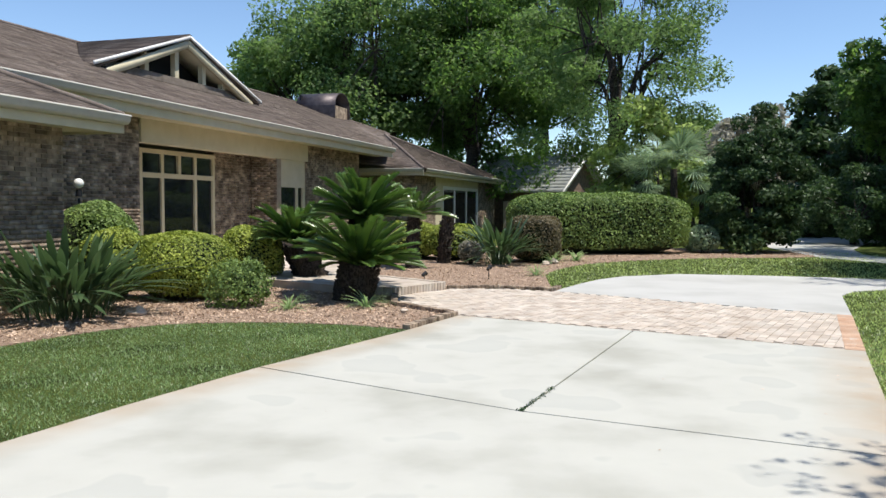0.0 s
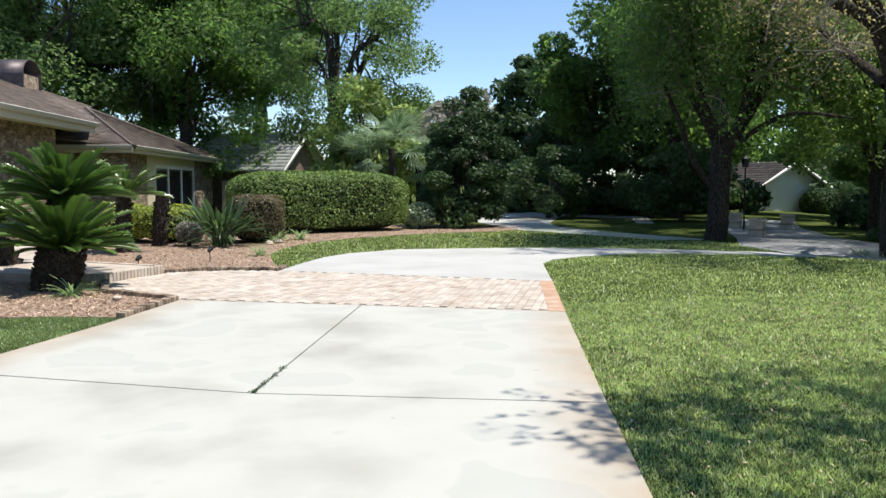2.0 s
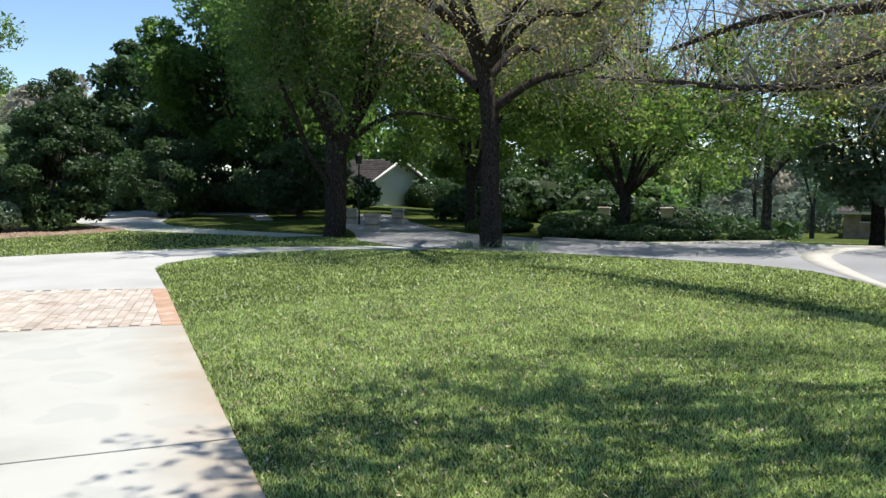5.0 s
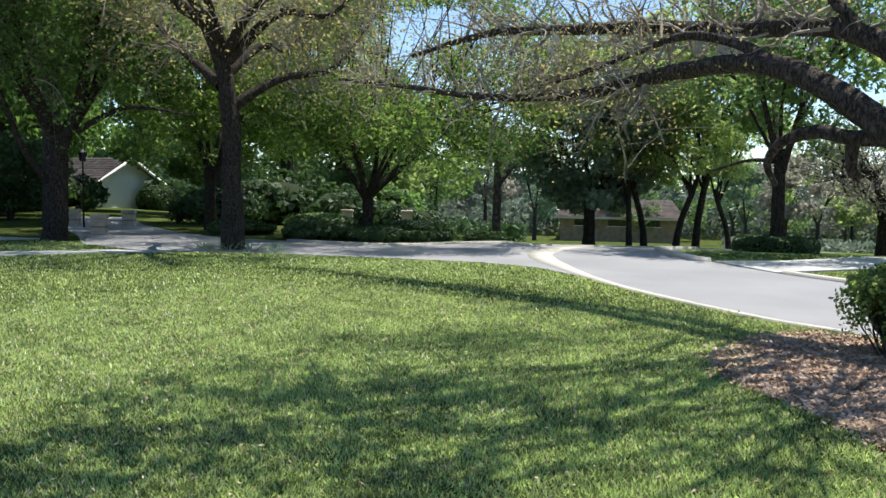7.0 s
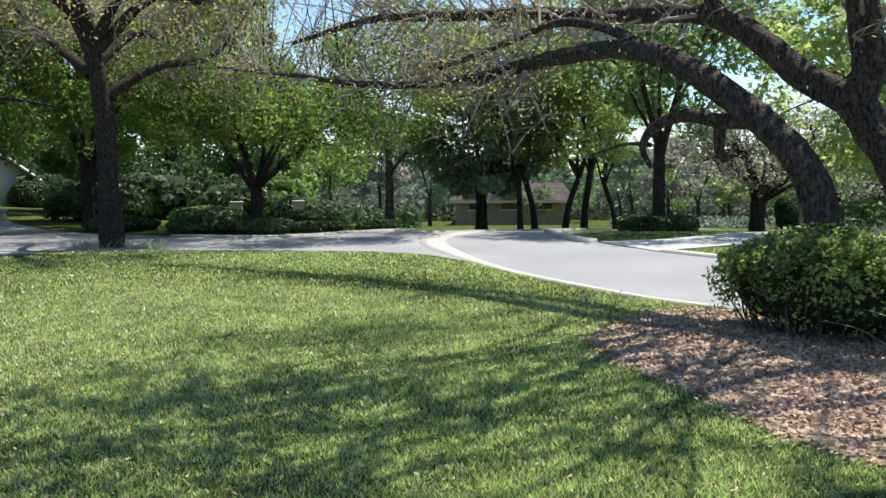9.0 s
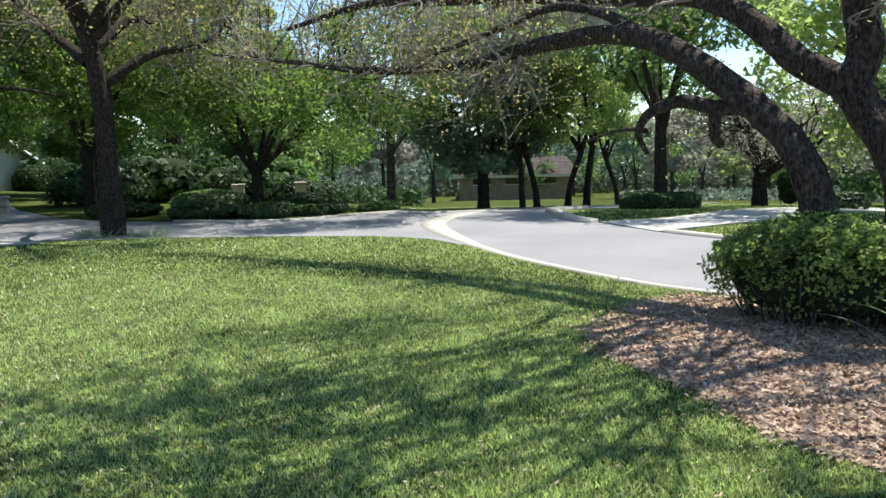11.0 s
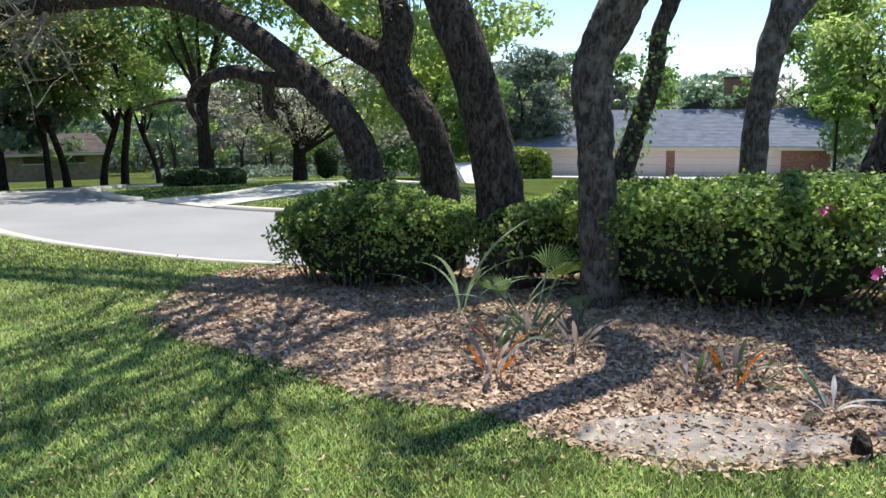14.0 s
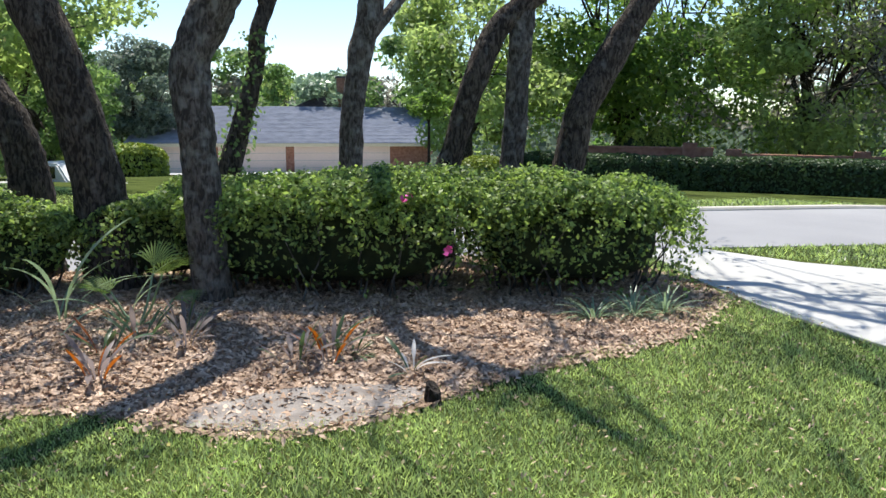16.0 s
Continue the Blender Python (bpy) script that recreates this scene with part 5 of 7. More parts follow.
tagged(part("bounce_apron", bm, M_PATH), "unseen pale slab that bounces light onto garage doors", "driveway", kind="structure")
bx("cream_band", 0, L, -0.06, -0.0, 2.12, 2.42, M_CREAM, gh)
bx("chimney", 14.4, 16.4, 8.2, 9.6, 4.0, 7.2, M_RED, gh, 0.03)
bx("chimney_cap", 14.3, 16.5, 8.1, 9.7, 7.2, 7.35, M_COPPER, gh, 0.03)
roof_plane((10.6, 8.3, 4.75), (14.4, 8.3, 4.75), (14.4, 10.0, 6.0), (13.4, 10.0, 6.0), M_COPPER, gh)
bush("clipped_hedge", "clipped yellow-green hedge before the brick house", 43.0, -12.5, 3.6, 1.2, 2.4, 4.0, 9000, 0.14, L_BOX, yaw=-62, z=-2.6, seed=83, lump=0.05)
gable_house("neighbour_house", "white stucco house with a steep brown gable roof", (36.2, 43.0), (43.4, 42.6), 12.0, -0.9, 0.95, 3.1, M_STUCCO, M_SHING, 0.4, True)
bush("round_bush", "dark rounded shrub before the white wall", 41.4, 41.6, 1.5, 1.2, 2.0, 2.3, 5000, 0.1, L_DARK, z=-0.7, seed=89, deep=0.3)
th, _ = gable_house("neighbour_house", "tan house with brown hip roof behind oaks", (76.9, 24.4), (79.1, 13.6), 10.0, -2.75, -0.9, 0.5, M_TAN, M_SHING, 0.7)
gable_house("neighbour_house", "brick house with a pale grey gable roof", (6.2, 43.6), (9.2, 47.8), 5.5, 0.0, 2.65, 4.5, M_BROWN, M_PALESH, 0.5, True)

for x0 in (1.4, 4.6, 7.8):
    w_ = bx("window", x0, x0 + 1.7, -0.05, 0.0, 0.75, 1.6, M_GLASS, th)
    bx("sill", x0 - 0.1, x0 + 1.8, -0.12, -0.052, 0.66, 0.74, M_WHITE, w_)

# garden walls of red brick beyond the street
def low_wall(name, p0, p1, z0, z1, label):
    d = np.array(p1) - np.array(p0)
    L = float(np.hypot(*d))
    root = tagged(empty(name, Matrix.Translation((p0[0], p0[1], z0)) @ Matrix.Rotation(math.atan2(d[1], d[0]), 4, "Z")), label, "wall")
    h = z1 - z0
    bx("wall_body", 0, L, -0.1, 0.1, -0.4, h - 0.07, M_RED, root)
    bx("coping", -0.02, L + 0.02, -0.14, 0.14, h - 0.07, h, M_RED, root, 0.01)
    for q in range(int(L / 3.2) + 1):
        bx("pier", q * 3.2 - 0.2, q * 3.2 + 0.2, -0.2, 0.2, -0.4, h + 0.12, M_RED, root, 0.01)
    return root


low_wall("garden_wall", (12.6, -19.9), (6.0, -23.2), -0.7, 0.52, "low red brick garden wall with piers")
low_wall("garden_wall", (16.2, -17.4), (13.0, -19.5), -0.7, 0.68, "sunlit red brick wall ends by planting")
for n, (x, y, rx, yaw) in enumerate(((15.0, -17.1, 2.8, 31), (10.7, -19.4, 2.8, 27), (6.2, -21.7, 2.8, 27))):
    bush("clipped_hedge", "long dark clipped hedge before the garden wall", x, y, rx, 0.6, 1.05, 4.0, 11000, 0.06, L_DARK if n < 2 else L_HEDGE, yaw=yaw, z=-0.6, seed=84 + n, lump=0.05, group="hedges by the garden wall")
bush("round_bush", "bright clipped green bush across the street", 12.98, -10.71, 0.5, 0.5, 1.14, 2.8, 7000, 0.05, L_BOX, z=-0.46, seed=88)

tree("young_tree", "slim young tree with a small flat green crown", 16.06, -11.74, 0.035, 1.75, 2.1, 0.55, 0.22, 2600, 0.06, L_BRIGHT, M_DKBARK, 190, z=float(fall(np.array(16.06), np.array(-11.74))), limbs=4, clumps=14, clump=0.4)
for n, (x, y) in enumerate(((15.74, -19.61), (15.17, -20.02))):
    bush("small_bush", "bright yellow-green shrub behind the garden wall", x, y, 0.5, 0.5, 1.75, 2.2, 4000, 0.07, L_BOX, z=float(fall(np.array(x), np.array(y))), seed=195 + n, deep=0.2, group="shrubs behind the garden wall")

# entrance piers, lamp post, boxes and a parked car
def stone_pier(x, y, h):
    r = tagged(empty("stone_pier", pose(x, y, float(fall(np.array(x), np.array(y))), 0, 0, 35)), "squat cast-stone pier with a flat cap", "pier", "entrance piers")
    bx("shaft", -0.19, 0.19, -0.19, 0.19, -0.05, h - 0.12, M_STONE, r, 0.02)
    bx("cap", -0.22, 0.22, -0.22, 0.22, h - 0.10, h, M_STONE, r, 0.025)
    bx("band", -0.2, 0.2, -0.2, 0.2, 0.18, 0.24, M_TAN, r, 0.01)


for x, y in ((19.22, 23.37), (16.61, 19.23), (20.24, 21.96)):
    stone_pier(x, y, 0.55)
lp = tagged(empty("lamp_post", pose(18.7, 22.3, 0)), "dark slim garden lamp post", "lamp")
bm = bmesh.new()
bmesh.ops.create_cone(bm, cap_ends=True, segments=12, radius1=0.03, radius2=0.025, depth=2.1, matrix=Matrix.Translation((0, 0, 1.05)))
part("post", bm, M_POST, lp)
bm = bmesh.new()
bmesh.ops.create_cone(bm, cap_ends=True, segments=6, radius1=0.09, radius2=0.14, depth=0.28, matrix=Matrix.Translation((0, 0, 2.25)))
part("lantern", bm, M_GLASS, lp)
bm = bmesh.new()
bmesh.ops.create_cone(bm, cap_ends=True, segments=6, radius1=0.17, radius2=0.02, depth=0.14, matrix=Matrix.Translation((0, 0, 2.46)))
part("lantern_roof", bm, M_POST, lp)
for x, y in ((25.7, 16.8), (26.8, 14.9)):
    r = tagged(empty("utility_box", pose(x, y, 0, 0, 0, 30)), "pale cast-stone pier at a drive", "pier", "roadside piers")
    bx("shaft", -0.2, 0.2, -0.2, 0.2, -0.05, 0.5, M_STONE, r, 0.02)
    bx("cap", -0.23, 0.23, -0.23, 0.23, 0.5, 0.58, M_STONE, r, 0.02)


def car(x, y, z, yaw):
    r = tagged(empty("car", pose(x, y, z, 0, 0, yaw)), "white parked pickup car beyond the hedge", "car")
    bm = bmesh.new()
    prof = [(-2.3, 0.35), (-2.35, 0.8), (-1.2, 0.95), (-0.7, 1.5), (0.75, 1.52), (1.3, 1.0), (2.2, 0.95), (2.3, 0.4)]
    L_ = [bm.verts.new((a, -0.85, b)) for a, b in prof]
    R_ = [bm.verts.new((a, 0.85, b)) for a, b in prof]
    bm.faces.new(L_)
    bm.faces.new(R_[::-1])
    for q in range(len(prof)):
        w = (q + 1) % len(prof)
        bm.faces.new((L_[w], L_[q], R_[q], R_[w]))
    bmesh.ops.recalc_face_normals(bm, faces=bm.faces)
    bmesh.ops.bevel(bm, geom=list(bm.edges), offset=0.06, segments=2, affect="EDGES")
    part("body", bm, M_WHITE, r)
    for sy in (-0.86, 0.84):
        bx("side_window", -0.6, 0.7, sy, sy + 0.02, 1.02, 1.42, M_GLASS, r)
    for a in (-1.45, 1.45):
        for sy in (-0.8, 0.8):
            bm = bmesh.new()
            bmesh.ops.create_cone(bm, cap_ends=True, segments=20, radius1=0.34, radius2=0.34, depth=0.22, matrix=Matrix.Translation((a, sy, 0.34)) @ Matrix.Rotation(radians(90), 4, "X"))
            part("wheel", bm, M_POST, r)


car(29.7, -6.9, -1.62, 20)

# far palms
def fan_palm(x, y, h, label, seed, size=0.75):
    g = np.random.default_rng(seed)
    r = tagged(empty("palm", pose(x, y, 0)), label, "palm")
    P = smooth_line([(0, 0, -0.1), (0.05, 0, h * 0.5), (0, 0.05, h)], 8)
    quick("trunk", *tube_arrays(P, np.linspace(0.17, 0.13, len(P)), 10, 0.08, seed), M_DKBARK, r)
    for q in range(36):
        a, up = g.uniform(0, 6.28), g.uniform(-0.6, 1.1)
        d = np.array([math.cos(a) * math.cos(up), math.sin(a) * math.cos(up), math.sin(up)])
        c = np.array([0, 0, h]) + d * size * 0.9
        side = np.cross(d, (0, 0, 1.0))
        side /= np.linalg.norm(side)
        V, F = [], []
        for s_ in np.linspace(-1.25, 1.25, 17):
            w = d * math.cos(s_) + side * math.sin(s_)
            w = w - np.array([0, 0, 0.35 * abs(s_) * 0.5])
            t = np.cross(w, np.cross(d, side)) * 0.03
            k_ = len(V)
            V += [c - t * 0.4, c + w * size * 0.6 + t, c + w * size + np.array([0, 0, -0.12]), c + w * size * 0.6 - t]
            F.append([k_, k_ + 1, k_ + 2, k_ + 3])
        quick("frond", V, F, L_PALM, r)


fan_palm(*polar(15.9, 33), 3.0, "cabbage palm with grey-green fan leaves", 300, 1.1)
fan_palm(*polar(13.6, 35), 2.6, "cabbage palm with grey-green fan leaves", 301, 1.0)
fan_palm(*polar(17.8, 34), 2.4, "cabbage palm with pale fan leaves", 302)
TWIG = 10
# ---------- the oaks by the street ----------
# canopy clumps and uppermost limbs are unseen, placed to dapple lawn and bed
limb_tree("near_oak", "leaning oak with long low limbs over the lawn", (8.46, -0.33, 0.0), [
    ([(8.46, -0.33, -0.1), (8.46, -0.33, 0.53), (8.47, -0.25, 1.01), (8.59, -0.03, 1.6), (8.92, 0.38, 2.05), (9.33, 0.88, 2.48), (9.71, 1.34, 2.78)], [0.22, 0.165, 0.14, 0.12]),
    ([(9.62, 1.25, 2.72), (9.99, 1.65, 2.87), (10.43, 2.17, 2.93), (10.81, 2.89, 2.89), (11.33, 3.71, 2.8), (11.89, 4.63, 2.81), (12.27, 5.85, 2.89), (12.78, 7.53, 3.18), (13.04, 9.03, 3.4)], [0.12, 0.10, 0.06, 0.03]),
    ([(9.71, 1.34, 2.78), (10.26, 1.94, 3.17), (10.67, 2.55, 3.34), (11.14, 3.25, 3.24), (11.54, 4.08, 3.07), (11.84, 4.77, 2.95)], [0.07, 0.05, 0.03]),
    ([(8.92, 0.32, 1.97), (9.23, 0.65, 1.99), (9.53, 1.0, 2.08), (9.81, 1.33, 1.98), (10.0, 1.47, 1.76), (10.11, 1.38, 1.53)], [0.09, 0.065, 0.028]),
    ([(10.01, 1.38, 1.79), (10.29, 1.7, 1.81), (10.63, 2.16, 1.69)], [0.03, 0.012]),
    ([(9.23, 0.65, 1.94), (9.33, 0.65, 1.7), (9.43, 0.59, 1.61)], [0.06, 0.05])], 5000, L_SPARSE, M_BARK, 401, twig=TWIG, twig_len=0.95, clump_r=0.3, size=0.026, from_z=2.3, high=0, sub=4, group="oaks by the street")
limb_tree("near_oak", "tall oak with a limb arching over the street", (8.93, -1.08, 0.0), [
    ([(8.93, -1.08, -0.1), (8.93, -1.08, 0.4), (8.94, -1.05, 1.02), (8.96, -0.94, 1.46), (9.11, -0.72, 1.88), (9.24, -0.55, 2.18)], [0.25, 0.20, 0.18, 0.175]),
    ([(9.23, -0.58, 2.12), (9.39, -0.15, 2.4), (9.62, 0.23, 2.8), (9.93, 0.58, 3.09), (10.33, 1.02, 3.29), (11.05, 2.03, 3.45), (11.66, 3.2, 3.68), (12.09, 4.65, 3.81), (12.48, 5.88, 3.91), (12.84, 7.42, 3.7)], [0.15, 0.12, 0.09, 0.035]),
    ([(9.23, -0.57, 2.12), (9.21, -0.7, 2.47), (9.22, -0.64, 2.86), (9.23, -0.58, 3.41), (9.43, -0.63, 4.22)], [0.17, 0.15, 0.12]),
    ([(9.93, 0.58, 3.09), (10.03, 0.89, 3.51), (10.32, 1.27, 4.1), (10.68, 1.76, 4.56)], [0.08, 0.05, 0.02])], 5000, L_SPARSE, M_BARK, 402, twig=TWIG, twig_len=0.95, clump_r=0.3, size=0.026, from_z=2.6, high=2, sub=4, canopy=(52, (6.35, 2.4, 6.3), (1.7, 1.7, 0.7), 130), group="oaks by the street")
limb_tree("near_oak", "leaning dark-barked oak rising from the clipped azaleas", (7.83, -1.48, 0.0), [
    ([(7.83, -1.48, -0.1), (7.86, -1.38, 0.84), (7.9, -1.26, 1.52), (7.94, -1.11, 2.08), (8.09, -0.94, 2.64), (8.32, -0.84, 3.28), (8.75, -0.73, 4.08), (9.36, -0.75, 5.12)], [0.26, 0.21, 0.195, 0.17, 0.11]),
    ([(8.28, -0.86, 3.2), (7.9, -0.3, 4.2), (7.2, 0.2, 5.1)], [0.09, 0.065, 0.03])], 1600, L_SPARSE, M_BARK, 403, twig=5, twig_len=0.9, clump_r=0.28, size=0.027, from_z=3.6, high=0, canopy=(7, (6.2, -0.6, 6.2), (1.5, 1.0, 0.5), 80), group="oaks by the street")
limb_tree("near_oak", "grey oak with a crooked trunk in the mulch", (6.83, -1.95, 0.0), [
    ([(6.83, -1.95, -0.1), (6.84, -1.91, 0.64), (6.85, -1.88, 1.21), (6.87, -1.85, 1.68), (6.86, -1.87, 2.05), (6.76, -2.01, 2.41), (6.54, -2.09, 2.83), (6.3, -1.95, 3.3), (6.14, -1.5, 3.75), (6.15, -1.1, 4.5), (6.2, -0.8, 5.3)], [0.17, 0.15, 0.165, 0.17, 0.14, 0.09]),
    ([(6.42, -2.03, 3.08), (6.75, -2.5, 3.9), (7.0, -2.9, 4.9)], [0.08, 0.06, 0.03])], 1600, L_SPARSE, M_LICHEN, 404, twig=5, twig_len=0.9, clump_r=0.28, size=0.027, from_z=3.6, high=0, group="oaks by the street")
vine_oak = limb_tree("near_oak", "thin crooked vine-covered oak behind the azaleas", (8.3, -2.82, 0.0), [
    ([(8.3, -2.82, -0.1), (8.3, -2.82, 0.89), (8.26, -2.9, 1.3), (8.22, -2.98, 1.6), (8.16, -3.09, 2.06), (8.15, -3.12, 2.41), (8.16, -3.3, 2.82), (8.29, -3.68, 3.62), (8.57, -3.99, 4.78)], [0.15, 0.11, 0.09, 0.08, 0.05]),
    ([(8.15, -3.2, 2.6), (7.95, -2.9, 3.4), (7.7, -2.6, 4.4)], [0.045, 0.035, 0.015])], 1600, L_SPARSE, M_BARK, 405, twig=5, twig_len=0.9, clump_r=0.28, size=0.027, from_z=3.6, high=0, canopy=(13, (8.7, -2.3, 6.2), (1.0, 1.0, 0.5), 85), group="oaks by the street")
gi = np.random.default_rng(415)
zi = gi.uniform(0.7, 2.4, 480)
ri, ti = 0.11 + np.abs(gi.normal(0, 0.06, 480)), gi.uniform(0, 6.28, 480)
Ci = np.stack([np.interp(zi, [0.9, 1.6, 2.4], [0.0, -0.08, -0.15]) + ri * np.cos(ti), np.interp(zi, [0.9, 1.6, 2.4], [0.0, -0.16, -0.3]) + ri * np.sin(ti), zi], -1)
quick("vine", *leaf_quads(Ci, 0.04, gi, 1.3, np.stack([np.cos(ti), np.sin(ti), 0.3 + 0 * ti], -1), 0.6), L_OAK, vine_oak, "green vine leaves climbing the trunk")
limb_tree("near_oak", "pale grey oak forking above the hedge", (8.01, -4.13, 0.0), [
    ([(8.01, -4.13, -0.1), (8.01, -4.13, 0.86), (8.0, -4.16, 1.54), (7.95, -4.23, 2.16), (7.88, -4.33, 2.7), (7.93, -4.43, 3.3), (8.2, -4.57, 4.32)], [0.15, 0.13, 0.13, 0.14, 0.09]),
    ([(7.9, -4.3, 2.4), (7.88, -4.67, 2.78), (7.91, -4.96, 3.12), (8.01, -5.47, 3.93)], [0.08, 0.06, 0.04]),
    ([(7.93, -4.43, 3.2), (7.3, -3.8, 4.4), (6.54, -3.43, 5.2), (6.13, -3.55, 5.8), (5.82, -3.68, 6.2), (5.43, -3.58, 6.5), (5.1, -3.5, 6.7)], [0.09, 0.085, 0.07, 0.04])], 1600, L_SPARSE, M_LICHEN, 406, twig=5, twig_len=0.9, clump_r=0.28, size=0.027, from_z=3.6, high=0, canopy=(5, (6.9, -3.9, 6.3), (2.2, 1.9, 0.7), 60), group="oaks by the street")
limb_tree("near_oak", "oak leaning towards the concrete path", (7.16, -4.77, 0.0), [
    ([(7.16, -4.77, -0.1), (7.16, -4.77, 0.77), (7.07, -4.88, 1.31), (6.96, -5.0, 1.85), (6.87, -5.24, 2.43), (6.7, -5.55, 2.78), (6.44, -5.93, 3.13), (6.29, -6.57, 3.86)], [0.15, 0.13, 0.13, 0.12, 0.08])], 1600, L_SPARSE, M_BARK, 407, twig=5, twig_len=0.9, clump_r=0.28, size=0.027, from_z=3.6, high=3, group="oaks by the street")
limb_tree("near_oak", "straight pale-barked oak behind the azaleas", (6.81, -5.45, 0.0), [
    ([(6.81, -5.45, -0.1), (6.81, -5.45, 0.69), (6.78, -5.48, 1.32), (6.76, -5.49, 1.97), (6.74, -5.52, 2.61), (6.81, -5.59, 3.37), (6.96, -5.72, 4.38)], [0.15, 0.13, 0.125, 0.12, 0.08])], 1600, L_SPARSE, M_LICHEN, 408, twig=5, twig_len=0.9, clump_r=0.28, size=0.027, from_z=3.6, high=3, group="oaks by the street")
limb_tree("near_oak", "stout oak leaning over the path", (6.19, -5.62, 0.0), [
    ([(6.19, -5.62, -0.1), (6.19, -5.62, 0.74), (6.13, -5.67, 1.16), (6.05, -5.74, 1.65), (5.92, -5.97, 2.13), (5.79, -6.2, 2.57), (5.61, -6.45, 3.06), (5.47, -6.91, 3.74)], [0.20, 0.165, 0.155, 0.14, 0.09])], 1600, L_SPARSE, M_BARK, 409, twig=5, twig_len=0.9, clump_r=0.28, size=0.027, from_z=3.6, high=3, canopy=(18, (6.8, -7.6, 6.2), (1.7, 1.5, 0.7), 40), group="oaks by the street")
# ---------- beds, pavers, step ----------
BED1 = [(-0.5, 9.9), (0.13, 11.1), (-0.74, 12.2), (-0.82, 13.4), (-1.6, 13.7), (-3.6, 15.2), (-4.4, 17.0), (-5.6, 17.2), (-8.0, 14.5), (-10.0, 8.5), (-6.8, 5.6), (-5.3, 7.4), (-4.72, 8.5), (-4.24, 9.45), (-3.48, 10.15), (-2.44, 10.37), (-1.33, 10.24)]
BED2 = [(0.06, 14.68), (1.0, 14.82), (1.95, 14.4), (2.1, 15.9), (2.5, 18.6), (4.2, 21.6), (7.5, 23.7), (11.5, 24.8), (12.5, 27.5), (8.0, 29.5), (2.0, 30.0), (-1.9, 22.5), (-2.4, 19.0), (-1.4, 16.1)]
BED3 = [(7.6, 1.65), (6.73, 1.40), (5.97, 0.75), (5.16, 0.28), (4.72, -0.3), (4.25, -0.55), (3.76, -1.0), (3.70, -1.76), (3.75, -2.46), (3.66, -3.13), (3.62, -4.02), (3.86, -4.76), (4.15, -5.4), (4.9, -5.75), (6.3, -5.9), (7.4, -4.0), (9.3, 0.2), (8.9, 1.3)]


def inside(poly, X, Y):
    P = np.array(poly)
    c = np.zeros(len(X), bool)
    for (x0, y0), (x1, y1) in zip(P, np.roll(P, -1, 0)):
        hit = ((y0 > Y) != (y1 > Y)) & (X < (x1 - x0) * (Y - y0) / (y1 - y0 + 1e-12) + x0)
        c ^= hit
    return c


for n, (poly, lab) in enumerate(((BED1, "mulch bed of bark chips before the house"), (BED2, "mulch bed of bark chips by the wing"), (BED3, "bark and leaf litter bed under oaks"))):
    tagged(slab("mulch_bed_%d" % (n + 1), [(float(x), float(y)) for x, y in smooth_line(np.array(poly + poly[:1]), 3)[:-1]], -0.1, 0.012, M_MULCH), lab, "bed", kind="structure")
SAND = [(4.2, -0.62), (3.89, -0.93), (3.73, -1.37), (3.8, -1.92), (4.17, -1.7), (4.39, -1.27), (4.4, -0.77)]
slab("sand_patch", [(float(x), float(y)) for x, y in smooth_line(np.array(SAND + SAND[:1]), 3)[:-1]], -0.05, 0.020, M_SAND)
tagged(bpy.data.objects["sand_patch"], "bare grey sand at the bed's edge", "soil", kind="structure")

PU, PV = np.array([0.855, -0.518]), np.array([0.518, 0.855])
FIELD = [(0.23, 11.10), (4.51, 8.52), (5.79, 11.31), (1.99, 14.30), (1.0, 14.72), (0.04, 14.58), (-0.76, 13.45), (-0.70, 12.20)]
pav = tagged(empty("brick_paving"), "worn pinkish brick paving across the drive", "paving", kind="structure")
slab("sand_bed", FIELD, -0.08, 0.010, M_JOINT, pav)
bm = box(bmesh.new(), -0.0485, 0.0485, -0.0985, 0.0985, -0.03, 0.0, 0.006)
BR = part("brick", bm, M_PAVER, pav)
proto = BR.data
bpy.data.objects.remove(BR)
cand = []
for a in np.arange(-3.5, 6.5, 0.103):
    row = round(a / 0.103)
    for b in np.arange(-0.2, 7.0, 0.204):
        w = b + (0.102 if row % 2 else 0.0)
        cand.append((0.23 + PU[0] * a + PV[0] * w, 11.10 + PU[1] * a + PV[1] * w, w))
cand = np.array(cand)
shr = np.array(FIELD)
cc = shr.mean(0)
ok = inside((cc + (shr - cc) * 0.985).tolist(), cand[:, 0], cand[:, 1])
cand = cand[ok]
cand = cand[np.argsort(cand[:, 2])]
ang = math.degrees(math.atan2(PU[1], PU[0]))
pr = random.Random(3)
rest = []
bv = np.array([v.co[:] for v in proto.vertices])
bf = [list(p.vertices) for p in proto.polygons]
for n, (x, y, w) in enumerate(cand):
    m = pose(x, y, 0.022 + pr.uniform(-0.003, 0.003), pr.uniform(-0.7, 0.7), pr.uniform(-0.7, 0.7), ang + pr.uniform(-1, 1))
    if n < 300:
        o = new("brick", proto)
        o.parent = pav
        o.matrix_basis = m
    else:
        M3 = np.array(m)
        rest.append(bv @ M3[:3, :3].T + M3[:3, 3])
quads = [f for f in bf if len(f) == 4]
tris = [f for f in bf if len(f) == 3]
me = bpy.data.meshes.new("bricks")
allv, allf = [], []
for q, v in enumerate(rest):
    allv += v.tolist()
    allf += [[k_ + q * len(bv) for k_ in f] for f in bf]
me.from_pydata(allv, [], allf)
tagged(finish(new("bricks", me), M_PAVER_J, pav), kind="stuff")
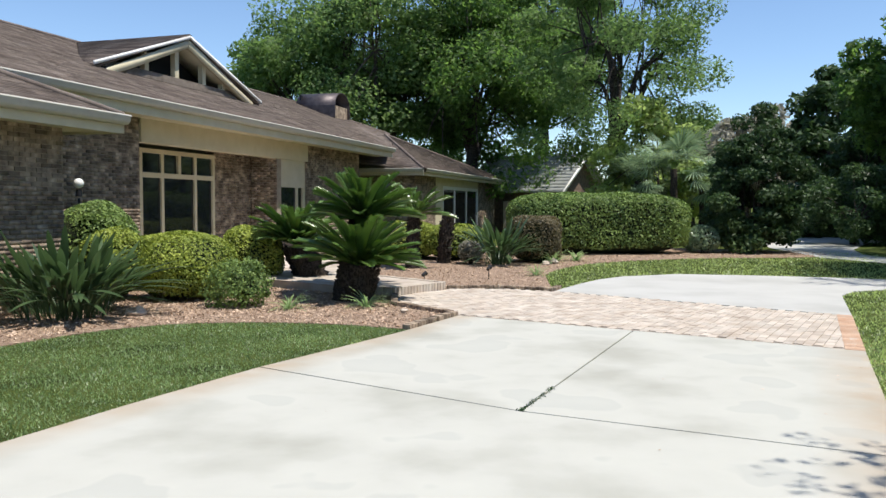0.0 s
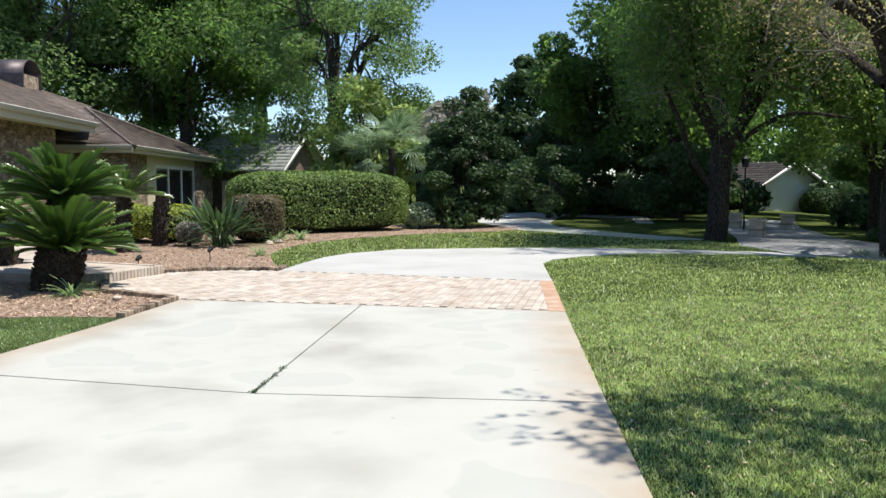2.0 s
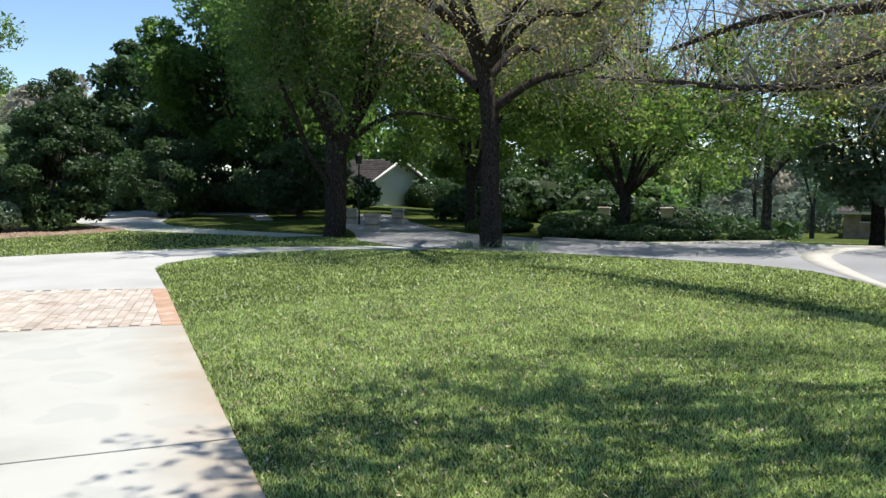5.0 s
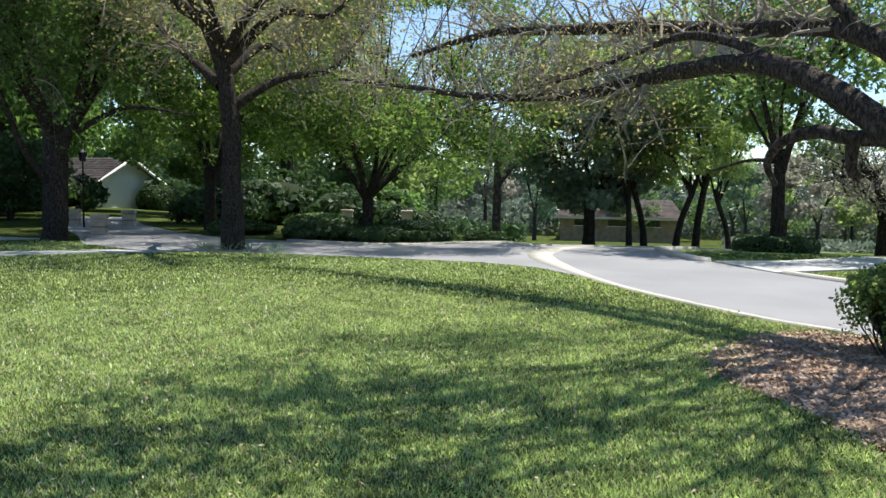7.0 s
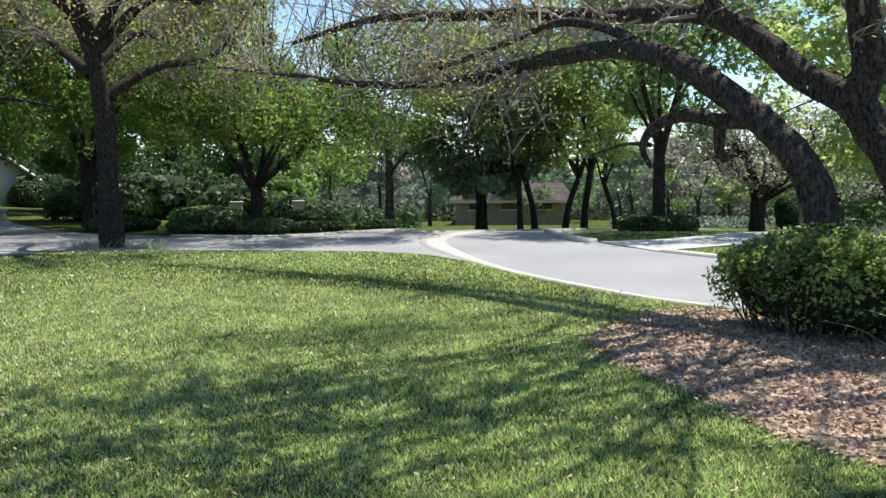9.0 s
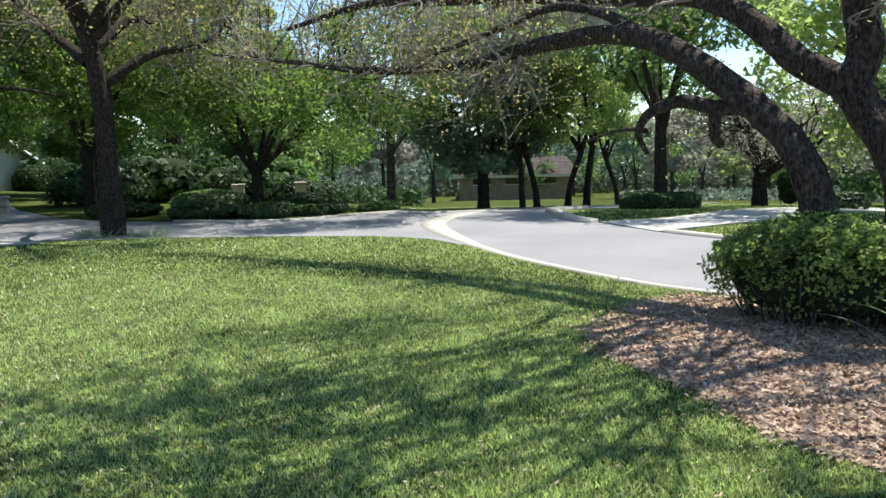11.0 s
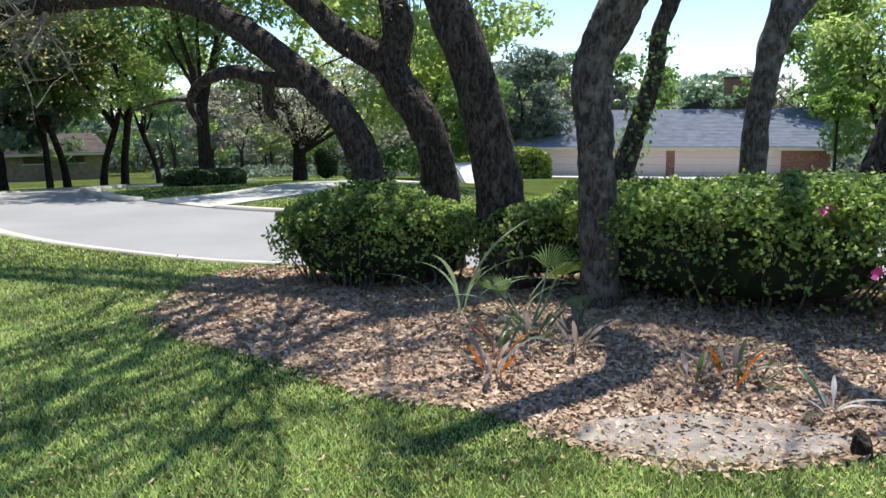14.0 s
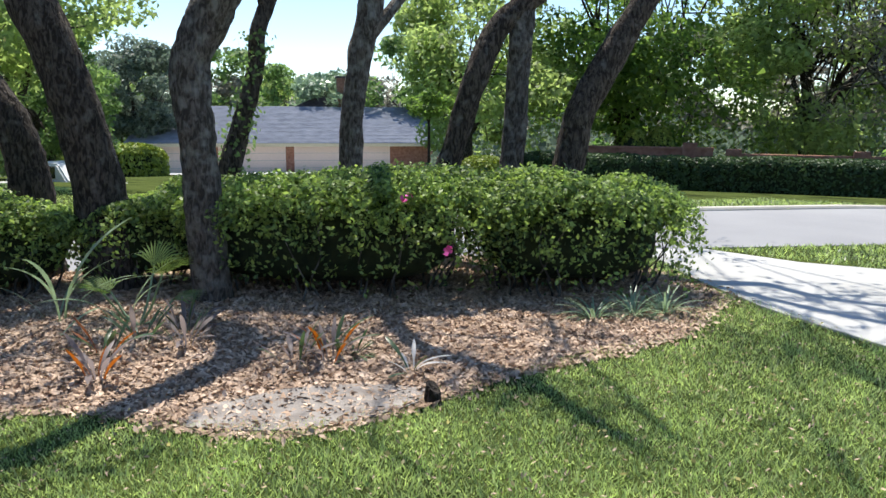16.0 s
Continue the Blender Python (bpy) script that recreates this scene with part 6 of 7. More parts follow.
EDGE = mat("rust_paver", (0.42, 0.25, 0.16), (0.50, 0.36, 0.26), 4.0, 0.85, 0.3, 80.0, per="object", spread=0.15)
RE = np.array([(4.51, 8.5), (5.79, 11.31)])
bm = box(bmesh.new(), -0.10, 0.10, -0.0485, 0.0485, -0.03, 0.0, 0.006)
eb = part("edge_brick", bm, EDGE, pav)
eproto = eb.data
bpy.data.objects.remove(eb)
for q in range(30):
    c = RE[0] + (RE[1] - RE[0]) * (q + 0.5) / 30
    o = new("edge_brick", eproto)
    o.parent = pav
    o.matrix_basis = pose(c[0] - 0.09, c[1] + 0.04, 0.025, 0, 0, ang + 3 + pr.uniform(-1, 1))


def soldier_row(name, line, label, h=0.075, width=0.11, length=0.075):
    """A row of upright edging bricks along a line."""
    root = tagged(empty(name), label, "edging", kind="structure")
    bm = box(bmesh.new(), -length / 2 + 0.004, length / 2 - 0.004, -width / 2, width / 2, -0.06, h, 0.006)
    p = part("brick", bm, M_BRICK, root)
    me_ = p.data
    bpy.data.objects.remove(p)
    P = smooth_line(line, 1) if len(line) > 2 else np.array(line, float)
    for (x0, y0), (x1, y1) in zip(P[:-1], P[1:]):
        Ls = math.hypot(x1 - x0, y1 - y0)
        m_ = int(Ls / length)
        for q in range(m_):
            t = (q + 0.5) / m_
            o = new("brick", me_)
            o.parent = root
            o.matrix_basis = pose(x0 + (x1 - x0) * t, y0 + (y1 - y0) * t, pr.uniform(-0.006, 0.006), 0, 0, math.degrees(math.atan2(y1 - y0, x1 - x0)) + pr.uniform(-2, 2))


soldier_row("edging", [(-0.45, 9.85), (0.17, 11.15)], "brown brick edging of the mulch bed")
soldier_row("edging", [(0.12, 11.2), (-0.74, 12.25), (-0.80, 13.4)], "brown brick edging of the mulch bed")
soldier_row("edging", [(0.08, 14.66), (1.0, 14.8), (1.98, 14.37), (2.15, 14.85)], "brown brick edging of the far bed")

WALKWAY = [(-0.78, 13.5), (0.02, 14.5), (-1.5, 16.0), (-2.5, 18.8), (-4.4, 17.2), (-3.6, 15.2), (-1.6, 13.72)]
step = tagged(slab("front_step", WALKWAY, -0.05, 0.142, M_PAVER_J), "raised brick walk that leads to the porch", "step", kind="structure")
bm = box(bmesh.new(), -0.034, 0.034, -0.05, 0.05, -0.02, 0.152, 0.006)
p = part("brick", bm, M_PAVER, step)
sp = p.data
bpy.data.objects.remove(p)
for (x0, y0), (x1, y1) in (((-0.78, 13.5), (0.02, 14.5)), ((-1.6, 13.72), (-0.78, 13.5)), ((0.02, 14.5), (-1.5, 16.0))):
    Ls = math.hypot(x1 - x0, y1 - y0)
    m_ = int(Ls / 0.076)
    for q in range(m_):
        t = (q + 0.5) / m_
        o = new("brick", sp)
        o.parent = step
        o.matrix_basis = pose(x0 + (x1 - x0) * t, y0 + (y1 - y0) * t, 0.006, 0, 0, math.degrees(math.atan2(y1 - y0, x1 - x0)) + pr.uniform(-1, 1))

# ---------- cycads, strap-leaved clumps ----------
def frond_mesh(seed, length=1.15):
    """One feathery cycad frond, along +x, arching down."""
    g = np.random.default_rng(seed)
    arr = []
    t = np.linspace(0, 1, 12)
    line = np.stack([length * t * (1 - 0.08 * t), 0 * t, length * (0.10 * t - 0.24 * t ** 2)], -1)
    arr.append(tube_arrays(line, np.linspace(0.013, 0.003, 12), 4))
    st_ = np.linspace(0.10, 1.0, 46)
    mid_ = np.stack([np.interp(st_, t, line[:, q]) for q in range(3)], -1)
    V, F = [v for v in mid_], []
    for k_ in range(45):
        s_, p = st_[k_], mid_[k_]
        ln = length * 0.155 * (1.0 - 0.55 * abs(s_ - 0.45) ** 1.2) * (0.55 if s_ > 0.93 else 1)
        for sd in (-1, 1):
            d = np.array([0.55, sd * 0.8, 0.28 + g.normal(0, 0.05)])
            d /= np.linalg.norm(d)
            q0 = len(V)
            V += [p + d * ln * 0.6 - np.array([0.012, 0, 0]), p + d * ln + np.array([0.01, 0, -0.02])]
            F.append([k_, q0, q0 + 1, k_ + 1])
    arr.append((np.array(V), np.array(F)))
    return quick_mesh("frond", *join(arr))


FRONDS = [frond_mesh(1), frond_mesh(2, 1.0)]
for m_ in FRONDS:
    m_.materials.append(L_CYCAD)


def cycad(x, y, h, r, n, label, seed, scale=1.0, lean=(0, 0), low=-0.15):
    g = random.Random(seed)
    root = tagged(empty("cycad", pose(x, y, 0)), label, "cycad", "cycads by the walk")
    P = smooth_line([(0, 0, -0.05), (lean[0] * 0.4, lean[1] * 0.4, h * 0.5), (lean[0], lean[1], h)], 8)
    rad = [r * (1 + 0.10 * (i % 2)) for i in range(len(P))]
    quick("trunk", *tube_arrays(P, rad, 16, 0.10, seed), M_DKBARK, root)
    stubs = []
    for i in range(70):
        a, z = g.uniform(0, 6.28), g.uniform(0.1, h)
        k_ = z / h
        c = np.array([lean[0] * k_ + math.cos(a) * r * 0.95, lean[1] * k_ + math.sin(a) * r * 0.95, z])
        d = np.array([math.cos(a), math.sin(a), 0.7])
        stubs.append(tube_arrays(np.array([c, c + d * 0.035, c + d * 0.07]), [0.03, 0.025, 0.008], 4))
    tagged(quick("leaf_base", *join(stubs), M_DKBARK, root), kind="stuff")
    for i in range(n):
        a = i * 137.5 + g.uniform(-12, 12)
        up = -14 - 58 * (i / n) + g.uniform(-8, 8)
        o = new("frond", FRONDS[i % 2])
        o.parent = root
        s = scale * g.uniform(0.85, 1.1)
        o.matrix_basis = pose(lean[0], lean[1], h) @ pose(0, 0, 0, 0, 0, a) @ pose(r * 0.3, 0, 0.02, g.uniform(-12, 12), up + 8, 0) @ Matrix.Diagonal((s, s, s, 1))
    return root


cycad(-1.45, 12.85, 0.55, 0.30, 64, "sago palm with arching green fronds in the bed", 31, 1.0, (0.12, 0.05))
cycad(-1.62, 13.65, 1.25, 0.2, 64, "taller sago palm head above the others", 32, 1.0, (0.25, 0.1))
cycad(-2.55, 15.8, 0.75, 0.28, 56, "leaning sago palm by the brick walk", 33, 0.95, (-0.35, 0.0))
cycad(-0.75, 19.4, 1.25, 0.15, 24, "slim sago palm in the far bed", 34, 0.95, (0.05, 0))
cycad(0.02, 21.2, 1.3, 0.16, 0, "bare pruned sago palm trunk in the bed", 35, 1.0, (0.12, 0))


def blade_mesh(length, width, stem, bend, seed):
    """A long paddle leaf on a stalk, upright, bending over."""
    t = np.linspace(0, 1, 12)
    line = np.stack([bend * t ** 2.2, 0 * t, length * (t - 0.25 * bend * t ** 3)], -1)
    w = np.where(t < stem, 0.010, width * np.sin(np.pi * np.clip((t - stem) / (1 - stem), 0, 1)) ** 0.7 + 0.004)
    V = []
    for q in range(12):
        V += [line[q] + np.array([0.3 * w[q], -w[q], 0]), line[q], line[q] + np.array([0.3 * w[q], w[q], 0])]
    F = []
    for q in range(11):
        a0 = q * 3
        F += [[a0, a0 + 1, a0 + 4, a0 + 3], [a0 + 1, a0 + 2, a0 + 5, a0 + 4]]
    return quick_mesh("leaf", V, F, True)


STR = [blade_mesh(1.2, 0.040, 0.45, 0.3, 1), blade_mesh(1.1, 0.042, 0.4, 0.55, 2), blade_mesh(0.95, 0.038, 0.35, 0.85, 3)]
LIR = [blade_mesh(0.32, 0.007, 0.05, 0.22, 4), blade_mesh(0.26, 0.006, 0.05, 0.34, 5)]
TIL = [blade_mesh(0.5, 0.024, 0.3, 0.14, 6), blade_mesh(0.42, 0.028, 0.3, 0.34, 7)]
GRN = [blade_mesh(1.0, 0.018, 0.2, 0.6, 8), blade_mesh(0.85, 0.015, 0.2, 0.8, 9)]


def clump(name, label, x, y, meshes, material, n, spread, tilt, seed, scale=1.0, category="plant", group="", z=0.0, second=None, leafname="leaf"):
    g = random.Random(seed)
    root = tagged(empty(name, pose(x, y, z)), label, category, group)
    own = {}
    for i in range(n):
        src = meshes[i % len(meshes)]
        mt = second if second and i % 4 == 0 else material
        if (src.name, mt.name) not in own:
            c = src.copy()
            c.materials.append(mt)
            own[(src.name, mt.name)] = c
        o = new(leafname, own[(src.name, mt.name)])
        o.parent = root
        a = g.uniform(0, 360)
        r = spread * math.sqrt(g.random())
        s = scale * g.uniform(0.7, 1.1)
        o.matrix_basis = pose(r * math.cos(radians(a)), r * math.sin(radians(a)), 0, 0, 0, a + g.uniform(-30, 30)) @ pose(0, 0, 0, g.uniform(-6, 6), g.uniform(0, tilt), 0) @ Matrix.Diagonal((s, s, s, 1))
    return root


clump("strap_plant", "large clump of dark paddle-leaved bird-of-paradise", -5.15, 10.9, STR, L_STREL, 250, 0.62, 36, 41, 1.08)
clump("strap_plant", "clump of grey-green paddle-leaved bird-of-paradise", 1.45, 20.9, STR, L_STREL, 140, 0.32, 40, 42, 1.1)
for n, (x, y) in enumerate(((-2.25, 11.7), (-1.15, 12.0), (2.05, 17.6), (3.1, 22.0), (3.7, 22.3), (2.9, 21.2))):
    clump("liriope", "small tuft of light green grassy leaves", x, y, LIR, L_LIRIOPE, 46, 0.05, 40, 50 + n, 1.0 if n < 3 else 1.3, "grass tuft", "grassy tufts")
for n, (x, y) in enumerate(((4.36, -3.98), (4.22, -4.3), (4.1, -4.55))):
    clump("liriope", "variegated grassy tuft at the hedge's foot", x, y, LIR, L_PALM, 40, 0.06, 50, 60 + n, 0.8, "grass tuft", "grassy tufts")
for n, (x, y) in enumerate(((14.2, 12.0), (14.05, 12.5), (14.35, 11.6), (14.0, 12.9), (14.3, 13.4), (14.15, 11.3))):
    clump("liriope", "pale grassy tuft at the oak's foot", x, y, LIR, L_PALM, 40, 0.16, 50, 70 + n, 0.85, "grass tuft", "grassy tufts")
# garden under the oaks
for n, (x, y, k_, mt, m2) in enumerate(((5.29, -0.52, 9, L_PURPLE, L_RUST), (4.78, -1.58, 9, L_PURPLE, L_STREL), (4.9, -1.93, 8, L_STREL, L_RUST), (4.72, -1.78, 7, L_PURPLE, L_RUST), (5.9, -0.98, 7, L_STREL, L_PURPLE), (5.62, -1.2, 8, L_PURPLE, L_STREL), (5.95, -1.35, 7, L_PURPLE, L_STREL), (5.75, -0.7, 6, L_STREL, L_RUST))):
    clump("canna", "dusky purple and green upright leaves with rusty ones", x, y, TIL, mt, k_ + 4, 0.08, 34, 80 + n, 0.62, "garden plant", "young leafy plants", second=m2)
clump("low_plant", "small glossy green plant in the mulch", 4.72, -1.95, TIL, L_DARK, 16, 0.07, 75, 95, 0.35, "garden plant")
clump("pale_plant", "drooping bleached leaves on a low plant", 4.2, -2.06, TIL, L_MOSS, 9, 0.04, 80, 96, 0.62, "garden plant", second=L_STREL)
clump("grassy_plant", "arching grassy leaves under the oaks", 6.9, -0.75, GRN, L_PALM, 9, 0.12, 45, 97, 0.85, "garden plant")
clump("grassy_plant", "arching pale grassy leaves under the oaks", 6.6, -1.1, GRN, L_PALM, 6, 0.1, 40, 98, 0.7, "garden plant")


def palmetto(x, y, seed):
    g = random.Random(seed)
    r = tagged(empty("palmetto", pose(x, y, 0)), "young fan palm with bright green leaves", "palm")
    for q, (a, up, hh) in enumerate(((200, 50, 0.42), (110, 35, 0.36), (300, 60, 0.38), (30, 30, 0.3), (250, 20, 0.26))):
        d = np.array([math.cos(radians(a)) * math.cos(radians(up)), math.sin(radians(a)) * math.cos(radians(up)), math.sin(radians(up))])
        c = np.array([0, 0, 0.1]) + d * hh
        quick("stalk", *tube_arrays(np.array([(0, 0, 0), d * hh * 0.5, c]), [0.012, 0.01, 0.008], 5), L_PALM, r)
        side = np.cross(d, (0, 0, 1.0))
        side /= np.linalg.norm(side)
        V, F = [], []
        for s_ in np.linspace(-1.1, 1.1, 15):
            w = d * math.cos(s_) + side * math.sin(s_)
            t = side * math.cos(s_) * 0.008 - d * math.sin(s_) * 0.008
            if not V:
                V.append(c)
            k_ = len(V)
            V += [c + w * 0.16 + t, c + w * 0.28 + np.array([0, 0, -0.04]), c + w * 0.16 - t]
            F.append([0, k_, k_ + 1, k_ + 2])
        quick("frond", V, F, L_BRIGHT if q == 1 else L_HEDGE, r)


palmetto(6.35, -1.15, 5)

# azalea hedges at the foot of the oaks
bush("azalea_hedge", "clipped azalea hedge, leafy above and twiggy below", 8.32, -0.35, 1.15, 0.62, 0.80, 2.9, 34000, 0.026, L_AZALEA, yaw=72, seed=90, lump=0.16, deep=0.26, group="azalea hedges", bare=0.62, wob=0.5, stems=60, tilt=0.8, tuft=0.028)
bush("azalea_hedge", "broad clipped azalea hedge with a few pink flowers", 6.75, -3.1, 1.5, 1.0, 1.0, 3.4, 52000, 0.027, L_AZALEA, yaw=48, seed=91, lump=0.16, deep=0.26, group="azalea hedges", bare=0.62, wob=0.5, stems=60, tilt=0.8, tuft=0.028)
bush("azalea_hedge", "rounded end of a clipped azalea hedge", 5.35, -4.75, 1.1, 0.85, 0.98, 3.2, 40000, 0.027, L_AZALEA, yaw=55, seed=92, lump=0.16, deep=0.26, group="azalea hedges", bare=0.62, wob=0.5, stems=60, tilt=0.8, tuft=0.028)
bush("azalea_hedge", "azalea between the trunks with thin growth", 7.75, -1.9, 0.7, 0.55, 0.86, 2.8, 14000, 0.030, L_AZALEA, yaw=60, seed=93, lump=0.16, deep=0.265, group="azalea hedges", bare=0.62, wob=0.22, stems=18)
gp = np.random.default_rng(9)
for n, (x, y, z) in enumerate(((5.42, -2.95, 0.92), (5.2, -3.2, 0.5))):
    d = gp.normal(0, 0.018, (8, 3)) + np.array([x, y, z])
    V, F = leaf_quads(d, 0.042, gp, 1.1)
    tagged(quick("blossom", V - np.array([x, y, z]), F, M_PINK), "small bright pink azalea blossom in the hedge", "flower", "azalea blossoms").location = (x, y, z)

# ---------- bricks of the house ----------
def brick_field(parent, x0, x1, y, z0, z1, limit=0, along="x", face=-1, seed=1):
    """Bricks of running bond, a little proud of a wall's face."""
    g = random.Random(seed)
    cl, ch_, dp = 0.2, 0.0675, 0.012
    loose, n, row = [], 0, 0
    z = z0 + 0.02
    while z + 0.057 < z1:
        a = x0 - (0.1 if row % 2 else 0.0)
        while a < x1:
            b0, b1 = max(a + 0.005, x0 + 0.003), min(a + cl - 0.005, x1 - 0.003)
            if b1 - b0 > 0.04:
                loose.append((b0, b1, z, z + 0.057, dp * g.uniform(0.6, 1.3)))
            a += cl
        z += ch_
        row += 1
    loose.sort(key=lambda q: -q[2] + abs(q[0] - x1) * 0.3)
    V, F = [], []
    std = None
    for b0, b1, c0, c1, d in loose:
        if limit and n < limit and b1 - b0 > 0.185:
            if std is None:
                bm = box(bmesh.new(), -0.095, 0.095, -0.01, 0.01, -0.0285, 0.0285)
                p = part("brick", bm, M_BRICK, parent)
                std = p.data
                bpy.data.objects.remove(p)
            o = new("brick", std)
            o.parent = parent
            o.location = ((b0 + b1) / 2, y + face * (d - 0.01), (c0 + c1) / 2)
            n += 1
            continue
        k_ = len(V)
        f = y + face * d
        q = [(b0, y), (b1, y), (b1, f), (b0, f)]
        for zz in (c0, c1):
            V += [(u, w, zz) if along == "x" else (w, u, zz) for u, w in q]
        F += [[k_ + 2, k_ + 3, k_ + 7, k_ + 6], [k_ + 4, k_ + 5, k_ + 6, k_ + 7], [k_ + 3, k_ + 2, k_ + 1, k_ + 0], [k_ + 1, k_ + 2, k_ + 6, k_ + 5], [k_ + 3, k_, k_ + 4, k_ + 7]]
    if V:
        tagged(quick("bricks", V, F, M_BRICK_J, parent), kind="stuff")


brick_field(house, 6.5, 9.93, 8.70, 0, 2.66, 120, seed=1)
brick_field(house, 9.93, 13.85, 10.30, 0, 3.26, 120, seed=2)
brick_field(house, 17.85, 19.66, 11.10, 0.15, 3.0, seed=3)
brick_field(house, 10.3, 11.1, 19.66, 0.15, 3.0, along="y", seed=4)
brick_field(house, 21.40, 25.50, 10.30, 0, 3.26, 60, seed=5)
brick_field(house, 28.75, 31.45, 9.35, 0, 2.68, seed=6)
brick_field(house, 9.35, 14.2, 28.75, 0, 2.68, along="y", seed=7)
brick_field(house, 38.9, 42.6, 9.35, 0, 2.68, seed=8)

# ---------- grass, chips, litter ----------
DRIVE_ALL = [(-0.5, 9.62), (-1.13, 8.49), (-2.38, 6.05), (-3.6, 3.2), (-5.0, -0.5), (-6.0, -4.0), (-5.0, -8.0), (-1.0, -9.4), (2.4, -8.6), (3.75, -7.9), (5.8, -7.6), (6.1, -6.9), (4.6, -5.85), (2.35, -4.85), (0.4, -3.9), (-0.3, -2.6), (0.6, -0.3), (2.86, 4.83), (4.51, 8.5), (5.8, 11.33), (6.95, 13.95), (7.5, 14.6), (8.4, 15.05), (9.8, 15.3), (10.9, 15.05), (12.0, 14.25), (13.1, 13.2), (13.2, 14.3), (12.0, 15.3), (9.97, 16.85), (8.3, 17.5), (6.93, 17.85), (5.3, 18.1), (3.9, 17.4), (3.2, 16.6), (2.61, 15.57), (1.99, 14.33), (0.04, 14.6), (-0.78, 13.5), (-0.7, 12.2), (0.21, 11.1)]
APRON = [(17.66, 2.9), (15.85, 1.6), (17.3, 0.4), (19.5, -1.5), (26.0, -5.0), (27.0, -3.2), (22.0, -0.6), (18.6, 1.6)]
STREET = near_kerb + lane_far + far_kerb
BEDS = [[(float(x), float(y)) for x, y in smooth_line(np.array(b + b[:1]), 3)[:-1]] for b in (BED1, BED2, BED3)]
mid3 = np.array(BEDS[2]).mean(0)
B3 = np.array(BEDS[2]) - mid3
BED3_OUT = (mid3 + B3 * 1.025).tolist()


def lawn_points(n, x0, x1, y0, y1, seed, near=None):
    g = np.random.default_rng(seed)
    X, Y = g.uniform(x0, x1, n), g.uniform(y0, y1, n)
    keep = ~inside(DRIVE_ALL, X, Y) & ~inside(STREET, X, Y) & ~inside(APRON, X, Y)
    for b in BEDS[:2]:
        keep &= ~inside(b, X, Y)
    # grass creeps in unevenly at the bed under the oaks
    s_ = 1 - 0.10 * np.clip(0.4 + 0.5 * np.sin(X * 3.1 + np.sin(Y * 2.3)) * np.sin(Y * 2.7 + 1.0) + 0.5 * g.normal(0, 0.5, n), 0, 1)
    keep &= ~inside(BEDS[2], mid3[0] + (X - mid3[0]) / s_, mid3[1] + (Y - mid3[1]) / s_)
    return X[keep], Y[keep], g


def blades(name, n, x0, x1, y0, y1, seed, h, w, label, thin=None, mt=None):
    X, Y, g = lawn_points(n, x0, x1, y0, y1, seed)
    if thin is not None:
        d = np.hypot(X - 0.4, Y - 0.8)
        k_ = g.random(len(X)) < np.clip(thin / d, 0, 1) ** 1.4
        X, Y = X[k_], Y[k_]
    n = len(X)
    d = np.hypot(X - 0.4, Y - 0.8)
    patch = np.sin(X * 1.7 + 1.3 * np.sin(Y * 0.9)) * np.sin(Y * 1.9 + np.sin(X * 1.1))
    H = h * (0.75 + 0.5 * g.random(n)) * (1 + 0.2 * patch)
    W = w * (0.7 + 0.6 * g.random(n)) * (1 + 0.05 * d)
    a = g.uniform(0, 2 * np.pi, n)
    lean = g.uniform(0.2, 1.4, n) * H
    b = a + np.pi / 2 + g.normal(0, 0.6, n)
    B = np.stack([X, Y, fall(X, Y)], -1)
    S = np.stack([np.cos(a), np.sin(a), 0 * a], -1) * W[:, None] / 2
    T = B + np.stack([np.cos(b) * lean, np.sin(b) * lean, H], -1)
    V = np.stack([B - S, B + S, T], 1).reshape(-1, 3)
    ob = quick(name, V, np.arange(3 * n).reshape(-1, 3), mt or M_BLADE)
    return tagged(ob, label, "grass", kind="stuff")


blades("grass", 950000, -1.0, 10.0, -7.0, 9.0, 21, 0.030, 0.0062, "short green lawn blades beside the drive", 4.0)
blades("grass", 260000, 4.0, 15.0, 1.0, 17.5, 22, 0.032, 0.009, "short green lawn blades towards the street", 6.5)
blades("grass", 120000, -8.0, 0.5, 4.0, 11.0, 23, 0.022, 0.0075, "deep green lawn blades before the bed", 9.0, M_BLADE_L)
blades("grass", 50000, 1.5, 14.0, 14.0, 27.0, 24, 0.036, 0.012, "short green lawn blades past the drive", 14.0)
blades("grass", 40000, 2.0, 9.0, -15.0, -6.0, 25, 0.05, 0.012, "short green verge blades by the street", 10.0)

blades("grass", 90000, 12.0, 31.0, -4.5, 12.0, 26, 0.028, 0.012, "short green grass on the island and far verge", 16.0)


def scatter(name, polys, n, size, material, seed, label, z=0.018, flat=0.5, stretch=2.0):
    g = np.random.default_rng(seed)
    out = []
    for poly, share in polys:
        P = np.array(poly)
        lo, hi = P.min(0), P.max(0)
        X, Y = g.uniform(lo[0], hi[0], int(n * share * 2.2)), g.uniform(lo[1], hi[1], int(n * share * 2.2))
        k_ = inside(poly, X, Y) & (~inside(SAND, X, Y) | (g.random(len(X)) < 0.42))
        out.append(np.stack([X[k_], Y[k_], np.full(k_.sum(), z)], -1)[:int(n * share)])
    C = np.vstack(out)
    C[:, 2] += g.random(len(C)) * size * 0.35
    V, F = leaf_quads(C, size, g, stretch, np.tile([0, 0, 1.0], (len(C), 1)), flat, 0.6)
    return tagged(quick(name, V, F, material), label, "mulch", kind="stuff")


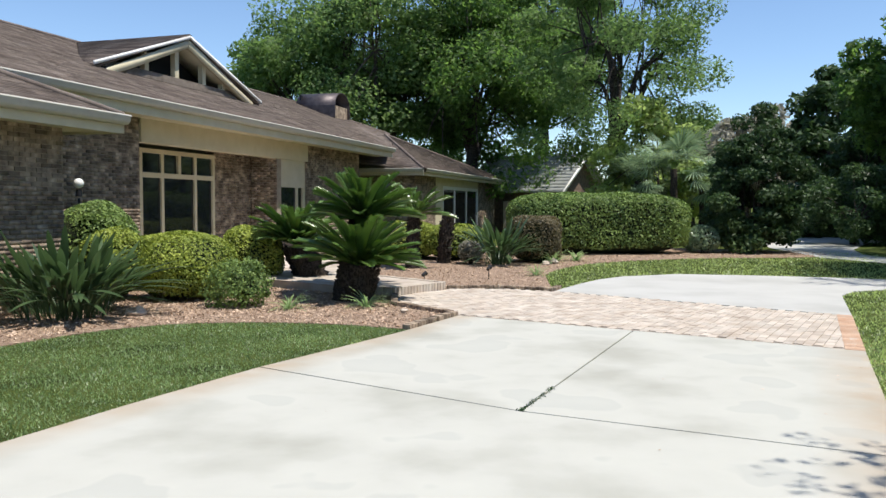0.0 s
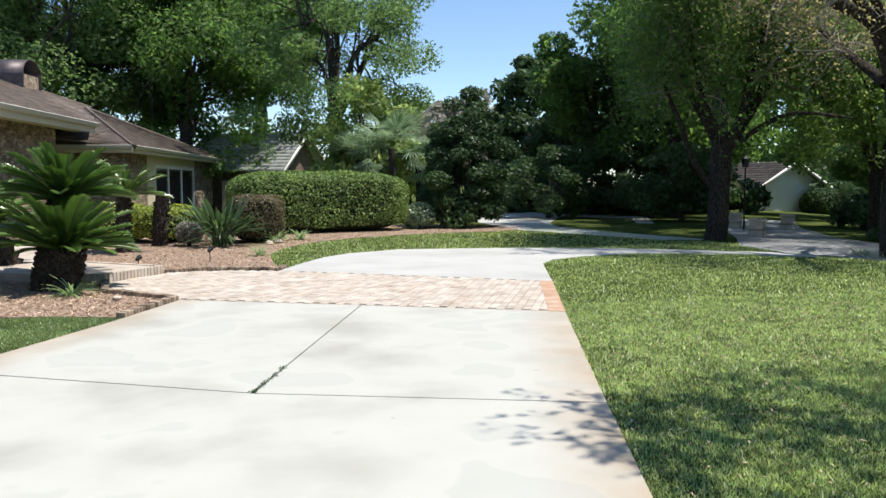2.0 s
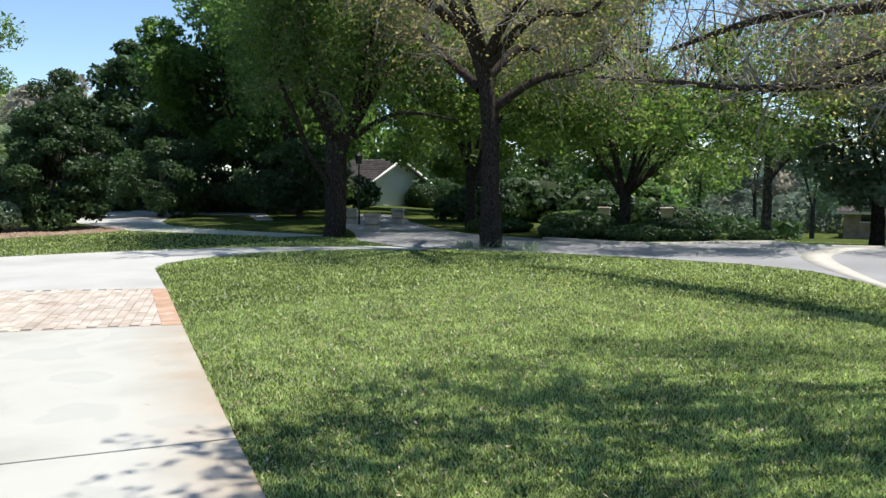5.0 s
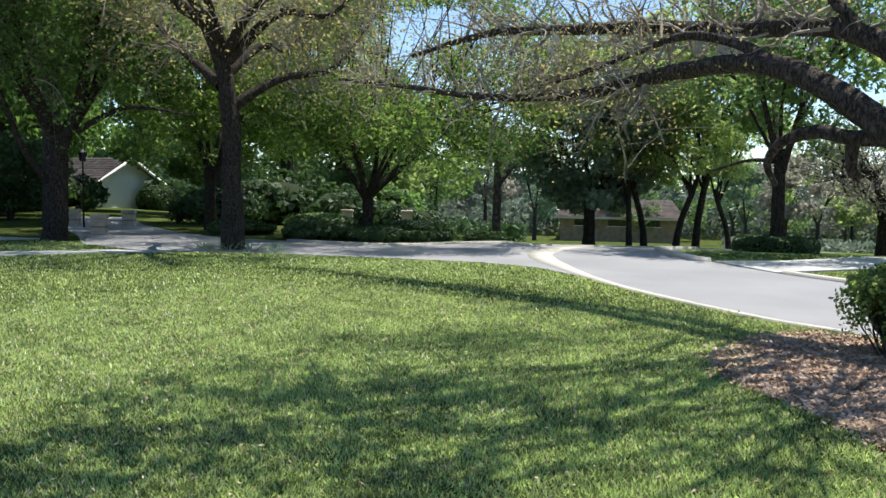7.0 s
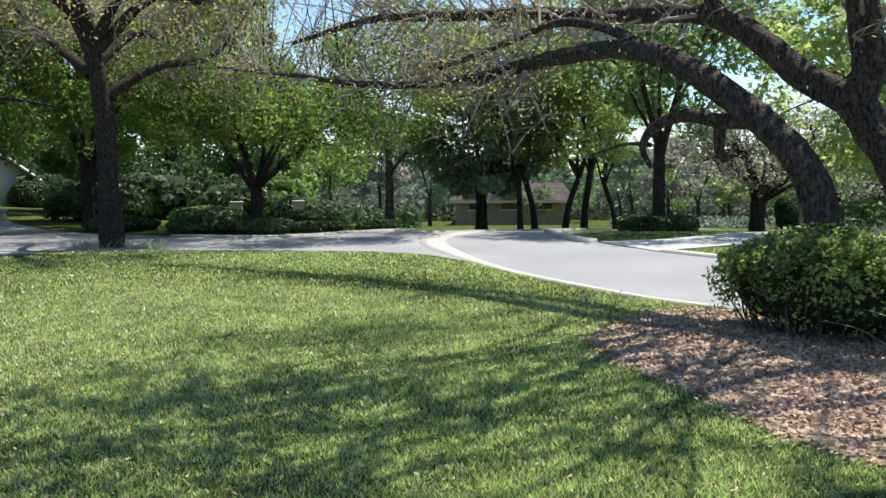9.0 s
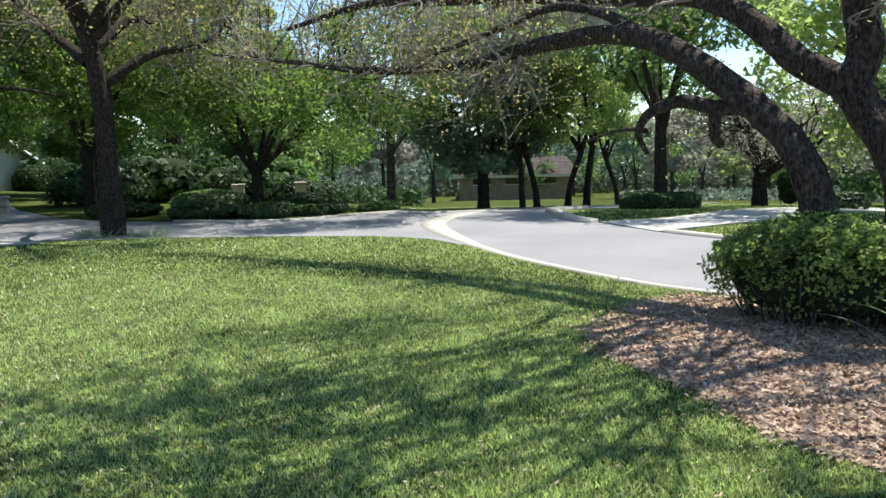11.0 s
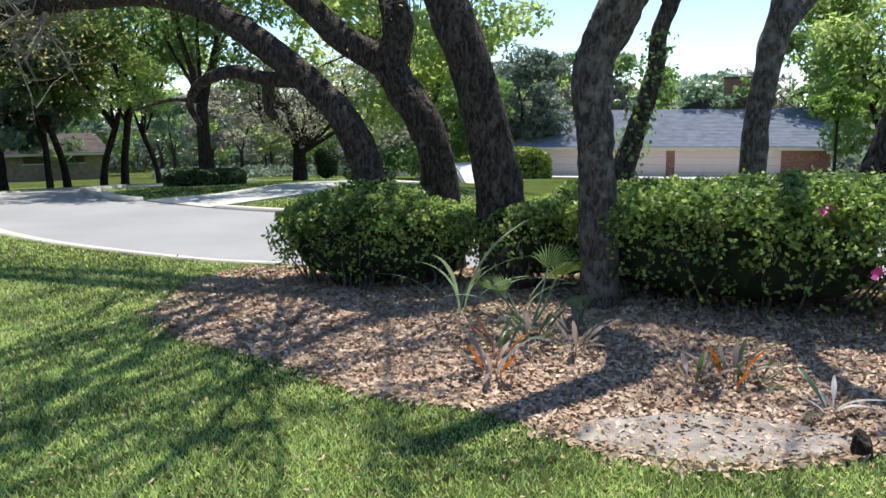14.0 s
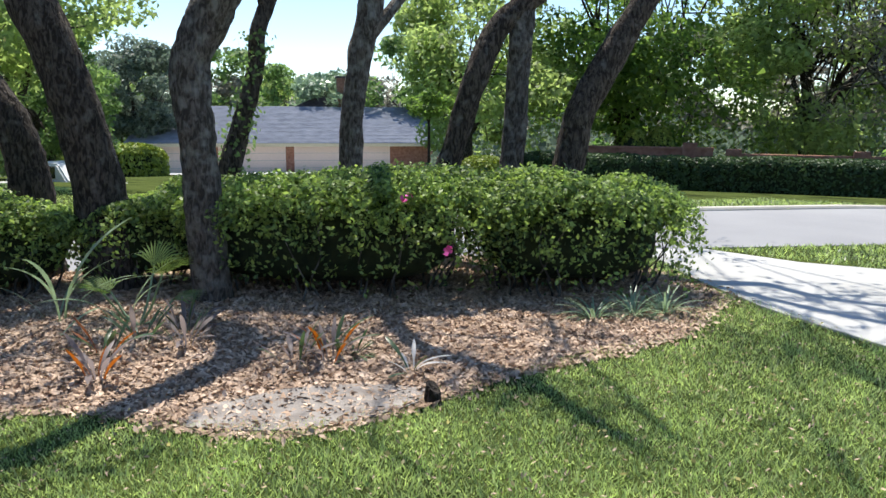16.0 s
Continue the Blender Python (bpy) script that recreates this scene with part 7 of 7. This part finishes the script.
scatter("bark_chips", [(BED3_OUT, 1.0)], 60000, 0.017, M_CHIP, 31, "tan bark chips and dry oak leaves", stretch=2.6)
scatter("bark_chips", [((mid3 + B3 * 1.07).tolist(), 1.0)], 9000, 0.02, M_CHIP, 36, "bark chips strayed into the grass")
scatter("bark_chips", [(BEDS[0], 0.62), (BEDS[1], 0.38)], 52000, 0.014, M_CHIP, 32, "tan bark chips in the house beds", stretch=3.4)
X, Y, g = lawn_points(7000, 1.0, 12.0, -6.0, 9.0, 33)
C = np.stack([X, Y, np.full(len(X), 0.05)], -1)
tagged(quick("fallen_leaves", *leaf_quads(C, 0.015, g, 1.9, np.tile([0, 0, 1.0], (len(C), 1)), 0.6, 0.5), L_SPARSE), "dry tan oak leaves on the lawn", "leaves", kind="stuff")
X, Y, g = lawn_points(20000, 0.5, 10.0, -6.0, 8.0, 37)
C = np.stack([X, Y, np.full(len(X), 0.034)], -1)
tagged(quick("dry_thatch", *leaf_quads(C, 0.008, g, 3.2, np.tile([0, 0, 1.0], (len(C), 1)), 0.7, 0.5), M_CHIP), "pale dry thatch among the lawn blades", "thatch", kind="stuff")
gl = np.random.default_rng(34)
C = np.stack([gl.uniform(-1.5, 4.0, 26), gl.uniform(2.5, 11.0, 26), np.full(26, 0.024)], -1)
C = C[inside(DRIVE_ALL, C[:, 0], C[:, 1])]
tagged(quick("drive_litter", *leaf_quads(C, 0.011, gl, 3.0, np.tile([0, 0, 1.0], (len(C), 1)), 0.1, 0.5), M_CHIP), "specks of dry leaf on the concrete", "leaves", kind="stuff")

# ---------- small things by the house ----------
gl_ = tagged(empty("globe_lamp", pose(-6.34, 14.03, 0.05)), "garden lamp with a clear glass globe", "lamp")
bm = bmesh.new()
bmesh.ops.create_cone(bm, cap_ends=True, segments=12, radius1=0.028, radius2=0.022, depth=1.62, matrix=Matrix.Translation((0, 0, 0.76)))
part("post", bm, M_POST, gl_)
bm = bmesh.new()
bmesh.ops.create_cone(bm, cap_ends=True, segments=14, radius1=0.06, radius2=0.045, depth=0.12, matrix=Matrix.Translation((0, 0, 1.66)))
part("cup", bm, M_POST, gl_)
bm = bmesh.new()
bmesh.ops.create_uvsphere(bm, u_segments=20, v_segments=12, radius=0.085, matrix=Matrix.Translation((0, 0, 1.83)))
part("globe", bm, M_WHITE, gl_, "pale glass globe", smooth=True)


def rock(x, y, r, seed, label="rough pale stone lying on the mulch"):
    g = np.random.default_rng(seed)
    bm = bmesh.new()
    bmesh.ops.create_icosphere(bm, subdivisions=3, radius=r)
    for v in bm.verts:
        d = np.array(v.co) / r
        k_ = 1 + 0.22 * math.sin(d[0] * 3.1 + seed) * math.cos(d[1] * 2.7 + seed) + 0.12 * math.sin(d[2] * 5 + 2 * seed)
        v.co = Vector((d[0] * r * k_ * 1.2, d[1] * r * k_, d[2] * r * k_ * 0.75))
    o = tagged(part("rock", bm, M_STONE), label, "rock", "stones in the beds")
    o.matrix_basis = pose(x, y, 0.02 + r * 0.4, 0, 0, seed * 40)


for n, (x, y, r) in enumerate(((-4.15, 10.9, 0.10), (-4.28, 11.0, 0.08), (-0.55, 11.35, 0.05), (2.9, 21.1, 0.12), (2.65, 20.7, 0.08))):
    rock(x, y, r, n + 1)
st = tagged(bx("stake", -0.02, 0.02, -0.012, 0.012, -0.05, 0.3, M_WHITE, None, 0.003), "small white wooden stake in the mulch", "stake")
st.location = (-4.95, 11.9, 0)
for x, y in ((-0.35, 15.1), (0.95, 16.6)):
    r = tagged(empty("spot_light", pose(x, y, 0.02, 0, 0, 40)), "small dark garden spotlight on a spike", "lamp", "garden spotlights")
    bm = bmesh.new()
    bmesh.ops.create_cone(bm, cap_ends=True, segments=8, radius1=0.008, radius2=0.008, depth=0.22, matrix=Matrix.Translation((0, 0, 0.09)))
    part("spike", bm, M_POST, r)
    bm = bmesh.new()
    bmesh.ops.create_cone(bm, cap_ends=True, segments=12, radius1=0.03, radius2=0.045, depth=0.1, matrix=Matrix.Translation((0, 0, 0.22)) @ Matrix.Rotation(radians(60), 4, "Y"))
    part("head", bm, M_POST, r)
# moss that hangs from the limbs
gm = np.random.default_rng(77)
for n, (x, y, z, L_) in enumerate(((10.9, 1.9, 3.42, 0.45), (11.0, 2.1, 3.45, 0.35), (12.0, 4.6, 3.8, 0.5), (11.2, 2.4, 3.5, 0.3))):
    C = np.stack([gm.normal(0, 0.04, 240), gm.normal(0, 0.04, 240), -L_ * gm.random(240) ** 0.8], -1)
    o = tagged(quick("hanging_moss", *leaf_quads(C, 0.012, gm, 7.0, np.tile([1.0, 0.3, 0], (240, 1)), 0.5, 0.4, 3.0), L_MOSS), "grey moss strands hung from a limb", "moss", "hanging moss")
    o.location = (x, y, z)

# weeds in the drive's joint
gw = np.random.default_rng(91)
tt = gw.random(150) ** 2.2
C = np.stack([0.588 + 0.36 * tt + gw.normal(0, 0.012, 150), 5.918 + 0.80 * tt + gw.normal(0, 0.012, 150), np.full(150, 0.026)], -1)
tagged(quick("joint_weeds", *leaf_quads(C, 0.010, gw, 3.0, np.tile([0.3, 0.2, 1.0], (150, 1)), 0.7, 0.5), L_STREL), "small weeds in the concrete joint", "weeds", kind="stuff")

# charred stump in the mulch
bm = bmesh.new()
bmesh.ops.create_cone(bm, cap_ends=True, segments=14, radius1=0.05, radius2=0.038, depth=0.1)
for v in bm.verts:
    v.co.x *= 1 + 0.2 * math.sin(9 * v.co.y + 2)
    v.co.z += 0.025 * math.sin(40 * v.co.x)
bmesh.ops.bevel(bm, geom=list(bm.edges), offset=0.008, segments=1, affect="EDGES")
stump = tagged(part("stump", bm, M_DKBARK), "small dark cut stump at the bed's edge", "stump")
stump.location = (3.71, -1.83, 0.05)
